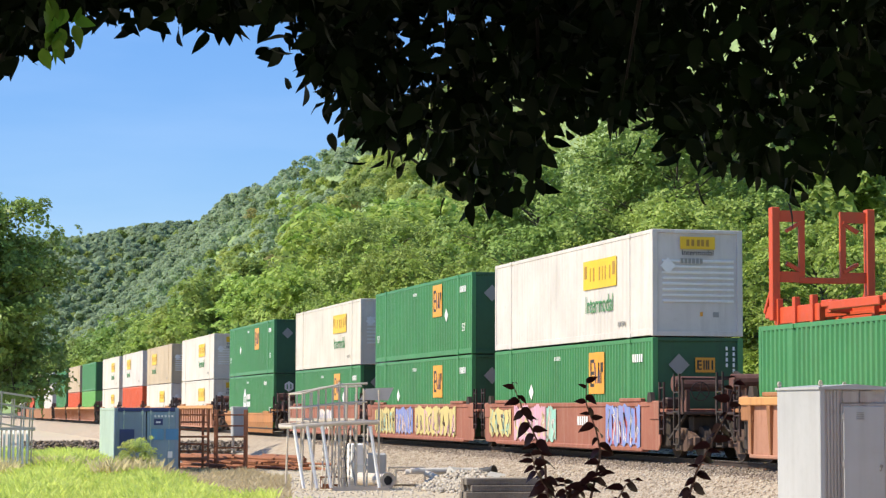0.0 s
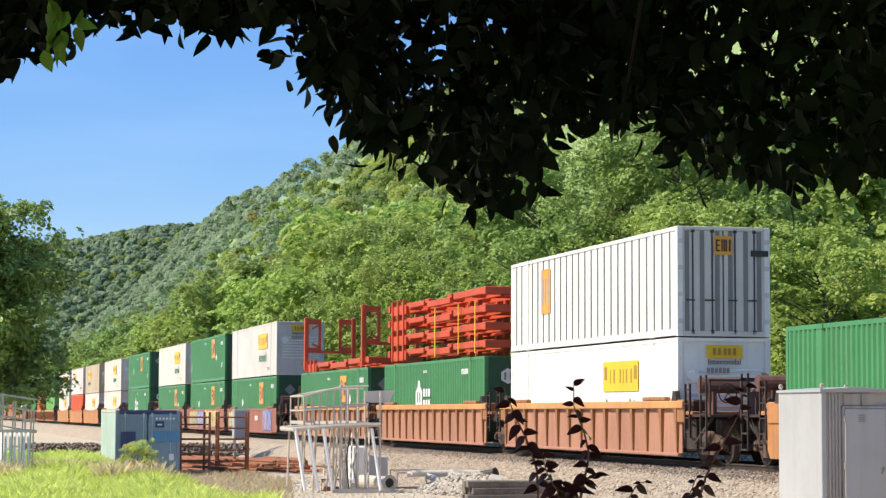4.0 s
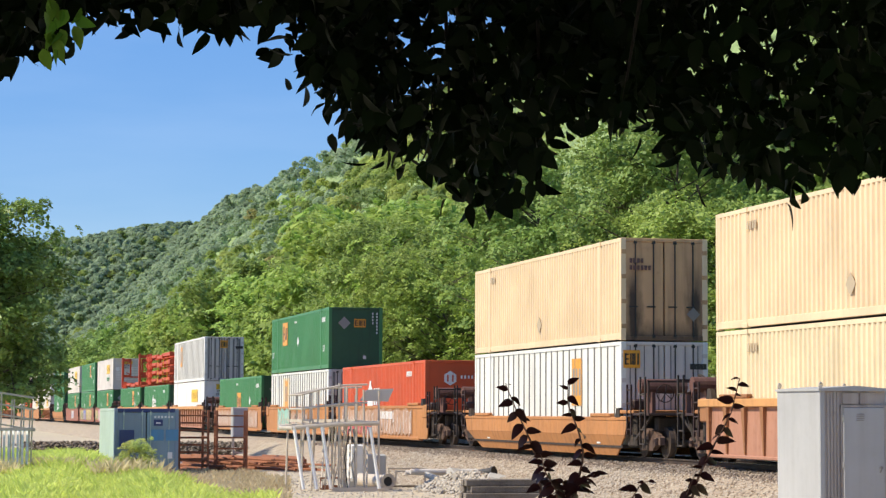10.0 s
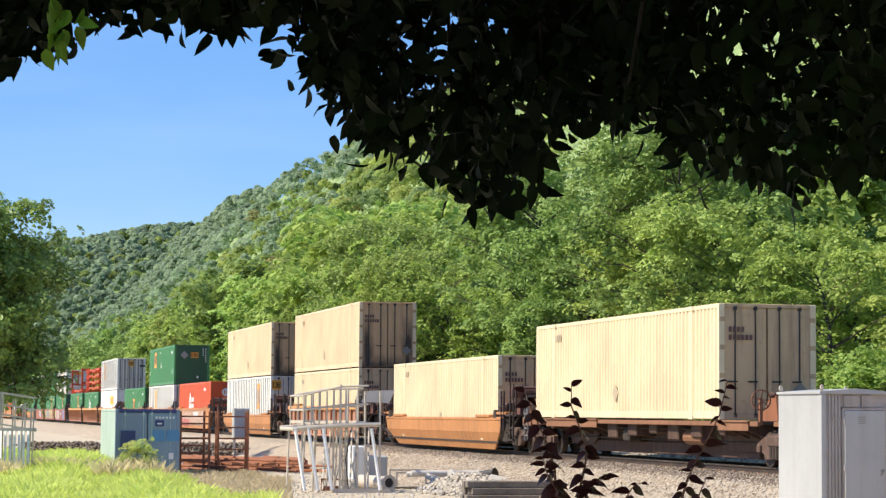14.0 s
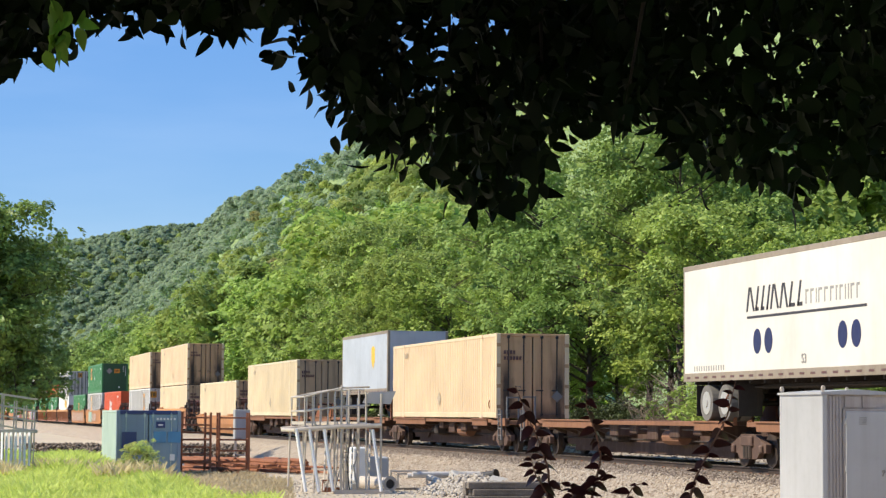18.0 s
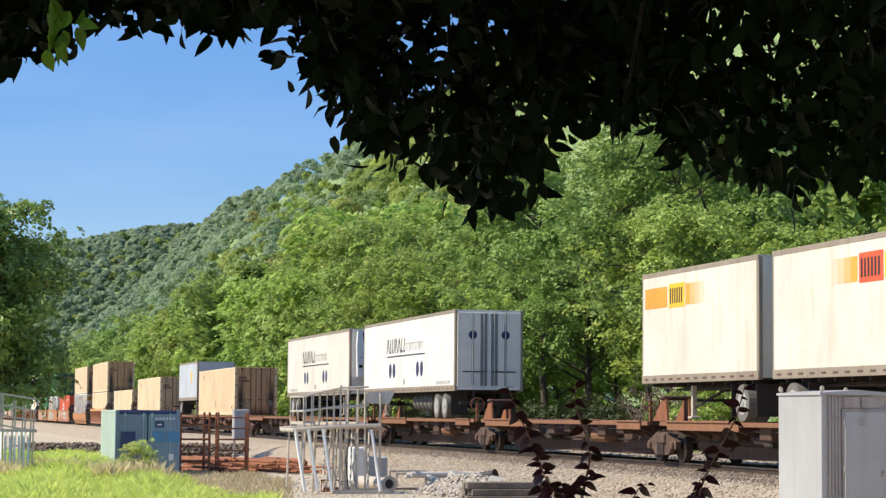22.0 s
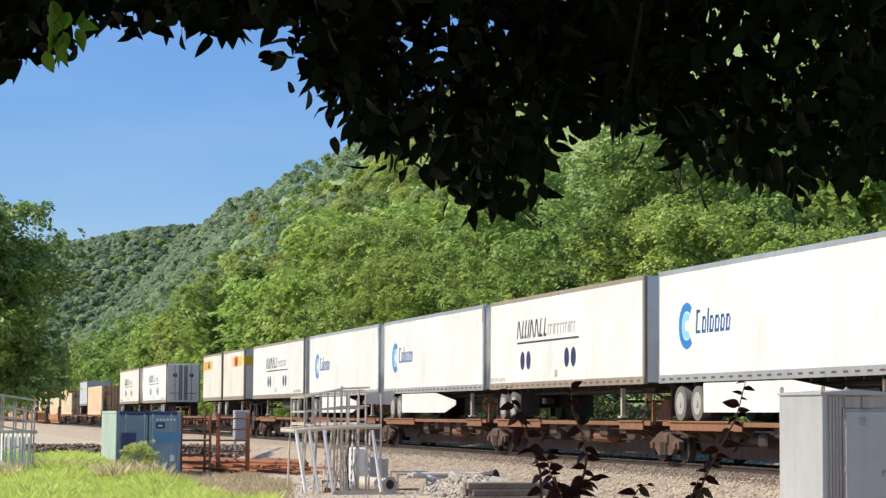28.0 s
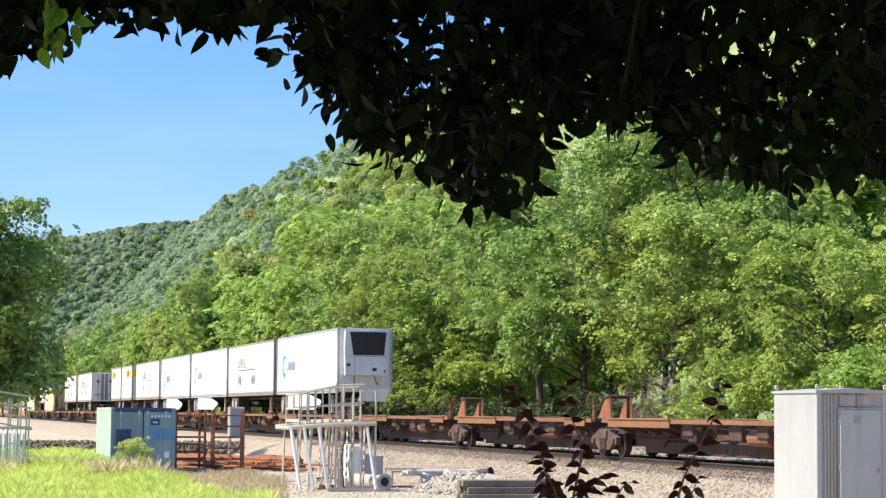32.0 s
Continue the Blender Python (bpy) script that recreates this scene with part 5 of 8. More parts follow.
def rack_post(sx):
    """A tall post with a plate beside it that has a long rounded hole."""
    s = Shape().box(sx * 1.2 - 0.1, -0.11, 0.1, sx * 1.2 + 0.1, 0.11, 2.75, 0.015)
    a, b = sx * 1.1, sx * 0.52
    for z0, z1 in ((1.0, 1.25), (2.42, 2.68)):
        s.box(min(a, b), -0.04, z0, max(a, b), 0.04, z1)
    s.box(b - 0.07, -0.04, 1.0, b + 0.07, 0.04, 2.68)
    s.bar((b, 0, 2.42), (a - sx * 0.2, 0, 2.2), 0.08, 0.12, (0, 1, 0)).bar((b, 0, 1.25), (a - sx * 0.2, 0, 1.45), 0.08, 0.12, (0, 1, 0))
    s.bar((sx * 1.2, 0.1, 0.9), (sx * 1.2, 0.55, 0.3), 0.08, 0.1, (1, 0, 0))
    return s


for y in (7.3, -6.7):
    for sx in (-1, 1):
        part("rack_post", shared("rack_post_%d" % sx, lambda: rack_post(sx), FRAME_RED), FRAME_RED, frame_one).location = (0, y, 0)
    part("rack_post_beam", shared("rack_beam", lambda: Shape().box(-0.6, -0.05, 0.98, 0.6, 0.05, 1.12, 0.01), FRAME_RED), FRAME_RED, frame_one).location = (0, y, 0)
for i in range(4):
    k = ride(copy_thing(frame_one, HERE), 21.4, TOP + 0.14 + i * 0.62)
    for o in list(k.children):
        if o.name.startswith("rack_post"):
            bpy.data.objects.remove(o)
    k["label"] = "red-painted container chassis in a stack strapped together"
    for y, m in () if i == 3 else ((-0.6, YELLOW_SIGN), (-4.2, YELLOW_SIGN), (-6.6, YELLOW_SIGN)):
        part("strap", shared("strap_" + m.name, lambda: Shape().box(-1.26, -0.05, 0.0, -1.235, 0.05, 0.62), m), m, k, "webbing strap").location = (0, y, 0)


def trailer(label, length, body=WHITE, skirt=False, nose="plain", tail=True, rail=SILVER, flip=1, top=3.97):
    """A highway van trailer: box, rails, floor, tandem, landing gear; its nose points backwards along the train."""
    c = thing("semi_trailer", label, "trailer", "trailers on the train")
    W, h, z0, z1 = 2.6, length / 2, 0.99, top
    part("side_wall", Shape().box(-W / 2, -h + 0.05, z0 + 0.22, -W / 2 + 0.05, h - 0.05, z1 - 0.12), body, c)
    part("side_wall", Shape().box(W / 2 - 0.05, -h + 0.05, z0 + 0.22, W / 2, h - 0.05, z1 - 0.12), body, c)
    part("roof", Shape().box(-W / 2 + 0.05, -h, z1 - 0.05, W / 2 - 0.05, h, z1 - 0.01), body, c)
    for sx in (-1, 1):
        part("top_rail", Shape().box(sx * (W / 2 + 0.008), -h, z1 - 0.13, sx * (W / 2 - 0.06), h, z1, 0.01), rail, c)
        part("bottom_rail", Shape().box(sx * (W / 2 + 0.01), -h, z0, sx * (W / 2 - 0.06), h, z0 + 0.22, 0.01), rail, c)
        part("corner_post", Shape().box(sx * W / 2 * 1.004, -h - 0.006, z0, sx * (W / 2 - 0.14), -h + 0.12, z1, 0.03), rail, c)
        part("corner_post", Shape().box(sx * W / 2 * 1.004, h - 0.1, z0, sx * (W / 2 - 0.12), h + 0.006, z1, 0.02), rail, c)
    n = int(length / 0.62)
    me = shared("marker_strip", lambda: Shape().box(-W / 2 - 0.017, -0.13, z0 + 0.08, -W / 2 - 0.012, 0.13, z0 + 0.13), STRIP)
    for i in range(n):
        part("reflector_strip", me, STRIP, c).location = (0, -h + 0.4 + i * (length - 0.8) / (n - 1), 0)
    if nose == "reefer":
        part("corner_marker", Shape().box(-W / 2 - 0.012, -h + 0.02, z1 - 0.62, -W / 2 - 0.005, -h + 0.1, z1 - 0.16), TAIL_RED, c, "red corner marker strip")
    part("floor", Shape().box(-W / 2 + 0.06, -h + 0.02, z0 + 0.02, W / 2 - 0.06, h - 0.02, z0 + 0.2), UNDER, c)
    for y in np.linspace(-h + 0.6, h - 0.6, int(length / 0.9)):
        part("floor_beam", shared("floor_beam", lambda: Shape().box(-1.2, -0.04, z0 - 0.08, 1.2, 0.04, z0 + 0.02), UNDER), UNDER, c).location = (0, float(y), 0)
    part("front_wall", Shape().box(-W / 2 + 0.1, -h, z0 + 0.05, W / 2 - 0.1, -h + 0.06, z1 - 0.04), body, c)
    part("back_wall", Shape().box(-W / 2 + 0.1, h - 0.06, z0 + 0.05, W / 2 - 0.1, h, z1 - 0.04), body, c)
    axles = [flip * a for a in ((h - 1.6, h - 2.85) if length > 10 else (h - 1.1,))]
    lo, hi = min(axles) - 0.7, max(axles) + 0.7
    g = part("tandem", Shape().box(-0.55, lo, z0 - 0.3, -0.4, hi, z0 - 0.02, 0.02).box(0.4, lo, z0 - 0.3, 0.55, hi, z0 - 0.02, 0.02).box(-0.5, (lo + hi) / 2 - 0.1, z0 - 0.28, 0.5, (lo + hi) / 2 + 0.1, z0 - 0.1, 0.02), UNDER, c)
    for y in axles:
        part("axle", shared("trailer_axle", lambda: Shape().tube((-1.1, 0, 0.45), (1.1, 0, 0.45), 0.065, 8), UNDER), UNDER, c).location = (0, y, 0)
        for sx in (-1, 1):
            for k in (0.0, 0.33):
                w = part("wheel", shared("trailer_tyre_%d" % sx, lambda: Shape().tube((sx * 1.0, 0, 0), (sx * 1.27, 0, 0), 0.445, 24).tube((sx * 1.02, 0, 0), (sx * 1.25, 0, 0), 0.45, 24), TYRE), TYRE, c)
                w.location = (-sx * k, y, 0.45)
                if k == 0:
                    part("rim", shared("trailer_rim_%d" % sx, lambda: Shape().tube((sx * 1.2, 0, 0), (sx * 1.278, 0, 0), 0.29, 20).tube((sx * 1.26, 0, 0), (sx * 1.30, 0, 0), 0.1, 12), RIM), RIM, w, "pale wheel rim")
    for sx in (-1, 1):
        part("landing_leg", Shape().box(sx * 0.9 - 0.06, flip * (-h + 2.9), 0.1, sx * 0.9 + 0.06, flip * (-h + 3.02), z0, 0.01).box(sx * 0.9 - 0.12, flip * (-h + 2.82), 0.06, sx * 0.9 + 0.12, flip * (-h + 3.1), 0.12, 0.01), GALV, c)
    if skirt:
        for sx in (-1, 1):
            part("side_skirt", Shape().plate([(h - 3.3, z0 - 0.02), (h - 3.3, 0.22), (-h + 5.7, 0.22), (-h + 4.0, 0.5), (-h + 4.0, 0.66), (-h + 7.2, z0 - 0.02)], "x", sx * 1.24, sx * 1.27), WHITE, c, "white aerodynamic side skirt")
    if tail == "spare":
        for i in range(6):
            part("spare_tyre", shared("spare_tyre", lambda: Shape().tube((-1.2, -0.28, 0), (-1.2, 0.28, 0), 0.33, 16).tube((-1.2, -0.18, 0), (-1.2, 0.18, 0), 0.35, 16), TYRE), TYRE, c, "dusty barrel slung under the floor").location = (0.62, -h + 5 + i * 0.62, 0.62)
    # slider rails, hangers, air lines and guards hang in the shade beneath
    for sx in (-1, 1):
        part("slider_rail", Shape().box(sx * 0.55, -h + 1.2, z0 - 0.2, sx * 0.47, h - 1.2, z0 - 0.08, 0.01), UNDER, c)
        part("air_line", Shape().tube((sx * 0.8, -h + 1.4, z0 - 0.16), (sx * 0.8, h - 1.4, z0 - 0.16), 0.03, 6), UNDER, c)
    part("dolly_brace", Shape().bar((-0.9, flip * (-h + 3.0), 0.35), (-0.3, flip * (-h + 4.6), z0), 0.06, 0.06).bar((0.9, flip * (-h + 3.0), 0.35), (0.3, flip * (-h + 4.6), z0), 0.06, 0.06).box(-0.9, flip * (-h + 2.94), 0.5, 0.9, flip * (-h + 3.0), 0.58), UNDER, c)
    for y in axles:
        for sx in (-1, 1):
            part("spring_hanger", shared("spring_hanger_%g_%d" % (z0, sx), lambda: Shape().box(sx * 0.62, -0.5, 0.5, sx * 0.4, 0.5, z0 - 0.28, 0.03).tube((sx * 0.5, 0.25, 0.62), (sx * 0.85, 0.25, 0.62), 0.16, 10), UNDER), UNDER, c).location = (0, y, 0)
    for k in (lo - 0.15, hi + 0.1):
        for x in (-0.93, 0.93):
            part("mud_flap", shared("mud_flap", lambda: Shape().box(-0.31, -0.01, 0.12, 0.31, 0.01, 0.9), UNDER), UNDER, c).location = (x, k, 0)
    if nose == "reefer":
        u = part("cooling_unit", Shape().plate([(-0.98, 1.8), (0.98, 1.8), (1.02, 3.1), (0.98, 3.84), (-0.98, 3.84), (-1.02, 3.1)], "y", -h - 0.36, -h - 0.06), DECAL_WHITE, c, "white cooling unit with a black grille")
        part("grille", Shape().plate([(-0.62, 2.72), (0.82, 2.72), (0.92, 3.78), (-0.78, 3.78)], "y", -h - 0.4, -h - 0.36), BLACK, u, "black slatted grille")
        for i in range(7):
            part("slat", shared("grille_slat_%g" % length, lambda: Shape().box(-0.62, -h - 0.42, -0.02, 0.8, -h - 0.395, 0.02), UNDER), UNDER, u).location = (0.03, 0, 2.85 + i * 0.14)
        part("panel_seam", Shape().box(-0.9, -h - 0.368, 2.66, 0.95, -h - 0.358, 2.68).box(-0.55, -h - 0.368, 1.84, -0.53, -h - 0.358, 2.66), DECAL_GREY, u)
        part("label_plate", Shape().box(0.28, -h - 0.37, 2.0, 0.48, -h - 0.36, 2.14), NAVY, u)
        part("label_plate", Shape().box(0.82, -h - 0.37, 1.92, 0.9, -h - 0.36, 2.06), TAIL_RED, u)
        part("latch", Shape().box(-0.92, -h - 0.39, 2.2, -0.76, -h - 0.36, 2.34), BLACK, u)
        part("hose", Shape().tube((0.4, -h - 0.16, 1.8), (0.5, -h - 0.14, 1.5), 0.022, 6).tube((0.5, -h - 0.14, 1.5), (0.62, -h - 0.1, 1.35), 0.022, 6), BLACK, u, "black coolant hose")
        part("hose", Shape().tube((-0.5, -h - 0.16, 1.8), (-0.5, -h - 0.1, 1.4), 0.018, 6), BLACK, u, "black coolant hose")
    elif nose == "doors":
        for sx in (-1, 1):
            d = part("door", Shape().box(sx * 0.02, -h - 0.03, z0 + 0.16, sx * (W / 2 - 0.1), -h + 0.0, z1 - 0.1, 0.01), AGED_WHITE, c, "grimy door")
            for k, w in ((0.2, 0.13), (0.62, 0.04)):
                part("dark_strip", Shape().box(sx * k - w, -h - 0.036, z0 + 0.2, sx * k + w, -h - 0.03, z1 - 0.14), POST_GREY, d)
                part("lock_rod", Shape().tube((sx * k, -h - 0.05, z0 + 0.1), (sx * k, -h - 0.05, z1 - 0.08), 0.018, 6), SILVER, d)
            part("lock_handle", Shape().box(sx * 0.1, -h - 0.06, 1.68, sx * 1.0, -h - 0.035, 1.72), BLACK, d)
            part("door_sign", Shape().plate([(sx * 0.62 + 0.16 * math.cos(a * math.pi / 8), 3.05 + 0.16 * math.sin(a * math.pi / 8)) for a in range(16)], "y", -h - 0.042, -h - 0.036), NAVY, d)
        part("underride_guard", Shape().box(-1.1, -h - 0.02, 0.5, 1.1, -h + 0.06, 0.6, 0.01).box(-0.6, -h, 0.55, -0.52, -h + 0.06, z0).box(0.52, -h, 0.55, 0.6, -h + 0.06, z0), UNDER, c)
    return c


def ovals(c, y, z, gap=0.34, ry=0.13, rz=0.32):
    for k in (-gap / 2, gap / 2):
        part("oval_mark", Shape().plate([(y + k + ry * math.cos(a * math.pi / 10), z + rz * math.sin(a * math.pi / 10)) for a in range(20)], "x", -1.306, -1.3), NAVY, c, "dark blue oval")


def stroke(c, name, m, a, b, w, x=(-1.305, -1.3)):
    """A thin slanted stroke on the left side, from a to b (along, up)."""
    part(name, Shape().plate([(a[0] - w / 2, a[1]), (a[0] + w / 2, a[1]), (b[0] + w / 2, b[1]), (b[0] - w / 2, b[1])], "x", *x), m, c)


def oval_rows(c, y, z):
    """A row of dark slanted strokes and fine bars over a rule, and two pairs of ovals."""
    k = y + 3.4
    for w, n in ((0.5, 2), (0.28, 1), (0.28, 1), (0.16, 1), (0.5, 2), (0.48, 2), (0.42, 1), (0.36, 1)):
        stroke(c, "sign_mark", POST_INK, (k, z), (k - 0.17, z + 0.58), 0.11)
        if n == 2:
            stroke(c, "sign_mark", POST_INK, (k - w + 0.06, z), (k - 0.23, z + 0.58), 0.11)
        else:
            sheet("sign_mark", c, POST_INK, k - w + 0.1, z, k, z + 0.09, -1.3)
        k -= w + 0.07
    for w in (0.22, 0.24, 0.08, 0.26, 0.26, 0.24, 0.14, 0.22, 0.1, 0.08, 0.24, 0.2):
        sheet("sign_mark", c, DECAL_GREY, k - 0.06, z + 0.03, k, z + 0.36, -1.3)
        if w > 0.12:
            sheet("sign_mark", c, DECAL_GREY, k - w * 0.8, z + 0.3, k - 0.06, z + 0.36, -1.3)
        k -= w + 0.06
    sheet("underline", c, POST_INK, y - 3.4, z - 0.17, y + 3.4, z - 0.11, -1.3)
    ovals(c, y + 2.4, z - 0.72, 0.7, 0.25, 0.3)
    ovals(c, y - 2.5, z - 0.72, 0.7, 0.25, 0.3)
    bars(c, y - 5.3 if y < 0.2 else y + 7.0, z - 1.3, 13, 0.13, DECAL_GREY, 0.17, -1.3)
    word("size_mark", "53", 0.3, c, on_left(2.61, 0.2, 1.42), DECAL_GREY)


def ring_rows(c, y, z):
    """Two blue open rings one in the other and a row of blue strokes."""
    for r0, r1, m in ((0.38, 0.6, SKY_BLUE), (0.14, 0.34, PALE_BLUE)):
        s = Shape()
        n = 26
        for i in range(n):
            a, b = math.radians(50 + 260 * i / n), math.radians(50 + 260 * (i + 1) / n)
            pts = [(y - r * math.cos(q), z + r * math.sin(q)) for r, q in ((r0, a), (r1, a), (r1, b), (r0, b))]
            s.add([(-1.305, p[0], p[1]) for p in pts], [(0, 1, 2, 3)])
        part("ring_mark", s, m, c, "blue open ring")
    k = y - 0.66
    for w, h, both in ((0.34, 0.6, 0), (0.28, 0.42, 1), (0.08, 0.62, 0), (0.28, 0.42, 1), (0.3, 0.42, 1), (0.28, 0.42, 1), (0.28, 0.42, 1)):
        b = z - 0.22
        stroke(c, "sign_mark", LETTER_BLUE, (k - 0.05, b), (k - 0.12, b + h), 0.1)
        if w > 0.1:
            sheet("sign_mark", c, LETTER_BLUE, k - w, b + h - 0.08, k - 0.1, b + h, -1.3)
            sheet("sign_mark", c, LETTER_BLUE, k - w, b, k - 0.08, b + 0.08, -1.3)
        if both:
            stroke(c, "sign_mark", LETTER_BLUE, (k - w + 0.03, b + 0.08), (k - w - 0.03, b + h - 0.08), 0.08)
        k -= w + 0.09


def place_trailer(c, u):
    return ride(c, u, 1.11)


t = trailer("yellowed white refrigerated trailer with dark blue oval marks", 16.15, body=AGED_WHITE, nose="reefer", rail=DIRTY_RAIL)
oval_rows(t, 0.25, 2.62)
place_trailer(t, -225.7)
t = trailer("white trailer with dark blue oval marks and striped rear doors", 16.15, nose="doors", rail=DIRTY_RAIL, tail="spare", flip=-1)
oval_rows(t, 0.0, 2.62)
place_trailer(t, -245.1)
t = trailer("white trailer with dark blue oval marks and rusty corner posts", 16.15, nose="doors", rail=DIRTY_RAIL, tail="spare", flip=-1)
oval_rows(t, 0.0, 2.62)
place_trailer(t, -303.5)
t = trailer("white trailer with dark blue oval marks", 16.15, rail=DIRTY_RAIL)
oval_rows(t, 1.25, 2.62)
place_trailer(t, -355.7)
for u in (-321.3, -338.6, -373.1):
    t = trailer("white refrigerated trailer with a blue ring emblem and side skirts", 16.15, skirt=True, nose="reefer")
    ring_rows(t, 5.9, 2.45)
    place_trailer(t, u)


def yellow_pup(label, y, front, flip=1):
    t = trailer(label, 8.4, body=PUP_WHITE, rail=DIRTY_RAIL, flip=flip)
    # stripes that fade out into the white
    way = 1 if front else -1
    for i, m in enumerate(FADE):
        a = y + way * (0.68 + 0.34 * i)
        sheet("stripe", t, m, min(a, a + way * 0.34), 3.0, max(a, a + way * 0.34), 3.55, -1.3, "faded orange stripe")
    if not front:
        sheet("stripe", t, AMBER, y + 0.72, 3.0, y + 2.5, 3.55, -1.3, "orange stripe")
    p = sheet("side_sign", t, ORANGE if front else YELLOW_SIGN, y - 0.6, 2.96, y + 0.6, 3.6, -1.3, "bright panel with dark block shapes")
    for i in range(6):
        sheet("sign_mark", p, BLACK, y + 0.42 - i * 0.17, 3.08, y + 0.5 - i * 0.17, 3.48, -1.306)
    if front:
        sheet("stripe", t, YELLOW_SIGN, y - 2.4, 3.0, y - 0.66, 3.55, -1.3, "yellow stripe")
    if front:
        s = part("nose_sign", Shape().plate([(-0.62, 3.6), (-0.56, 2.96), (1.1, 2.96), (1.2, 3.6)], "y", -4.2 - 0.012, -4.2 - 0.004), ORANGE, t, "orange panel with dark block shapes")
        for i in range(6):
            part("sign_mark", Shape().box(-0.48 + i * 0.26, -4.2 - 0.018, 3.08, -0.34 + i * 0.26, -4.2 - 0.012, 3.5), BLACK, s)
        part("stripe", Shape().box(-1.3, -4.2 - 0.01, 3.0, -0.72, -4.2 - 0.004, 3.55), YELLOW_SIGN, t)
        rear_bars(t, 8.4, -0.2, 2.82, 4, 0.12, BLACK, 0.1)
    return t


place_trailer(yellow_pup("white pup trailer with an orange and yellow stripe, dented", 1.45, False, -1), -278.4)
place_trailer(yellow_pup("white pup trailer with orange signs and rounded nose", -1.2, True), -287.7)
t = trailer("pale grey pup trailer with a small shield emblem", 9.6, body=PALE_BODY, rail=DIRTY_RAIL, top=3.62)
part("shield_sign", Shape().plate([(-1.6, 2.95), (-1.6, 2.4), (-1.95, 2.05), (-2.3, 2.4), (-2.3, 2.95), (-1.95, 3.05)], "x", -1.306, -1.3), YELLOW_SIGN, t, "yellow shield emblem")
place_trailer(t, -177.0)

# spine cars: where each articulated car has its trucks along the train
SPINE_CARS = [(-144.2, -163.3, -182.5, -199.0), (-203.6, -221.5, -239.1, -256.5, -275.1, -292.8), (-297.1, -312.7, -330.0, -347.6, -364.8, -381.4), (-385.6, -402.5, -419.7, -437.0, -454.2, -471.4)]
for joints in SPINE_CARS:
    for i, (a, b) in enumerate(zip(joints, joints[1:])):
        ride(spine("rusty brown spine car with open wheel decks", a - b, i == 0, True, i == 0, i == len(joints) - 2), (a + b) / 2, 0)


def motions():
    times = [0, 4, 8, 12, 16, 20, 24, 28, 32]
    for ob, u, z in MOVERS:
        walk(ob, [(t, pose(TRACK_X, u + run(t), RAIL + z)) for t in times])
    # wheels turn while they pass the nearest stretch; a third of a turn of play between rows is never exceeded
    for car, w, y in WHEELSETS:
        u = car_place[car.name] + y
        rows, turn, last = [], 0.0, None
        for k in range(0, 32 * FPS + 1):
            t = k / FPS
            near = 30 < u + run(t) < 110
            if near and last is not None:
                turn -= math.degrees((run(t) - run(last)) / 0.42)
            if near or k in (0, 32 * FPS):
                rows.append((t, Matrix.Translation(w.location) @ pose(0, 0, 0, turn)))
            last = t
        walk(w, rows)
    # the shoots sway in the wind
    for i, s in enumerate(SHOOTS):
        m = s.matrix_basis.copy()
        walk(s, [(k * 0.8, m @ pose(0, 0, 0, 0.35 * math.sin(k * 1.1 + i * 2), 0.5 * math.sin(k * 0.83 + i * 1.7) + 0.25 * math.sin(k * 2.3 + i), 0)) for k in range(41)])


# ---- trees ----
def limb_mesh(rng, height, spread, trunk_r, crown_base, n_limbs):
    """A tapered, slightly crooked trunk with limbs; returns the shape and the limb tips."""
    s = Shape()
    pts = [Vector((0, 0, -0.3))]
    for i in range(1, 7):
        pts.append(Vector((rng.normal() * 0.12 * i * 0.4, rng.normal() * 0.12 * i * 0.4, height * 0.88 * i / 6)))
    for i in range(6):
        s.tube(pts[i], pts[i + 1], trunk_r * (1 - i / 6.6), 8, trunk_r * (1 - (i + 1) / 6.6), False)
    tips = []
    for i in range(n_limbs):
        k = rng.uniform(crown_base, 0.97)
        z = height * 0.88 * k
        j = min(5, int(k * 6))
        p = pts[j].lerp(pts[j + 1], k * 6 - j)
        a = 2 * math.pi * (i * 0.382 + rng.uniform(-0.05, 0.05))
        reach = spread * math.sqrt(max(0.05, 1 - ((k - crown_base) / (1.02 - crown_base) * 1.25 - 0.35) ** 2)) * rng.uniform(0.65, 1.05)
        mid = p + Vector((math.cos(a) * reach * 0.5, math.sin(a) * reach * 0.5, reach * 0.28))
        end = p + Vector((math.cos(a) * reach, math.sin(a) * reach, reach * rng.uniform(0.2, 0.6)))
        r = trunk_r * 0.3 * (1.1 - k) + 0.0008 * height
        s.tube(p, mid, r, 5, r * 0.6, False)
        s.tube(mid, end, r * 0.6, 5, r * 0.2, False)
        tips.append((end, 0.8))
        for k in range(4):
            q = rng.uniform(0.0, 1.0)
            w = mid.lerp(end, q) + Vector((rng.normal() * reach * 0.17, rng.normal() * reach * 0.17, rng.normal() * reach * 0.12 + 0.12))
            s.tube(mid.lerp(end, q * 0.8), w, r * 0.3, 4, r * 0.1, False)
            tips.append((w, rng.uniform(0.55, 0.9)))
    tips.append((pts[6], 1.0))
    return s, tips


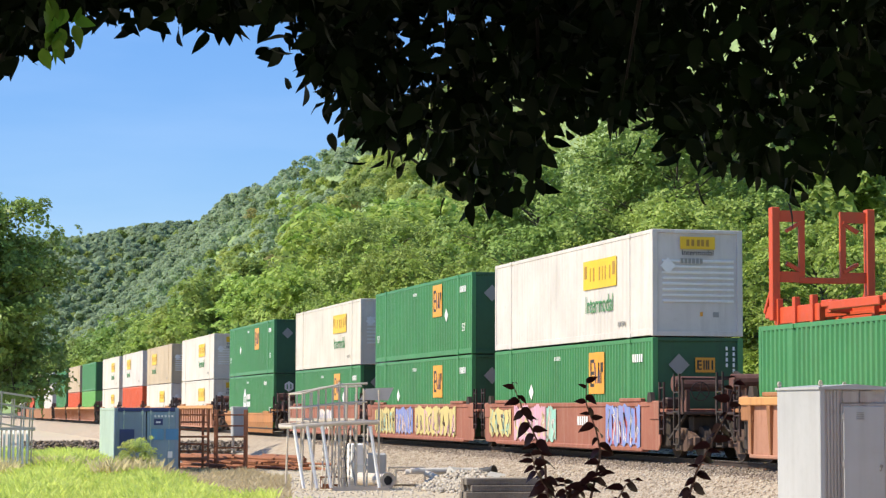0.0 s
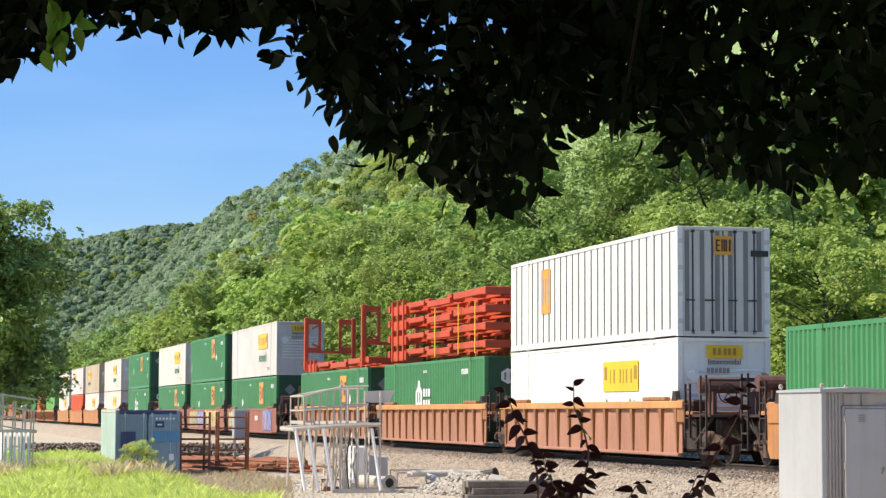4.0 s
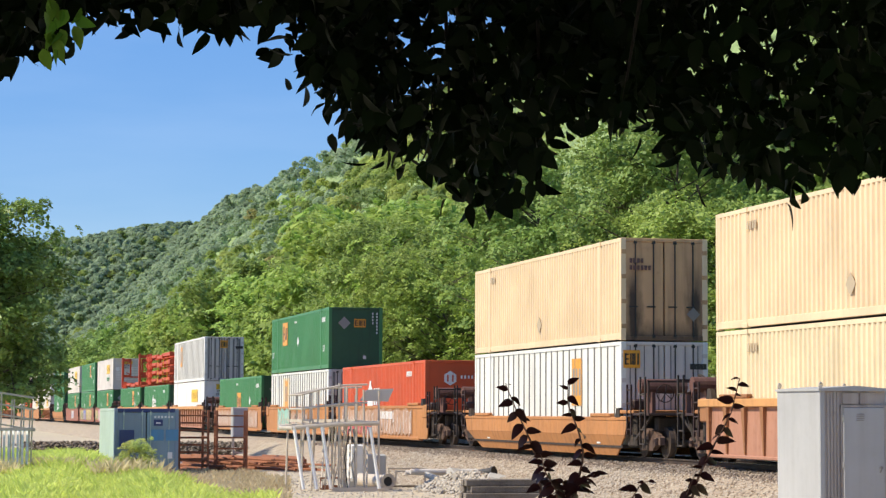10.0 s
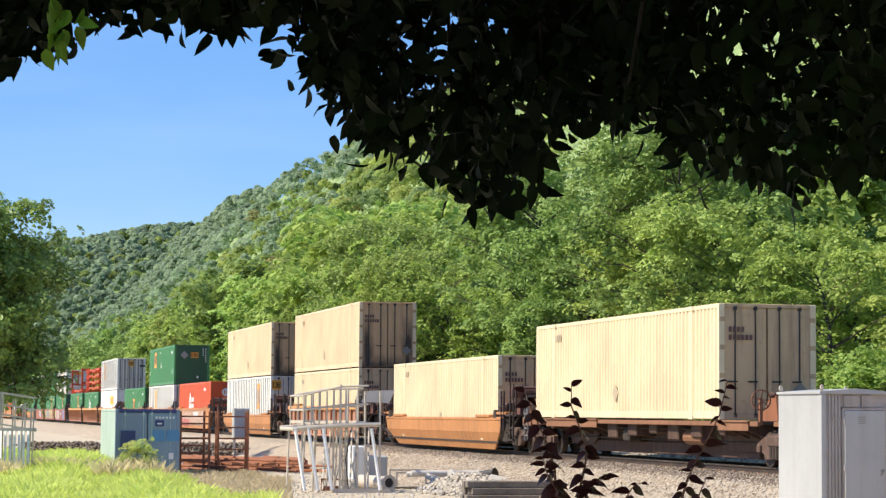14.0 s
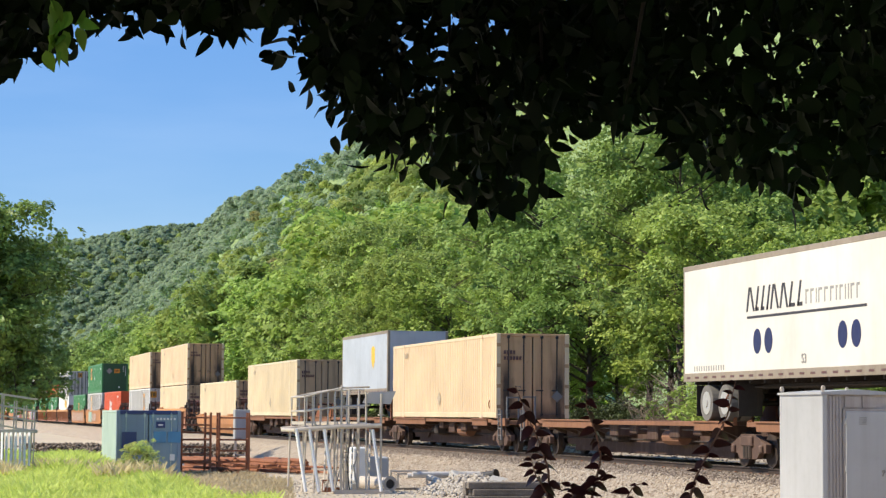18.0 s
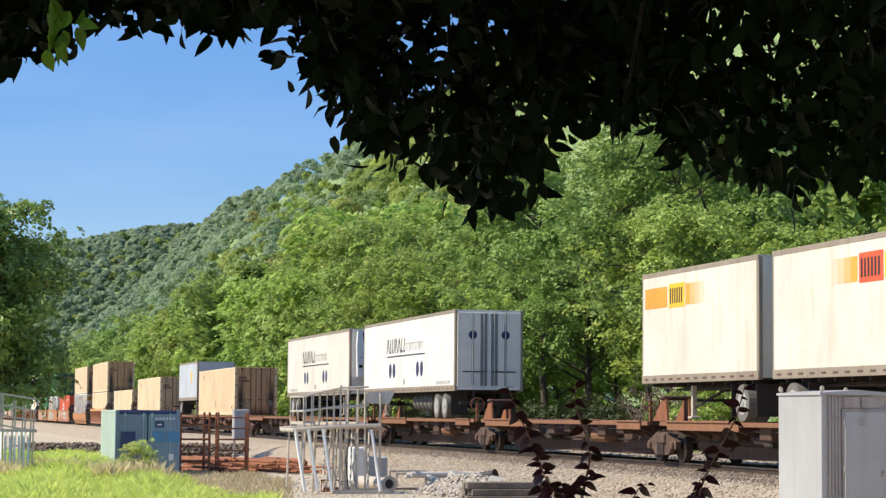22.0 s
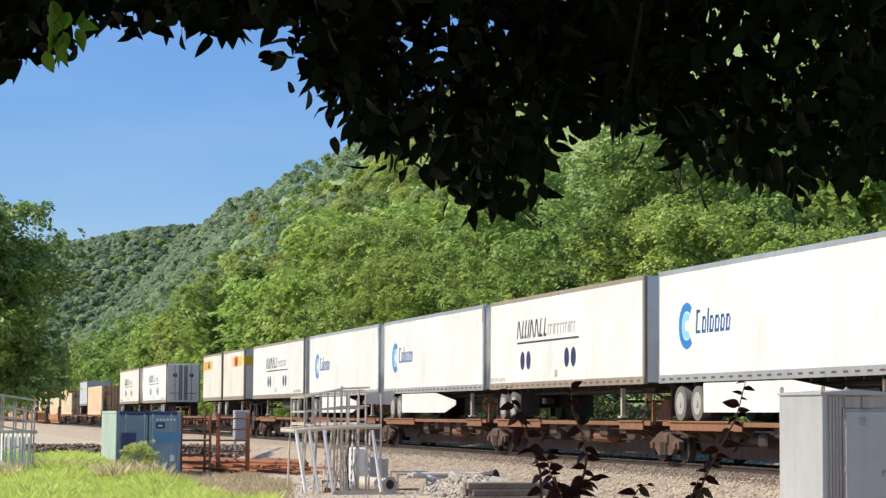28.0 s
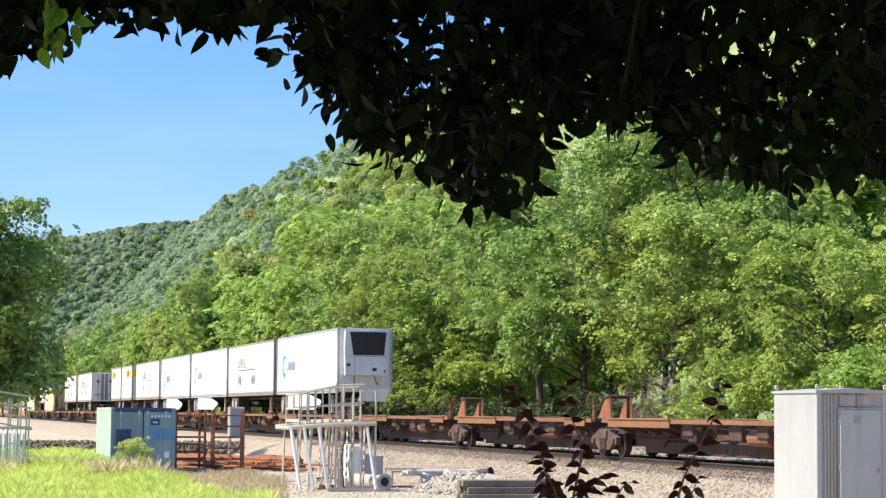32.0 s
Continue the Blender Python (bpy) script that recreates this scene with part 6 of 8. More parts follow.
def tree_kind(seed, height, spread, crown_base=0.2, leaves=9000, leaf=0.34, material=LEAF_NEAR, n_limbs=34, puff=0.2, trunk_r=0.22, wild=0.4, corners=4, spray=2.1):
    rng = np.random.default_rng(seed)
    s, tips = limb_mesh(rng, height, spread, trunk_r, crown_base, n_limbs)
    bark = to_mesh("trunk", s, BARK, True)
    c = np.array([tuple(p) for p, _ in tips])
    size = np.array([w for _, w in tips]) * spread * puff * rng.uniform(0.6, 1.3, len(tips))
    # leaves sit in flat drooping sprays round the limb tips, lit above and dark beneath
    per = 22
    n = leaves // per
    pick = rng.choice(len(c), n, p=size ** 2 / (size ** 2).sum())
    d = rng.normal(size=(n, 3))
    d /= np.linalg.norm(d, axis=1)[:, None]
    d[:, 2] = np.where(rng.uniform(0, 1, n) < 0.55, np.abs(d[:, 2]), d[:, 2])
    p = c[pick] + d * rng.uniform(0.55, 1.05, n)[:, None] * size[pick][:, None] * np.array([1.15, 1.15, 0.8])
    lie = d * 0.75 + rng.normal(size=(n, 3)) * 0.28
    lie[:, 2] += 0.75
    lie /= np.linalg.norm(lie, axis=1)[:, None]
    e1 = np.cross(lie, rng.normal(size=(n, 3)))
    e1 /= np.linalg.norm(e1, axis=1)[:, None]
    e2 = np.cross(lie, e1)
    wide = leaf * spray * rng.uniform(0.65, 1.35, n)
    a, q = rng.uniform(0, 2 * np.pi, (n, per)), np.sqrt(rng.uniform(0, 1, (n, per)))
    at = p[:, None] + (e1[:, None] * np.cos(a)[..., None] + e2[:, None] * np.sin(a)[..., None] * 0.7) * (q * wide[:, None])[..., None]
    at = at + rng.normal(size=(n, per, 3)) * leaf * 0.22
    at[..., 2] -= 0.4 * q * q * wide[:, None]
    at, out = at.reshape(-1, 3), np.repeat(lie, per, 0)
    keep = at[:, 2] > 0.1
    v, f = kites(rng, at[keep], leaf, 0.4, 0.1, out[keep], wild, corners)
    return bark, cloud_mesh("crown", v, f, [material])


def plant(kind, x, y, turn=0.0, scale=1.0, label="leafy green tree at the edge of the woods", group="trees behind the track", z=None, name="tree"):
    bark, crown = kind
    t = thing(name, label, "tree", group, at=Matrix.Translation((x, y, float(hill(x, y)) if z is None else z)) @ pose(0, 0, 0, 0, 0, turn) @ Matrix.Diagonal((scale, scale, scale, 1)))
    part("trunk", bark, BARK, t)
    part("crown", crown, LEAF_NEAR, t)
    return t


# height, spread, crown base, leaves, leaf length, leaf, limbs
SORTS = ((14, 4.6, 0.36, 31000, 0.2, LEAF_NEAR, 46), (12, 4.0, 0.34, 28000, 0.185, LEAF_BRIGHT, 42), (16, 5.0, 0.36, 34000, 0.205, LEAF_BLUE, 52), (10, 4.2, 0.05, 24000, 0.17, LEAF_BRIGHT, 42), (7, 3.4, 0.02, 15000, 0.16, LEAF_NEAR, 28))
KINDS = [tree_kind(11 + i, h, w, b, n, s, m, k, 0.23) for i, (h, w, b, n, s, m, k) in enumerate(SORTS)] + [tree_kind(16, 4.2, 2.6, 0.0, 8000, 0.14, LEAF_BRIGHT, 24, 0.22, 0.1)]
FAR_KINDS = [tree_kind(51 + i, h, w, b, n // 4, s * 2.1, m, k - 10, 0.29, 0.22, 0.4, 3, 1.7) for i, (h, w, b, n, s, m, k) in enumerate(SORTS)]
rng = np.random.default_rng(5)
for row, (x, step, kinds, n) in enumerate(((31.0, 5.2, (3, 4, 1), 64), (35.5, 6.0, (0, 1, 2), 60), (41.5, 7.0, (0, 2, 2), 54))):
    y = 46.0
    for i in range(n):
        y += step * rng.uniform(0.7, 1.35) * (1 + y / 260)
        k = kinds[rng.integers(len(kinds))]
        if row == 0 and 76 < y < 150:
            k = (0, 2, 1)[i % 3]
        elif row == 0 and y < 76:
            k = (3, 1, 3)[i % 3]
        elif y < 84:
            k = 1
        elif y > 200:
            k = (0, 2, 0, 2, 1)[i % 5]
        elif y > 115:
            k = (1, 3, 0, 1)[i % 4]
        tall = np.interp(y, [50, 80, 86, 92, 106, 114, 130, 180, 300], [0.78, 0.8, 0.95, 1.06, 1.08, 0.86, 0.84, 0.95, 0.95])
        plant((FAR_KINDS if row == 2 or y > 190 - 45 * row else KINDS)[k], x + rng.normal() * 1.1 + 0.004 * y, y, rng.uniform(0, 360), tall * rng.uniform(0.86, 1.12))
        if y > 520:
            break
DOMES = [tree_kind(61, 12, 4.8, 0.06, 26000, 0.2, LEAF_LIME, 64, 0.27, 0.2, 0.4), tree_kind(62, 12.5, 5.0, 0.06, 11000, 0.36, LEAF_LIME, 50, 0.3, 0.2, 0.4, 3, 1.7)]
for k, x, y, s in ((0, 29.8, 119, 0.95), (0, 30.4, 129, 1.08), (0, 29.8, 141, 1.0), (1, 30.6, 153, 1.1), (1, 30.0, 168, 1.0), (1, 31.0, 184, 1.15), (1, 30.0, 205, 1.05), (1, 31.5, 232, 1.15), (1, 31.0, 262, 1.05)):
    plant(DOMES[k], x, y, y * 37, s, "rounded lime-green tree beside the track")
for x, y, s in ((36.5, 164, 1.5), (38.8, 173, 1.6), (40.5, 184, 1.55), (38.0, 152, 1.25), (36.0, 196, 1.3), (37.0, 216, 1.3)):
    plant(DOMES[1], x, y, y * 41, s, "tall feathery lime-green tree on the foot of the slope")
y = 50.0
while y < 260:
    y += rng.uniform(1.8, 4.2)
    if 75 < y < 150:
        continue
    plant(KINDS[5], 28.6 + rng.normal() * 0.6, y, rng.uniform(0, 360), rng.uniform(0.6, 1.15), "low leafy shrub beside the track", "shrubs beside the track", None, "shrub")
# added shrubs: near-black leaves stand for the shade under the woods
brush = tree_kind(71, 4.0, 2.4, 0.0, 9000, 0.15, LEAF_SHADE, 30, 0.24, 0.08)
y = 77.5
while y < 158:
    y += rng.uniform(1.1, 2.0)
    plant(brush, 28.3 + rng.normal() * 0.5, y, rng.uniform(0, 360), rng.uniform(0.5, 0.8), "brush added at the foot of the woods, coloured dark for shade", "shrubs beside the track", None, "shrub")
left_kind = tree_kind(21, 13.2, 4.1, 0.16, 60000, 0.22, LEAF_DEEP, 84, 0.3, 0.3)
plant(left_kind, 3.9, 110.0, 20, 1.0, "tall leafy tree standing in the yard", "trees in the yard")

# a tangle of bare grey branches at the edge of the woods
rngd = np.random.default_rng(3)
dead = Shape()
for i in range(90):
    a = Vector((rngd.normal() * 0.35, rngd.normal() * 0.55, 0))
    way = Vector((rngd.normal() * 0.22, rngd.normal() * 0.3, 1)).normalized()
    r = rngd.uniform(0.01, 0.02)
    for k in range(5):
        b = a + way * rngd.uniform(0.25, 0.5)
        dead.tube(a, b, r, 4, r * 0.8, False)
        for q in range(3):
            e = b + Vector((rngd.normal() * 0.28, rngd.normal() * 0.3, rngd.normal() * 0.2 + 0.05))
            dead.tube(b, e, 0.006, 3, 0.003, False)
        a, r = b, r * 0.8
        way = (way + Vector((rngd.normal() * 0.35, rngd.normal() * 0.35, rngd.normal() * 0.15))).normalized()
DEAD = earth("grey_dead_wood", [(0.3, (0.14, 0.1, 0.08)), (0.7, (0.3, 0.23, 0.19))], 4.0, 0.4, 30.0)
tangle = thing("dead_shrub", "bare grey tangle of dead branches by the woods", "shrub", at=pose(26.9, 73.6, 0.6) @ Matrix.Diagonal((1.6, 1.6, 1.6, 1)))
part("branch_tangle", dead, DEAD, tangle)
# bare pale trunks standing in the shade of the wood's edge
for i in range(13):
    y = 80 + i * 5.0 + rngd.uniform(-2, 2)
    t = thing("bare_trunk", "slim grey bare tree trunk in the shade", "tree", "bare trunks at the wood's edge", at=pose(27.6 + rngd.normal() * 0.6, y, 0.2, rngd.normal() * 9, rngd.normal() * 9, rngd.uniform(0, 360)))
    k = rngd.uniform(0.55, 1.0)
    part("stem", Shape().tube((0, 0, -0.2), (0.1, 0.05, 1.2 * k), 0.035, 6, 0.03, False).tube((0.1, 0.05, 1.2 * k), (0.0, 0.25, 2.9 * k), 0.03, 6, 0.012, False), DEAD, t)
    for q in range(3):
        z = rngd.uniform(0.5, 1.8) * k
        part("branch", Shape().tube((0.07, 0.04, z), (rngd.normal() * 0.5, rngd.normal() * 0.8, z + 0.4), 0.016, 5, 0.008, False).tube((rngd.normal() * 0.05, 0.1, z + 0.5), (rngd.normal() * 0.8, rngd.normal() * 0.8, z + 0.9), 0.01, 4, 0.004, False), DEAD, t)


def far_woods():
    """Every tree of the far hillsides, as crowns of leafy clumps."""
    rng = np.random.default_rng(77)
    V, F, M, k = [], [], [], 0
    pts = []
    y = 110.0
    while y < 2150:
        step = 8.6 + y / 260
        lo, hi = max(47.0, y * 0.055), min(275.0, y * 0.62)
        for x in np.arange(lo, hi, step):
            pts.append((x + rng.normal() * step * 0.3, y + rng.normal() * step * 0.35))
        y += step
    y = 1560.0
    while y < 2250:
        for x in np.arange(-60, 330, 8.0):
            if y * 0.02 < x < y * 0.16:
                pts.append((x + rng.normal() * 4, y + rng.normal() * 5))
        y += 11.0
    pts = np.array(pts)
    z = hill(pts[:, 0], pts[:, 1])
    d = np.hypot(pts[:, 0], pts[:, 1])
    kinds = rng.choice(5, len(pts), p=(0.44, 0.14, 0.3, 0.1, 0.02))
    # far trees take the leaf with haze in its colour
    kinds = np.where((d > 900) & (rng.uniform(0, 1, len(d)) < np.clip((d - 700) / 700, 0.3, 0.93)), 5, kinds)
    for (x, y), h, dist, kind in zip(pts, z, d, kinds):
        n = int(np.clip(300000 / dist, 190, 640)) if x < 0.27 * y else 70
        tall, r = rng.uniform(9, 17), rng.uniform(4.4, 7.6)
        m = rng.integers(10, 17)
        a, q = rng.uniform(0, 2 * np.pi, m), rng.uniform(0.15, 1, m)
        cl = np.stack([np.cos(a) * q * r * 0.62, np.sin(a) * q * r * 0.62, tall * (0.86 - 0.3 * q * q)], 1)
        dd = rng.normal(size=(n, 3))
        dd /= np.linalg.norm(dd, axis=1)[:, None]
        dd[:, 2] = np.where(rng.uniform(0, 1, n) < 0.7, np.abs(dd[:, 2]), dd[:, 2])
        p = cl[rng.integers(m, size=n)] + dd * rng.uniform(0.8, 1.05, n)[:, None] * r * 0.36 * np.array([1, 1, 0.8])
        v, f = kites(rng, p + (x, y, h), 0.5 + dist * 0.001, 0.4, 0.25, dd * 1.0, 0.22, 3)
        V.append(v)
        F.append(f + k)
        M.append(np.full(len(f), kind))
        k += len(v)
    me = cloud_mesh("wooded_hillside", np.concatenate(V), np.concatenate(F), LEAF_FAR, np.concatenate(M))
    tagged(new("wooded_hillside", me), "dense green woods covering the hillsides", "woods", kind="stuff")


far_woods()


# ---- the yard beside the track ----
def stones(name, label, category, spots, size, material, seed, flat=0.7):
    """Many small angular stones in one object."""
    rng = np.random.default_rng(seed)
    n = len(spots)
    base = np.array([(1, 0, 0), (0, 1, 0), (-1, 0, 0), (0, -1, 0), (0, 0, 1), (0, 0, -1)], float)
    tri = np.array([(0, 1, 4), (1, 2, 4), (2, 3, 4), (3, 0, 4), (1, 0, 5), (2, 1, 5), (3, 2, 5), (0, 3, 5)])
    r = size * rng.uniform(0.55, 1.35, (n, 1, 1))
    v = base[None] * rng.uniform(0.6, 1.25, (n, 6, 1)) * r
    a = rng.uniform(0, 2 * np.pi, n)
    ca, sa = np.cos(a)[:, None], np.sin(a)[:, None]
    tilt = rng.normal(size=(n, 1)) * 0.5
    x, y, z = v[..., 0], v[..., 1], v[..., 2] * flat
    x, z = x * np.cos(tilt) - z * np.sin(tilt), x * np.sin(tilt) + z * np.cos(tilt)
    v = np.stack([x * ca - y * sa, x * sa + y * ca, z], -1) + np.asarray(spots)[:, None]
    f = (tri[None] + 6 * np.arange(n)[:, None, None]).reshape(-1, 3)
    return tagged(new(name, cloud_mesh(name, v.reshape(-1, 3), f, [material])), label, category, kind="stuff")


def bed(x):
    """Height of the ballast across the track."""
    return np.interp(x, [TRACK_X - 4.2, TRACK_X - 3.4, TRACK_X - 2.1, TRACK_X - 1.3, TRACK_X - 1.0, TRACK_X + 1.2, TRACK_X + 3.0, TRACK_X + 6.6], [-0.1, 0.32, RAIL - 0.34, RAIL - 0.2, RAIL - 0.17, RAIL - 0.17, RAIL, RAIL + 0.03])


rng = np.random.default_rng(8)
n = 24000
sx, sy = rng.uniform(16.6, 19.3, n), 34 + 60 * rng.uniform(0, 1, n) ** 1.3
stones("ballast_stones", "loose pale ballast stones along the track", "gravel", np.stack([sx, sy, np.maximum(0, bed(sx)) + rng.uniform(-0.01, 0.015, n)], 1), 0.04, STONE, 3)
n = 9000
sx, sy = rng.uniform(19.1, 20.3, n), 34 + 70 * rng.uniform(0, 1, n) ** 1.3
stones("ballast_stones", "dark grey-brown ballast stones beside the rails", "gravel", np.stack([sx, sy, bed(sx) + rng.uniform(-0.005, 0.015, n)], 1), 0.045, STONE_DARK, 13)
n = 6000
sx, sy = rng.uniform(20.5, 25.5, n), 40 + 90 * rng.uniform(0, 1, n) ** 1.3
stones("ballast_stones", "pale ballast stones between and behind the rails", "gravel", np.stack([sx, sy, bed(sx) + rng.uniform(-0.01, 0.01, n)], 1), 0.055, STONE_DARK, 4)
n = 3500
sx, sy = rng.uniform(9, 17.5, n), rng.uniform(52, 92, n)
stones("yard_stones", "scattered pale stones on the yard soil", "gravel", np.stack([sx, sy, np.zeros(n)], 1), 0.05, ROCK, 6)

ties = thing("railway_ties", "dark weathered timber ties under the rails", "railway tie")
tie_mesh = to_mesh("tie", Shape().box(-1.3, -0.11, -0.18, 1.3, 0.11, 0.0, 0.012), TIMBER)
plate_mesh = to_mesh("tie_plate", Shape().box(-0.15, -0.09, 0, 0.15, 0.09, 0.018, 0.004).box(-0.12, -0.03, 0.018, -0.08, 0.03, 0.05, 0.004).box(0.08, -0.03, 0.018, 0.12, 0.03, 0.05, 0.004), RUST)
for i in range(140):
    t = part("tie", tie_mesh, TIMBER, ties)
    t.location = (TRACK_X, 36 + i * 0.53, RAIL - 0.176)
    part("tie_plate", plate_mesh, RUST, t).location = (-0.7525, 0, -0.004)


def pile(cx, cy, rx, ry, h, n, seed):
    rng = np.random.default_rng(seed)
    a, r = rng.uniform(0, 2 * np.pi, n), np.sqrt(rng.uniform(0, 1, n))
    z = h * np.clip(1 - r ** 1.5, 0, 1) * (1 + 0.25 * np.sin(3 * a)) + rng.uniform(-0.05, 0.05, n)
    return np.stack([cx + rx * r * np.cos(a), cy + ry * r * np.sin(a), z], 1)


heap = thing("rubble_heap", "heap of pale broken stone beside the track", "rubble")
heap_spots = pile(17.15, 65.8, 1.7, 2.6, 0.5, 2800, 4)
rocks = []
rr = random.Random(3)
for k in range(6):
    b = bmesh.new()
    bmesh.ops.create_icosphere(b, subdivisions=1, radius=1.0)
    for v in b.verts:
        v.co *= rr.uniform(0.65, 1.15)
        v.co.z *= 0.75
    me = bpy.data.meshes.new("stone")
    b.to_mesh(me)
    b.free()
    me.materials.append(ROCK)
    rocks.append(me)
for p in heap_spots[:280]:
    o = part("stone", rocks[rr.randrange(6)], ROCK, heap)
    s = rr.uniform(0.05, 0.13)
    o.matrix_basis = Matrix.Translation(p) @ pose(0, 0, 0, rr.uniform(0, 360), rr.uniform(0, 360), rr.uniform(0, 360)) @ Matrix.Diagonal((s, s, s, 1))
core = stones("stone_rest", "", "", heap_spots[280:], 0.075, ROCK, 9)
core.parent = heap
core.pop("category", None)
core.pop("label", None)
for x, y, z, a, b, c, w in ((17.0, 66.5, 0.5, 25, 8, 20, 0.42), (17.6, 67.2, 0.42, -10, 20, 70, 0.36), (16.2, 66.8, 0.42, 12, -15, 120, 0.3), (17.9, 65.4, 0.4, 30, 10, -30, 0.34)):
    single("concrete_lump", Shape().box(-w, -w * 0.5, -w * 0.3, w, w * 0.5, w * 0.3, 0.05), CONCRETE, "broken lump of grey concrete on the rubble", "concrete lump", "concrete lumps on the rubble", at=pose(x, y, z, a, b, c))
single("pipe_stub", Shape().tube((-0.25, 0, 0), (0.3, 0, 0), 0.13, 14).tube((0.24, 0, 0), (0.3, 0, 0), 0.17, 14), BLACK, "short black pipe end on the rubble", "pipe", at=pose(17.85, 66.6, 0.56, 0, -8, -50))
for i, (y, z, a) in enumerate(((66.9, 0.56, 4), (67.4, 0.5, -8))):
    single("white_pipe", Shape().tube((-1.1, 0, 0), (1.1, 0, 0), 0.08, 12), OLD_WHITE, "length of white plastic pipe on the rubble", "pipe", "white pipes on the rubble", at=pose(16.7, y + 0.5, z + 0.02, 0, 0, a))

# stacked timbers
stack_at = (16.65, 59.2)
tie_loose = to_mesh("timber_tie", Shape().box(-1.32, -0.12, 0, 1.32, 0.12, 0.18, 0.015), TIMBER)
for layer in range(3):
    for k in range(4 - (layer == 2)):
        single("timber_tie", tie_loose, TIMBER, "dark weathered timber tie in a low stack", "railway tie", "stacked timber ties", at=pose(stack_at[0] + rr.uniform(-0.12, 0.12), stack_at[1] + k * 0.27 + 0.1 * layer, 0.02 + layer * 0.185, 0, 0, rr.uniform(-2, 2)))


def storage_container():
    """A short freight container with doors towards the yard, panels let into its end."""
    W, H, L = 2.46, 2.42, 6.06
    c = thing("storage_container", "faded blue freight container used as a store", "container", at=pose(9.37, 85.0 + L / 2, 0.1))
    # the sunlit side gets its brightness from a paler colour
    for sx, m in ((-1, PALE_GREEN), (1, BLUE)):
        part("side_wall", corrugated(L - 0.3, 0.14, H - 0.1, sx * (W / 2 - 0.04), 0.03, 0.28, sx), m, c, "pale green sun-bleached side" if sx < 0 else "")
        for sy in (-1, 1):
            part("corner_post", Shape().box(sx * W / 2, sy * L / 2, 0, sx * (W / 2 - 0.14), sy * (L / 2 - 0.14), H, 0.015), PALE_GREEN if sx < 0 and sy > 0 else BLUE, c)
        part("top_rail", Shape().box(sx * W / 2, -L / 2 + 0.14, H - 0.1, sx * (W / 2 - 0.07), L / 2 - 0.14, H, 0.01), m, c)
        part("bottom_rail", Shape().box(sx * W / 2, -L / 2 + 0.14, 0.0, sx * (W / 2 - 0.08), L / 2 - 0.14, 0.15, 0.01), m, c)
    part("roof", Shape().box(-W / 2 + 0.07, -L / 2 + 0.05, H - 0.06, W / 2 - 0.07, L / 2 - 0.05, H - 0.03), BLUE, c)
    part("back_wall", Shape().box(-W / 2 + 0.12, L / 2 - 0.1, 0.1, W / 2 - 0.12, L / 2 - 0.05, H - 0.06), BLUE, c)
    y = -L / 2
    part("header", Shape().box(-W / 2 + 0.14, y, H - 0.14, W / 2 - 0.14, y + 0.1, H, 0.01).box(-W / 2 + 0.14, y, 0, W / 2 - 0.14, y + 0.1, 0.14, 0.01), DARK_BLUE, c)
    for sx in (-1, 1):
        d = part("door", Shape().box(0.02 * sx, y + 0.03, 0.15, sx * (W / 2 - 0.1), y + 0.08, H - 0.15, 0.012), BLUE if sx < 0 else TEAL_LEAF, c)
        for k in (0.16, 0.86):
            part("lock_rod", Shape().tube((sx * k, y + 0.012, 0.06), (sx * k, y + 0.012, H - 0.06), 0.014, 8).box(sx * k - 0.035, y - 0.004, H - 0.26, sx * k + 0.035, y + 0.03, H - 0.12), PALE_GREEN, d, "pale lock rod")
    part("dark_panel", Shape().box(-1.02, y - 0.006, 0.92, -0.46, y + 0.034, 1.6), DARK_BLUE, c, "dark blue square panel")
    for x in (0.42, 0.98):
        part("blue_panel", Shape().box(x - 0.24, y - 0.006, 1.2, x + 0.24, y + 0.034, 1.62), MID_BLUE, c, "mid blue square panel")
    part("label_plate", Shape().box(0.82, y - 0.006, 0.52, 1.0, y + 0.034, 0.76), DECAL_WHITE, c)
    for i in range(6):
        part("number_bar", Shape().box(0.3 + i * 0.13, y - 0.004, 2.06, 0.37 + i * 0.13, y + 0.034, 2.14), DECAL_WHITE, c)
    part("dark_patch", Shape().box(0.28, y - 0.002, 1.76, 0.62, y + 0.034, 2.0), DARK_BLUE, c)
    part("number_bar", Shape().box(0.36, y - 0.006, 1.84, 0.54, y + 0.034, 1.9), DECAL_WHITE, c)
    return c


storage_container()


def rusty_rack(x, y, w, n, depth, label):
    """An upright frame of rusty bars, two sides deep."""
    c = thing("pipe_rack", label, "steel rack", "rusty racks in the yard", at=pose(x, y, 0))
    for d in (0, depth):
        for sx in (0, w):
            part("post", Shape().box(sx - 0.045, d - 0.045, 0, sx + 0.045, d + 0.045, 2.46, 0.01), RUST, c)
        for i in range(n):
            z = 0.5 + i * 1.75 / (n - 1)
            part("cross_bar", Shape().box(0.03, d - 0.03, z - 0.03, w - 0.03, d + 0.03, z + 0.03, 0.006), RUST, c)
    for sx in (0, w):
        for z in (0.5, 1.4, 2.25):
            part("side_bar", Shape().box(sx - 0.03, 0.03, z - 0.03, sx + 0.03, depth - 0.03, z + 0.03, 0.006), RUST, c)
    return c


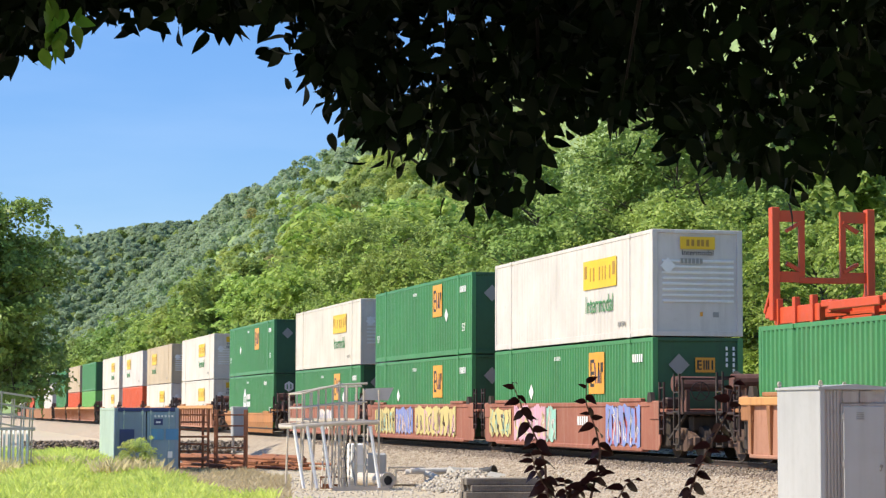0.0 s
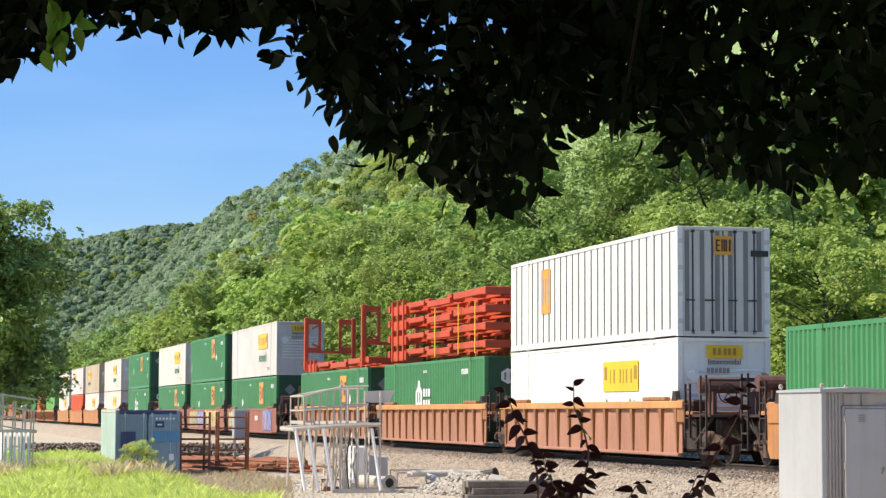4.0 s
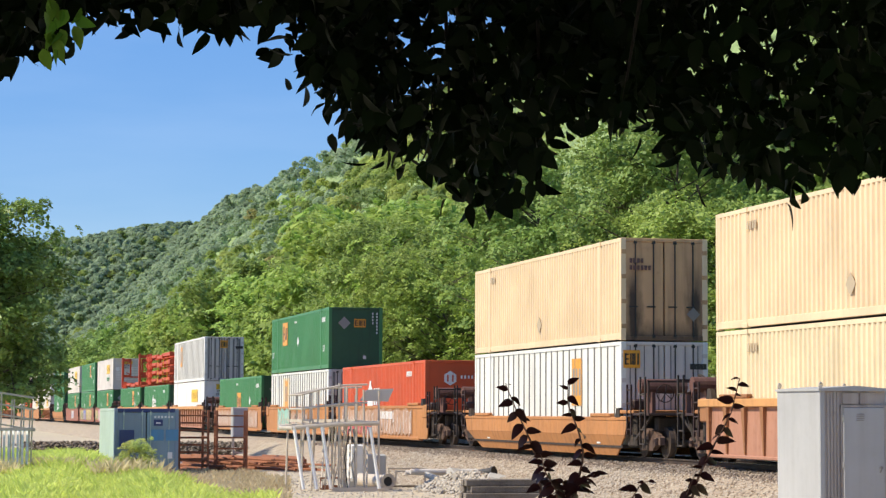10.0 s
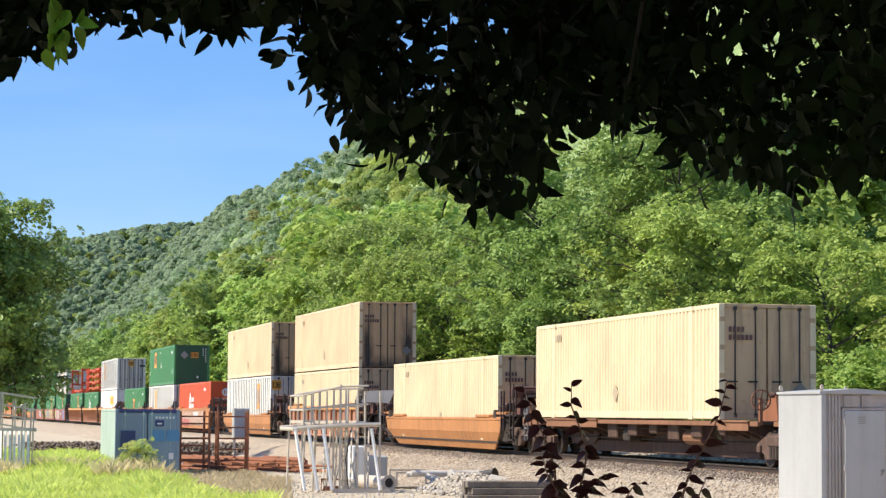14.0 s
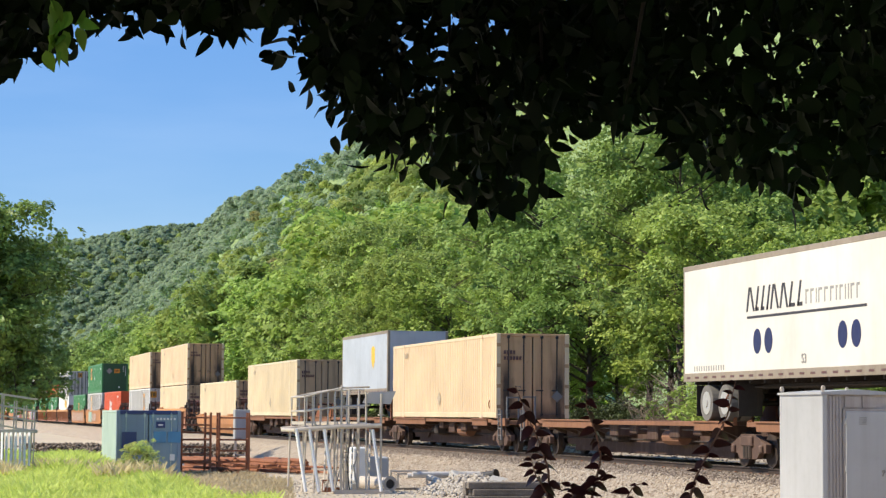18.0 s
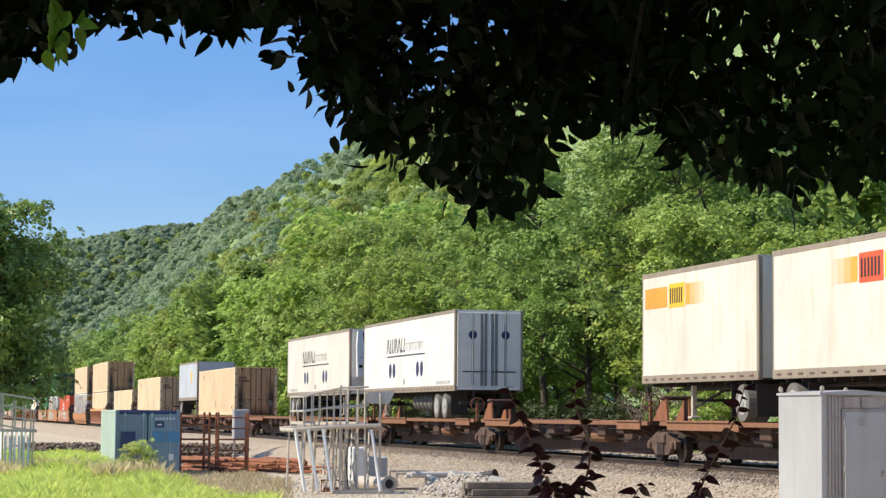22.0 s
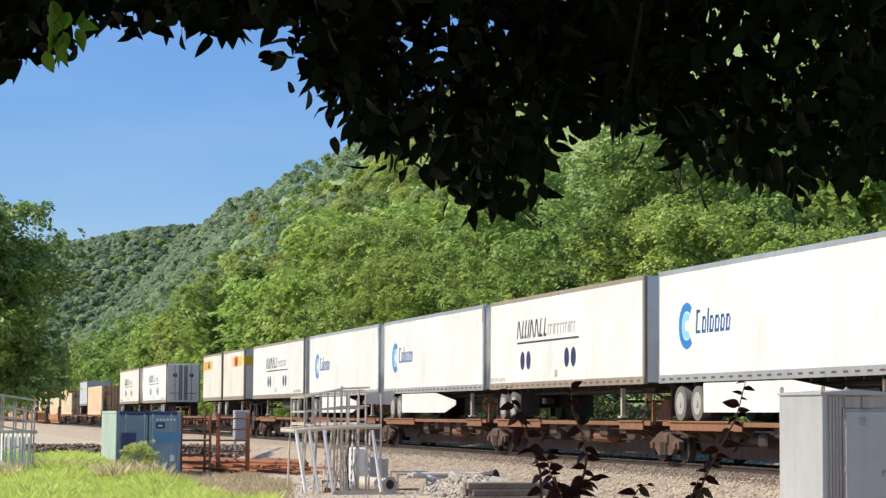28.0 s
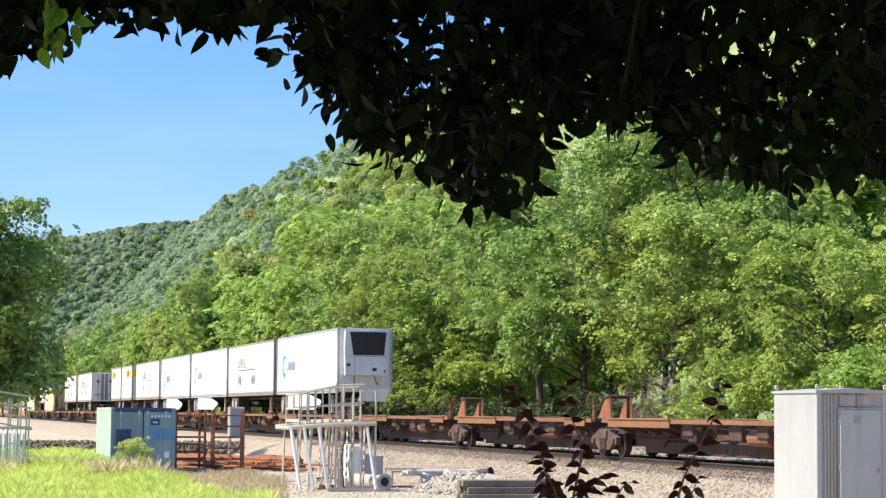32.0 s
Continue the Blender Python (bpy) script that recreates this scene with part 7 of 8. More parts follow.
rusty_rack(11.0, 88.0, 1.15, 7, 1.6, "rusty upright steel rack with many bars")
rusty_rack(12.55, 88.4, 1.2, 5, 0.5, "rusty upright steel frame")
pr = random.Random(12)
for i in range(26):
    x, y = 11.6 + i * 0.2, pr.uniform(91.5, 95.0)
    single("rusty_pipe", Shape().tube((-4.2, 0, 0), (4.2, 0, 0), pr.uniform(0.045, 0.075), 8), RUST, "long rusty steel pipe lying in the yard", "pipe", "rusty pipes on the ground", at=pose(x, y, 0.08 + 0.14 * (i % 4), 0, pr.uniform(-1, 1), pr.uniform(-88, -74)))
k = thing("relay_box", "grey metal relay box on a low stand", "electrical box", at=pose(14.45, 95.0, 0))
part("case", Shape().box(-0.33, -0.25, 1.3, 0.33, 0.25, 2.6, 0.02), CABINET_GREY, k)
part("door", Shape().box(-0.29, -0.275, 1.36, 0.29, -0.25, 2.54, 0.01), CABINET_GREY, k)
for x in (-0.26, 0.26):
    part("leg", Shape().box(x - 0.03, -0.2, 0, x + 0.03, -0.14, 1.3), GALV, k)
    part("leg", Shape().box(x - 0.03, 0.14, 0, x + 0.03, 0.2, 1.3), GALV, k)
part("stand_bar", Shape().box(-0.3, -0.2, 0.62, 0.3, 0.2, 0.68), GALV, k)


def basket_tower():
    """A signal platform taken down and left standing: splayed bright legs, a beam ring and a railed basket."""
    c = thing("signal_platform", "galvanised signal platform with a railed basket, set on the ground", "metal platform", at=pose(11.78, 66.6, 0))
    W, D, zb = 2.64, 2.3, 2.02
    for y, z0 in ((0.0, zb), (D, zb + 0.02)):
        part("ring_beam", Shape().tube((-0.05, y, z0 - 0.1), (1.35, y, z0 + 0.02), 0.075, 10).tube((1.35, y, z0 + 0.02), (W + 0.03, y, z0 + 0.06), 0.075, 10), GALV, c)
    for x, dz in ((0.0, -0.1), (1.35, 0.02), (W, 0.06)):
        part("ring_beam", Shape().tube((x, 0.06, zb + dz), (x, D - 0.06, zb + dz), 0.06, 10), GALV, c)
    for x, lean in ((0.02, 0.3), (0.42, 0.3), (0.88, 0.28), (2.38, 0.28)):
        part("splayed_leg", Shape().tube((x, -0.03, zb - 0.06), (x + lean, -0.1, 0.08), 0.055, 10), BRIGHT_GALV, c, "leg coloured white for the sun on it")
    for i, (x, y, z1, lean) in enumerate(((0.24, D, 2.0, 0.05), (0.5, 0.9, 2.0, 0.1), (0.66, D, 2.0, -0.04), (0.84, 1.1, 2.0, 0.06), (1.12, D, 2.0, 0.12), (1.2, 0.3, 2.05, 0.16), (1.42, 0, 3.3, 0.0), (1.36, 0.12, 2.1, 0.1), (1.55, 0.5, 2.1, -0.05), (1.66, D, 3.1, 0.0), (1.84, 0.9, 3.2, 0.04), (2.0, 0.2, 3.2, 0.0), (2.06, D, 3.2, 0.03), (2.2, 0.1, 3.1, -0.03), (2.4, D, 2.95, 0.0), (2.66, 0.02, 3.06, 0.0))):
        part("post", Shape().tube((x - lean, y, 0.03), (x, y, z1), 0.034, 8), GALV, c)
    for z, h in ((2.5, 0.0), (2.94, 0.12)):
        part("rail", Shape().tube((0.28, 0, z), (0.75, 0, z + h * 0.5 + 0.07), 0.03, 8).tube((0.75, 0, z + h * 0.5 + 0.07), (1.42, 0, z + h + 0.16), 0.03, 8).tube((1.42, 0, z + h + 0.16), (2.3, 0.05, z + h + 0.2), 0.03, 8), GALV, c)
        part("rail", Shape().tube((0.28, D, z), (1.4, D, z + h + 0.1), 0.03, 8).tube((1.4, D, z + h + 0.1), (2.6, D, z + h + 0.14), 0.03, 8), GALV, c)
        part("rail", Shape().tube((0.28, 0, z), (0.28, D, z), 0.03, 8), GALV, c)
    for i, x in enumerate((0.28, 0.52, 0.76, 1.0, 1.22)):
        part("baluster", Shape().tube((x, 0, zb - 0.08), (x, 0, 2.94 + 0.2 * (x - 0.28)), 0.024, 6), GALV, c)
        part("baluster", Shape().tube((x, D, zb), (x, D, 2.94 + 0.18 * (x - 0.28)), 0.024, 6), GALV, c)
    for x in (0.3, 0.62, 1.0, 1.3, 1.62, 1.95):
        part("deck_bar", Shape().bar((x, 0.05, zb + 0.12), (x, D - 0.05, zb + 0.12), 0.05, 0.1), GALV, c)
    for i in range(6):
        part("rung", Shape().tube((1.5, 0.5, 0.35 + i * 0.3), (1.86, 0.9, 0.35 + i * 0.3), 0.016, 6), GALV, c)
    part("coil_cable", Shape().tube((2.0, 0.2, 0.1), (1.86, 0.25, 0.8), 0.03, 6).tube((1.86, 0.25, 0.8), (2.0, 0.25, 1.3), 0.03, 6).tube((2.0, 0.25, 1.3), (1.9, 0.2, 1.9), 0.03, 6).tube((1.3, 0.2, 0.2), (1.5, 0.2, 1.1), 0.02, 6).tube((1.5, 0.2, 1.1), (1.42, 0.2, 1.8), 0.02, 6), DECAL_GREY, c)
    part("mesh_crate", Shape().bar((0.9, 0.3, 0.12), (1.45, 0.3, 0.12), 0.06, 0.14).bar((0.9, 0.3, 0.4), (1.45, 0.3, 0.4), 0.04, 0.05).bar((0.92, 0.3, 0.1), (0.92, 0.3, 0.4), 0.04, 0.04).bar((1.2, 0.3, 0.1), (1.2, 0.3, 0.4), 0.04, 0.04), RUST, c, "rusty crate frame between the legs")
    part("tilted_plate", Shape().plate([(2.1, 2.76), (2.3, 3.1), (3.16, 3.14), (2.98, 2.74)], "y", 0.18, 0.22), OLD_WHITE, c, "pale tilted sheet-metal plate")
    part("foot_frame", Shape().bar((1.2, -0.05, 0.06), (2.95, -0.05, 0.06), 0.1, 0.12).bar((1.3, 0.9, 0.06), (2.95, 0.9, 0.06), 0.1, 0.12).bar((1.3, -0.05, 0.06), (1.3, 0.9, 0.06), 0.1, 0.12), GALV, c)
    for x in (0.9, 1.75, 2.3):
        part("brace", Shape().tube((x, 0.05, 0.1), (x + 0.5, D, 1.95), 0.028, 6), GALV, c)
    part("cable", Shape().tube((1.75, 0.3, 0.1), (1.68, 0.4, 1.0), 0.02, 6).tube((1.68, 0.4, 1.0), (1.82, 0.4, 1.9), 0.02, 6), BLACK, c)
    return c


basket_tower()
c = thing("steel_basket", "pale galvanised basket platform standing in tall grass", "metal platform", at=pose(3.2, 81.0, 0))
for y in (0, 1.6):
    for x in (0.0, 0.5, 0.95, 1.3, 1.6):
        part("post", Shape().tube((x, y, 0), (x + 0.05, y, 3.3 - 0.5 * x), 0.03, 6), GALV, c)
    for z in (1.9, 2.25, 2.6, 3.0):
        part("rail", Shape().bar((-0.4, y, z + 0.2), (1.75, y, z - 0.3 + 0.06 * z), 0.05, 0.05), GALV, c)
for i in range(7):
    part("slat", Shape().box(-0.055, -0.012, 0.5, 0.055, 0.012, 1.7), BRIGHT_GALV, c, "slat coloured white for the sun on it").matrix_basis = pose(0.5 + i * 0.16, -0.1, 0, 0, 0, -58)
part("ring_beam", Shape().box(-0.3, -0.05, 1.68, 1.75, 0.05, 1.8, 0.01).box(-0.3, 1.55, 1.68, 1.75, 1.65, 1.8, 0.01), GALV, c)
part("side_plate", Shape().box(0.3, 0.02, 0.5, 0.58, 0.06, 1.7), TAN, c)

u = thing("transformer_unit", "white and grey equipment housing behind the platform", "equipment housing", at=pose(14.75, 71.0, 0))
part("white_case", Shape().box(-0.35, -0.35, 0.25, 0.15, 0.35, 1.36, 0.04), DECAL_WHITE, u)
part("grey_case", Shape().box(0.17, -0.3, 0.2, 0.85, 0.3, 1.05, 0.05), CABINET_GREY, u)
part("base", Shape().box(-0.45, -0.4, 0, 0.95, 0.4, 0.2, 0.02), CONCRETE, u)
f = thing("flanged_pipe", "grey pipe with a wide round flange lying on the ground", "pipe", at=pose(15.1, 68.2, 0.25, 0, 0, 12))
part("barrel", Shape().tube((0, 0.1, 0), (0, 2.2, 0), 0.2, 18), GALV, f)
ring = Shape()
for i in range(18):
    a, b = 2 * math.pi * i / 18, 2 * math.pi * (i + 1) / 18
    ring.add([(r * math.cos(q), y, r * math.sin(q)) for q in (a, b) for r in (0.15, 0.25) for y in (0, 0.12)], [(0, 4, 6, 2), (1, 3, 7, 5), (0, 1, 5, 4), (2, 6, 7, 3)])
part("flange", ring, GALV, f)
# black disc put in for the shade inside the pipe
part("dark_bore", Shape().tube((0, 0.06, 0), (0, 0.11, 0), 0.148, 18), BLACK, f)
for i, (x, y, w, h) in enumerate(((15.6, 70.4, 1.2, 0.62), (16.1, 71.6, 1.0, 0.5))):
    g = thing("angle_frame", "low frame of grey angle steel", "metal frame", "angle-steel frames", at=pose(x, y, 0))
    for a in (0, w):
        part("post", Shape().box(a - 0.025, -0.025, 0, a + 0.025, 0.025, h), GALV, g)
    part("rail", Shape().box(-0.02, -0.03, h - 0.05, w + 0.02, 0.03, h), GALV, g)
single("plank", Shape().box(-1.3, -0.12, 0, 1.3, 0.12, 0.07, 0.01), TIMBER, "grey weathered plank on the ground", "plank", at=pose(16.2, 69.6, 0.02, 0, 0, 6))


def signal_cabinet():
    """A walk-in equipment case: bright side, grooved front with a door, flat roof with lifting eyes."""
    W, L, H = 1.3, 1.86, 2.56
    c = thing("signal_cabinet", "light grey metal signal cabinet with a closed door", "cabinet", at=pose(15.2, 34.95, 0.3))
    part("side_wall", Shape().box(0, 0.04, 0, 0.03, L - 0.04, H - 0.06), CABINET_GREY, c)
    part("side_wall", Shape().box(W - 0.03, 0.04, 0, W, L - 0.04, H - 0.06), CABINET_GREY, c)
    part("back_wall", Shape().box(0.03, L - 0.03, 0, W - 0.03, L, H - 0.06), CABINET_GREY, c)
    part("front_wall", Shape().box(0.05, 0.03, 0, W - 0.05, 0.05, H - 0.06), CABINET_DARK, c, "rain-stained grey front")
    for x in (0.0, W - 0.09):
        for y in (0.0, L - 0.09):
            part("corner_post", Shape().box(x - 0.004, y - 0.004, 0, x + 0.094, y + 0.094, H - 0.04, 0.012), CABINET_GREY, c)
    for x in (0.14, 0.2, 0.26, 0.32):
        part("front_groove", Shape().box(x, 0.012, 0, x + 0.035, 0.03, H - 0.08), CABINET_DARK, c)
    part("roof", Shape().plate([(-0.03, H - 0.06), (W + 0.03, H - 0.06), (W + 0.03, H - 0.02), (W / 2, H + 0.03), (-0.03, H - 0.02)], "y", -0.03, L + 0.03), CABINET_GREY, c)
    for x, y in ((0.03, 0.03), (W - 0.03, 0.03), (0.03, L - 0.03), (W - 0.03, L - 0.03)):
        e = hoop((0, 0, 0), 0.045, 0.018, 12)
        part("lifting_eye", e, GALV, c).matrix_basis = pose(x, y, H + 0.04, 0, 0, 30)
    d = part("door", Shape().box(0.42, -0.022, 0.12, W - 0.13, 0.01, H - 0.34, 0.01), CABINET_GREY, c, "pale grey door")
    part("door_frame", Shape().box(0.38, -0.008, 0.08, 0.415, 0.028, H - 0.3).box(W - 0.125, -0.008, 0.08, W - 0.09, 0.028, H - 0.3).box(0.38, -0.012, H - 0.335, W - 0.09, 0.028, H - 0.3), CABINET_DARK, c)
    for i in range(4):
        part("vent_slot", Shape().box(0.66, -0.03, H - 0.46 - i * 0.035, 0.8, -0.022, H - 0.445 - i * 0.035), DECAL_GREY, d)
    for z in (0.5, 1.25, 2.05):
        part("hinge", Shape().tube((0.415, -0.02, z - 0.05), (0.415, -0.02, z + 0.05), 0.016, 8), SILVER, d)
    part("door_handle", Shape().tube((W - 0.2, -0.05, 1.2), (W - 0.2, -0.022, 1.2), 0.03, 10).bar((W - 0.2, -0.05, 1.2), (W - 0.23, -0.05, 1.12), 0.02, 0.025), POST_GREY, d, "dark lever handle")
    part("upper_panel", Shape().box(0.42, 0.0, H - 0.28, 0.7, 0.028, H - 0.09).box(0.74, 0.0, H - 0.28, 0.95, 0.028, H - 0.09), CABINET_DARK, c)
    part("plinth", Shape().box(-0.06, -0.06, -0.32, W + 0.06, L + 0.06, 0.0, 0.02), CONCRETE, c)
    return c


signal_cabinet()


# ---- grass and weeds ----
def blades(name, label, category, spots, height, width, material, seed):
    """Upright tapering blades that lean and bend."""
    rng = np.random.default_rng(seed)
    n = len(spots)
    p = np.asarray(spots)
    h = height * rng.uniform(0.5, 1.3, n) * (spots[:, 3] if spots.shape[1] > 3 else 1)
    p = p[:, :3]
    a = rng.uniform(0, 2 * np.pi, n)
    side = np.stack([np.cos(a), np.sin(a), np.zeros(n)], 1) * width
    lean = rng.normal(size=(n, 3)) * h[:, None] * 0.28
    lean[:, 2] = 0
    up = np.array([0, 0, 1.0])
    v = np.stack([p - side, p + side, p + side * 0.8 + lean * 0.4 + up * h[:, None] * 0.6, p + lean * 1.3 + up * h[:, None]], 1)
    return tagged(new(name, cloud_mesh(name, v.reshape(-1, 3), np.arange(4 * n).reshape(-1, 4), [material])), label, category, kind="stuff")


def patch(rng, n, x0, x1, y0, y1, keep):
    x, y = rng.uniform(x0, x1, n), rng.uniform(y0, y1, n)
    k = keep(x, y)
    return x[k], y[k]


rng = np.random.default_rng(31)
x, y = patch(rng, 150000, -3, 11.5, 50, 100, lambda x, y: (x < 8.9 - (y - 64) * 0.03 + 1.3 * np.sin(y * 0.9) * 0.5) & ~((x > 7.9) & (y > 84.6)))
tall = 0.85 + 0.4 * np.sin(x * 1.7 + y * 0.6) * np.sin(y * 0.8) + 0.9 * np.clip((y - 77) / 7, 0, 1) * (x < 10)
blades("yard_grass", "bright green uncut grass in the yard", "grass", np.stack([x, y, 0 * x, np.clip(tall, 0.35, 2.0)], 1), 0.36, 0.01, GRASS, 2)
x, y = patch(rng, 16000, 7.5, 13.5, 58, 88, lambda x, y: (x > 8.0) & (x < 0.176 * y) & (np.sin(x * 2.1) * np.sin(y * 0.7) > -0.35) & ~((x > 7.9) & (x < 10.9) & (y > 84.5)))
blades("dry_grass", "tan dry grass and stalks over bare soil", "grass", np.stack([x, y, 0 * x], 1), 0.2, 0.008, DRY_GRASS, 4)
x, y = patch(rng, 5500, -2, 9, 88, 104, lambda x, y: (y - 88) > 2 + (x * 0.2))
blades("dry_grass", "tall dry weeds along the embankment", "grass", np.stack([x, y, 0 * x], 1), 0.46, 0.02, DRY_GRASS, 14)
x, y = patch(rng, 5200, 2.0, 9.4, 78, 84.4, lambda x, y: np.sin(x * 1.3 + 0.7) * np.sin(y * 0.9 + x * 0.5) > 0.05)
blades("dry_grass", "grey-tan seeding grass among the green blades", "grass", np.stack([x, y, 0 * x], 1), 0.62, 0.011, DRY_GRASS, 15)
weed = tree_kind(41, 1.35, 0.36, 0.0, 3200, 0.05, LEAF_WEED, 30, 0.4, 0.01)
for x, y, s in ((8.5, 83.6, 0.75), (8.95, 83.9, 1.0), (9.3, 83.6, 1.05), (9.15, 83.2, 0.7), (8.15, 83.2, 0.6), (7.7, 82.6, 0.5), (6.5, 84.0, 0.6), (5.7, 83.4, 0.5), (5.0, 84.6, 0.6)):
    plant(weed, x, y, s * 300, s, "tall yellow-green weed in front of the store", "weeds in the yard", 0.0, "weed")


def soil_bank():
    """A low uneven ridge of earth, its shade put into a dark colour."""
    rng = np.random.default_rng(23)
    nx, ny = 60, 9
    v = []
    for i in range(nx):
        for j in range(ny):
            k = j / (ny - 1)
            h = 0.85 * math.sin(math.pi * k) ** 0.7 * (0.72 + 0.12 * math.sin(i * 0.45) + 0.3 * rng.uniform())
            v.append((7.2 + i * 0.17 + rng.normal() * 0.03, 116 + k * 2.2 + 0.3 * math.sin(i * 0.3), h - 0.05))
    f = [(i * ny + j, (i + 1) * ny + j, (i + 1) * ny + j + 1, i * ny + j + 1) for i in range(nx - 1) for j in range(ny - 1)]
    tagged(new("soil_bank", cloud_mesh("soil_bank", v, f, [SHADE_SOIL])), "low ridge of bare earth coloured dark for its shade", "soil bank")


rngb = np.random.default_rng(61)
n = 2400
bx, bk = rngb.uniform(6.5, 18.0, n), rngb.uniform(0, 1, n)
# dark stones that paint the shadowed side of the bank
stones("bank_rocks", "broken rocks along the foot of the bank, coloured dark for shade", "rubble", np.stack([bx, 115.2 + 2.4 * bk, 0.75 * np.sin(np.pi * bk) ** 0.7 + rngb.uniform(-0.08, 0.08, n)], 1), 0.115, STONE_DARK, 62)
n = 700
stones("bank_rocks", "pale rocks scattered on the sandy slope", "rubble", np.stack([rngb.uniform(8.0, 17.5, n), rngb.uniform(119, 160, n), rngb.uniform(0.0, 0.08, n)], 1), 0.2, ROCK, 63)
# Bank soil, darkened to stand for the shade on the ridge
SHADE_SOIL = earth("shade_dark_bank_soil", [(0.3, (0.07, 0.055, 0.045)), (0.7, (0.26, 0.21, 0.17))], 1.5, 0.8, 9.0)
soil_bank()


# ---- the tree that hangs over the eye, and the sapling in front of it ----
VIEW_POSE = aim(13.85, 4.2, 0.2)


def in_view(right, up, ahead):
    """A place in the camera's view, by its distance ahead and its offset to the right and upwards."""
    return VIEW_POSE @ Vector((right * ahead, up * ahead, -ahead))


def leaf_shape(n=6, droop=0.18, width=0.3):
    """A pointed leaf one unit long, from its stalk along +y, folded along the midrib and drooping."""
    v, f = [], []
    for i in range(n + 1):
        t = i / n
        w = width * math.sin(math.pi * t ** 0.75) ** 0.8 * (1.05 - 0.3 * t) if 0 < i < n else 0.01
        z = -droop * t * t
        v += [(-w, t, z + w * 0.25), (0, t, z), (w, t, z + w * 0.25)]
    for i in range(n):
        a = 3 * i
        f += [(a, a + 1, a + 4, a + 3), (a + 1, a + 2, a + 5, a + 4)]
    return np.array(v), np.array(f)


def leaf_cloud(rng, points, size, ways):
    """Many leaves of the shape above; each hangs from its point along its way."""
    lv, lf = leaf_shape()
    n = len(points)
    d = ways / np.linalg.norm(ways, axis=1)[:, None]
    s = np.cross(d, rng.normal(size=(n, 3)))
    s /= np.linalg.norm(s, axis=1)[:, None]
    u = np.cross(s, d)
    k = (size * rng.uniform(0.65, 1.25, n))[:, None, None]
    v = points[:, None] + k * (lv[None, :, 0:1] * s[:, None] + lv[None, :, 1:2] * d[:, None] + lv[None, :, 2:3] * u[:, None])
    f = (lf[None] + len(lv) * np.arange(n)[:, None, None]).reshape(-1, 4)
    return v.reshape(-1, 3), f, (s, d, u, k[:, 0, 0])


# Twig bark near black: the crown's shade is put into its colour
DARK_TWIG = earth("shade_dark_twig_bark", [(0.3, (0.012, 0.01, 0.008)), (0.7, (0.03, 0.024, 0.018))], 8.0, 0.3, 40.0)


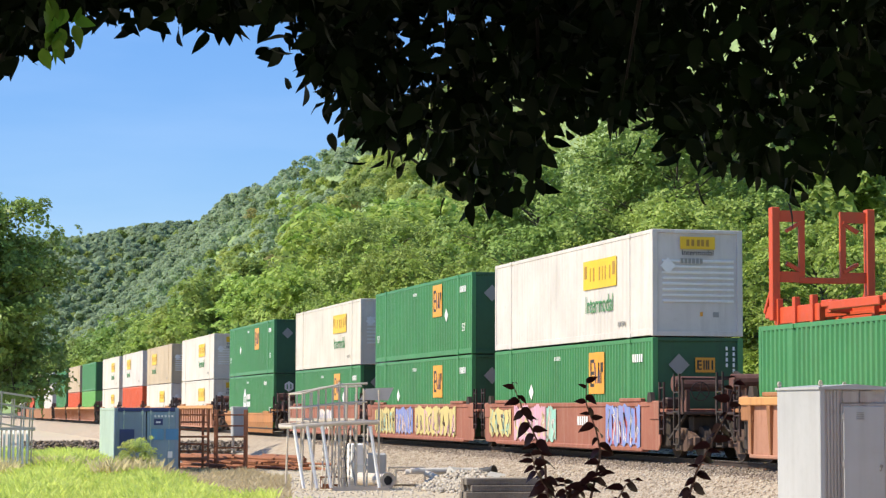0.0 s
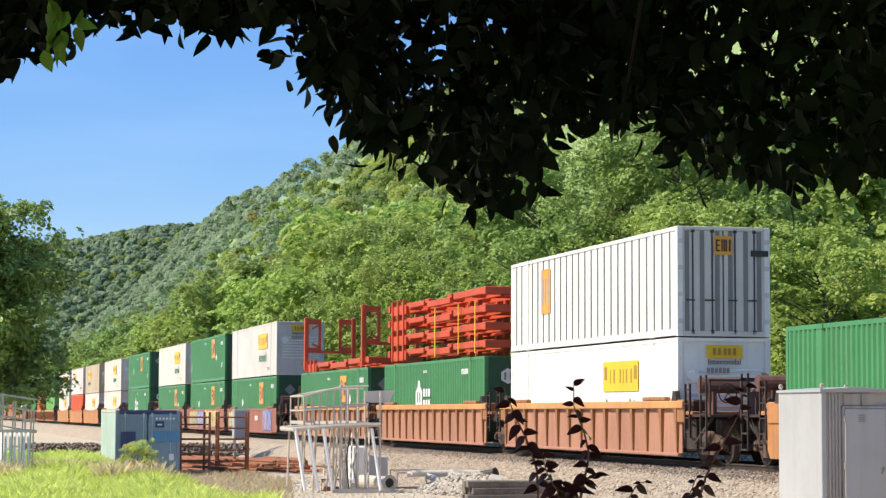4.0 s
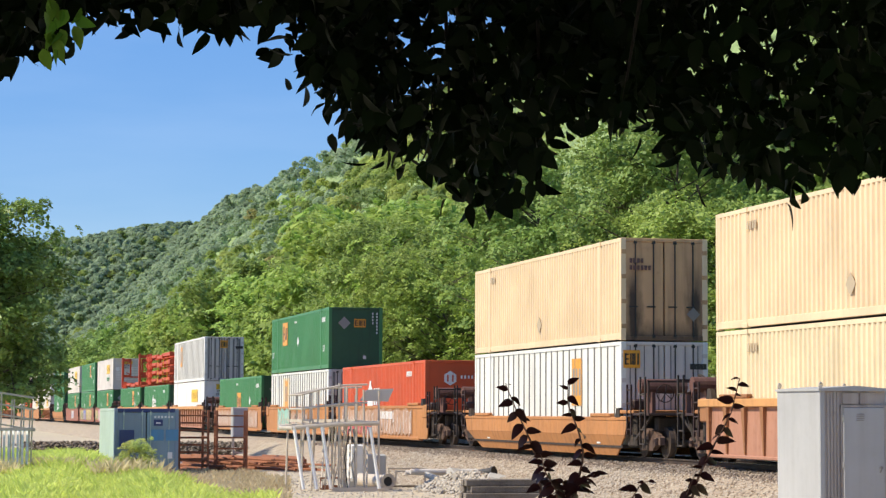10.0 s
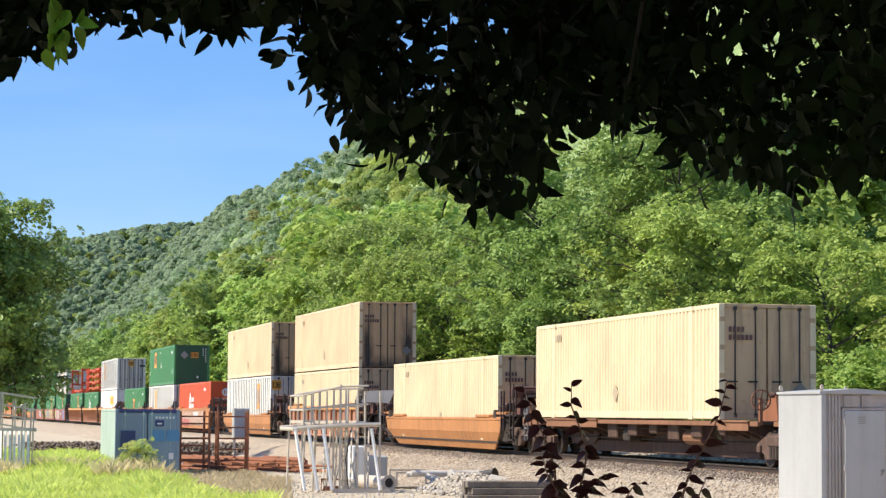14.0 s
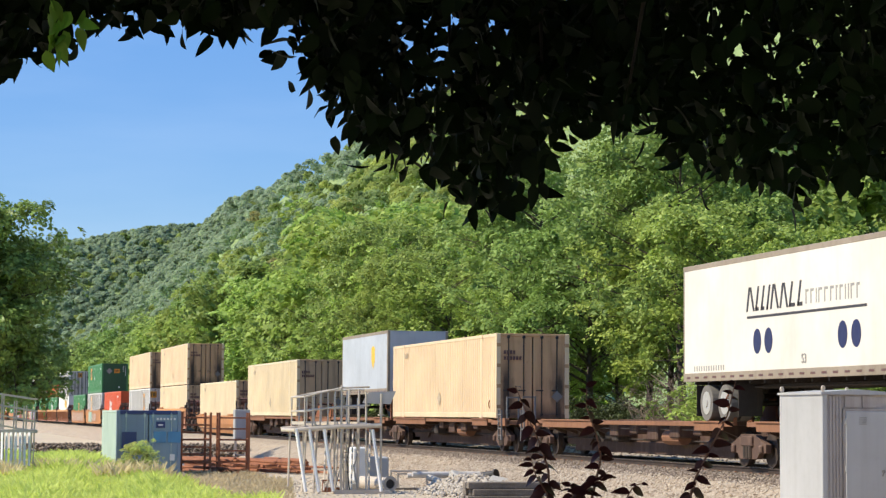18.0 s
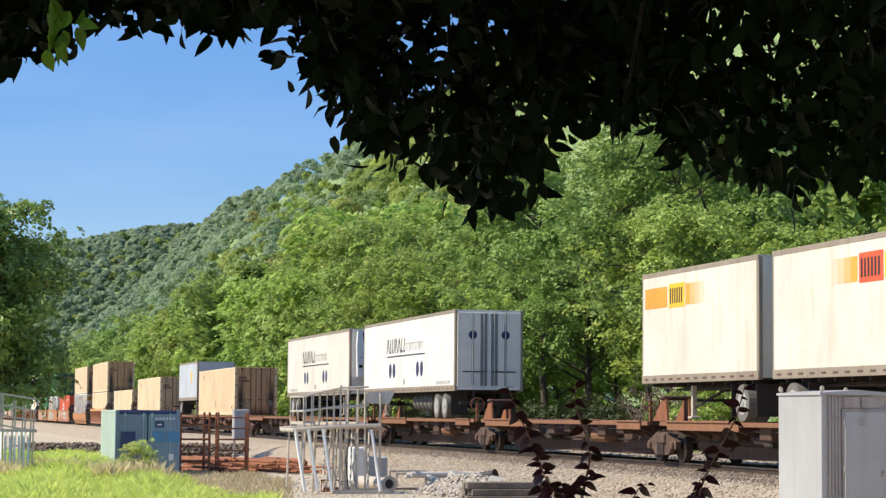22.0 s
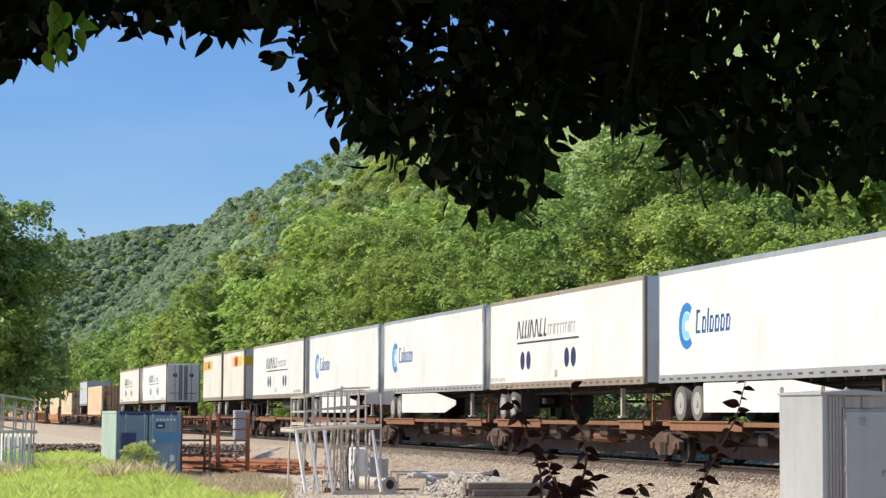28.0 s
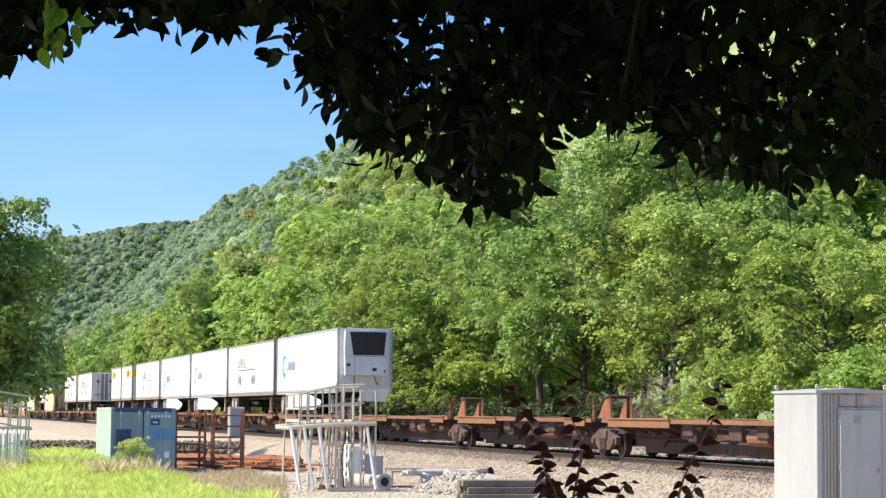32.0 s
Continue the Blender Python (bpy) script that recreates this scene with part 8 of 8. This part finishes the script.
def overhanging_tree():
    rng = np.random.default_rng(19)
    t = thing("overhanging_tree", "dark shaded broadleaf tree hanging over the viewpoint", "tree", at=pose(-3.2, 1.2, 0))
    inv = t.matrix_basis.inverted()
    s = Shape()
    s.tube((0, 0, -0.2), (0.1, 0.1, 2.5), 0.34, 12, 0.27, False).tube((0.1, 0.1, 2.5), (0.3, 0.5, 6.0), 0.27, 12, 0.18, False).tube((0.3, 0.5, 6), (0.4, 0.8, 9.5), 0.18, 10, 0.06, False)
    part("trunk", s, BARK, t, "", True)
    # lower edge of the leaves as the camera sees it: offset to the right, height of the tips
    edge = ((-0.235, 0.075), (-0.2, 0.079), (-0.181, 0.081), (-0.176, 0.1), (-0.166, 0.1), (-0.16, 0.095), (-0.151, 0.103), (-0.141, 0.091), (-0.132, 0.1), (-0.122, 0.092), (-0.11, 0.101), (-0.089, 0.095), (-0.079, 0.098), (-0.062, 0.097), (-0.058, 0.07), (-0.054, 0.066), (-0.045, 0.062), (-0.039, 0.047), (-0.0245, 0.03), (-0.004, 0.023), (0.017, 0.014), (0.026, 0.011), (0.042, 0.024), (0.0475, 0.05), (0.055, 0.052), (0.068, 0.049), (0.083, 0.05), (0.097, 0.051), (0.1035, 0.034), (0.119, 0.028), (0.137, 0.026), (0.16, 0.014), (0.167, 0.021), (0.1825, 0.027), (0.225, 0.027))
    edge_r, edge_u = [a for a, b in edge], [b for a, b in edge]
    pts, ways, ends = [], [], []
    boughs = 0
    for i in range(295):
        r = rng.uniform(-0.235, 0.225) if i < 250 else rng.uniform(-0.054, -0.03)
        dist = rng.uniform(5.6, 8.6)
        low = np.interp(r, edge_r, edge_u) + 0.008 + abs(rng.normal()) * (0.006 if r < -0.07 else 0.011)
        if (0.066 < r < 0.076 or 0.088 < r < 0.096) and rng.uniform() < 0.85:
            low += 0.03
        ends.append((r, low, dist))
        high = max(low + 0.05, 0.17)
        a, b = in_view(r + rng.normal() * 0.02, high, dist + rng.normal() * 0.3), in_view(r, low, dist)
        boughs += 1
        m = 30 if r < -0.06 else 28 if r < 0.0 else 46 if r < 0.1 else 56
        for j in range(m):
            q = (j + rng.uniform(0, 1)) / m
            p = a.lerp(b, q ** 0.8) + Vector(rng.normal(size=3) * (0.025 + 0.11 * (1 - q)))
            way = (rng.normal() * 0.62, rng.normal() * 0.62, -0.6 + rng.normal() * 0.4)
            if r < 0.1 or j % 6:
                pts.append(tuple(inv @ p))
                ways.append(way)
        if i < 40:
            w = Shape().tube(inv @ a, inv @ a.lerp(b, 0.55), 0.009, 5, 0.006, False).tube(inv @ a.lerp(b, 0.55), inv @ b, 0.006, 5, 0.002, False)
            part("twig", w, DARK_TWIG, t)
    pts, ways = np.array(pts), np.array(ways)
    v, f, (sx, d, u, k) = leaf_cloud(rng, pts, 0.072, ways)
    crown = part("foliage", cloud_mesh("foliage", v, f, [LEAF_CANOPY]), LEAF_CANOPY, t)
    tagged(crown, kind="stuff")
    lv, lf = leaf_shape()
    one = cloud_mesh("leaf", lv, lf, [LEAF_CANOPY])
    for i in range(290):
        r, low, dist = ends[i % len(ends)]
        p = inv @ in_view(r + rng.normal() * 0.003, low + rng.uniform(-0.001, 0.014) + (0.008 if r < -0.06 else 0.0), dist + rng.normal() * 0.05)
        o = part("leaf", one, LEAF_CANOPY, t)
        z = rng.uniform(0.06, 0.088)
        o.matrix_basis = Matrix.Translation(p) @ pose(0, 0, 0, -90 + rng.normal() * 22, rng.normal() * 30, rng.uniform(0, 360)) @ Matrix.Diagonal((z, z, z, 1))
    # a spray on the outer side, its sunlight put into a brighter leaf colour
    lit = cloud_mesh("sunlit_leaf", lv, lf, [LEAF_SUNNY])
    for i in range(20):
        p = inv @ in_view(-0.1735 + rng.normal() * 0.0055, 0.1015 + rng.normal() * 0.0055, 5.3)
        o = part("leaf", lit, LEAF_SUNNY, t, "leaf coloured bright for sunlight")
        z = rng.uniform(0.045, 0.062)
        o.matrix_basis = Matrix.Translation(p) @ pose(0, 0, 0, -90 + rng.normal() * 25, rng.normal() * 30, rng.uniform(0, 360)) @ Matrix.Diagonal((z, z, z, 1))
    # unseen rest of the crown above and beside the eye, added as shade
    n = 42000
    c = rng.normal(size=(n, 3))
    c /= np.linalg.norm(c, axis=1)[:, None]
    c = c * rng.uniform(0, 1, (n, 1)) ** 0.45 * (8.0, 7.5, 4.6) + (0.5, 4.5, 7.4)
    rel = np.array(VIEW_POSE.inverted().to_3x3()) @ (c - np.array(EYE)).T
    up, ahead, right = rel[1], -rel[2], rel[0]
    keep = (c[:, 2] > 3.6) & ((ahead < 0.3) | (up > 0.125 * ahead + 0.25) | (np.abs(right) > 0.23 * ahead + 0.4))
    c = c[keep] - np.array(t.matrix_basis.translation)
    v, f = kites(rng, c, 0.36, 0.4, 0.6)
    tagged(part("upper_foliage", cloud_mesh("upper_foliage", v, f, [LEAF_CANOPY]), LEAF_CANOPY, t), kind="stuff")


overhanging_tree()


def stem(label, way, dist, n, seed, size=0.05, first=0.12):
    """A slender shoot through places given in the camera's view, with drooping dark leaves, rooted in the ground."""
    rng = np.random.default_rng(seed)
    line = [in_view(r, u, dist) for r, u in way]
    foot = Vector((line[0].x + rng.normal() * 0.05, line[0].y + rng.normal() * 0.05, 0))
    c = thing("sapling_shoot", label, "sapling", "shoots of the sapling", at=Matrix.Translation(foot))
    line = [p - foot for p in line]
    long = [0.0]
    for a, b in zip(line, line[1:]):
        long.append(long[-1] + (b - a).length)

    def curve(t):
        k = t * long[-1]
        i = max(0, min(len(line) - 2, sum(1 for q in long[1:] if q <= k)))
        return line[i].lerp(line[i + 1], (k - long[i]) / (long[i + 1] - long[i]))

    s = Shape().tube((0, 0, -0.03), line[0] * 0.5 + Vector((0.02, 0, 0)), 0.009, 6, 0.007, False).tube(line[0] * 0.5 + Vector((0.02, 0, 0)), line[0], 0.007, 6, 0.005, False)
    for i in range(12):
        s.tube(curve(i / 12), curve((i + 1) / 12), 0.0042 - 0.00025 * i, 6, 0.004 - 0.00025 * i, False)
    part("stalk", s, BARK_RED, c)
    if "sapling_leaf" not in KEEP:
        lv, lf = leaf_shape(7, 0.32, 0.3)
        KEEP["sapling_leaf"] = cloud_mesh("leaf", lv, lf, [LEAF_RED], None, True)
    across, back, up = (VIEW_POSE.to_3x3() @ Vector(k) for k in ((1, 0, 0), (0, 0, 1), (0, 1, 0)))
    for i in range(n):
        t = first + (1 - first) * (i + rng.uniform(-0.2, 0.2)) / (n - 1)
        p = curve(min(max(t, 0), 1.0))
        side = 1 if i % 2 else -1
        d = (across * side * rng.uniform(0.5, 1.0) + back * rng.normal() * 0.5 + up * (rng.uniform(-0.75, 0.25) if t < 0.9 else rng.uniform(-0.1, 0.7))).normalized()
        face = (up * 0.8 + back * rng.uniform(0.2, 1.3) + across * rng.normal() * 0.4)
        x = d.cross(face).normalized()
        z = size * rng.uniform(0.55, 1.1) * (1 if t < 0.85 else 0.75)
        o = part("leaf", KEEP["sapling_leaf"], LEAF_RED, c)
        o.matrix_basis = Matrix.Translation(p) @ Matrix((x, d, x.cross(d))).transposed().to_4x4() @ Matrix.Diagonal((z, z, z, 1))
    return c


BARK_RED = earth("young_red_bark", [(0.3, (0.1, 0.04, 0.03)), (0.7, (0.3, 0.17, 0.12))], 20.0, 0.3, 60.0)
# places along each shoot are set to fit the camera's view
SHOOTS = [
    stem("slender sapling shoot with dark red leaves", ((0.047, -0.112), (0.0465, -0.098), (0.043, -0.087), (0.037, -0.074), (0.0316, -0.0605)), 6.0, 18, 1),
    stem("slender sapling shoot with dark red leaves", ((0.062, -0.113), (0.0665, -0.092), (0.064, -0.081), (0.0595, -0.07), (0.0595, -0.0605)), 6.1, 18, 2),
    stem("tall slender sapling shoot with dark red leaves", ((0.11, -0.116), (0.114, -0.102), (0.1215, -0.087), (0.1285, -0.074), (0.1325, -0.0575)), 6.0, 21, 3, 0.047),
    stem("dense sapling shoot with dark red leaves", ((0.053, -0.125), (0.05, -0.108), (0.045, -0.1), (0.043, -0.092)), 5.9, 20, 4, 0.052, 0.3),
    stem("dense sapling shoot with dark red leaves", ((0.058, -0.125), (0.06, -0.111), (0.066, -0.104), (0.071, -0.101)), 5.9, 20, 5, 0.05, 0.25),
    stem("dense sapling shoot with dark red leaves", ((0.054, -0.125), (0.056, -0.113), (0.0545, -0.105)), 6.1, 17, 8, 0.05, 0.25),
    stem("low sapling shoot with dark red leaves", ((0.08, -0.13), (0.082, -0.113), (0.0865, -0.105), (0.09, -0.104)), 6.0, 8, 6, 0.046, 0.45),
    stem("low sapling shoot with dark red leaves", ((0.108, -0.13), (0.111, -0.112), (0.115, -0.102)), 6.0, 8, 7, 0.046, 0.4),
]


motions()
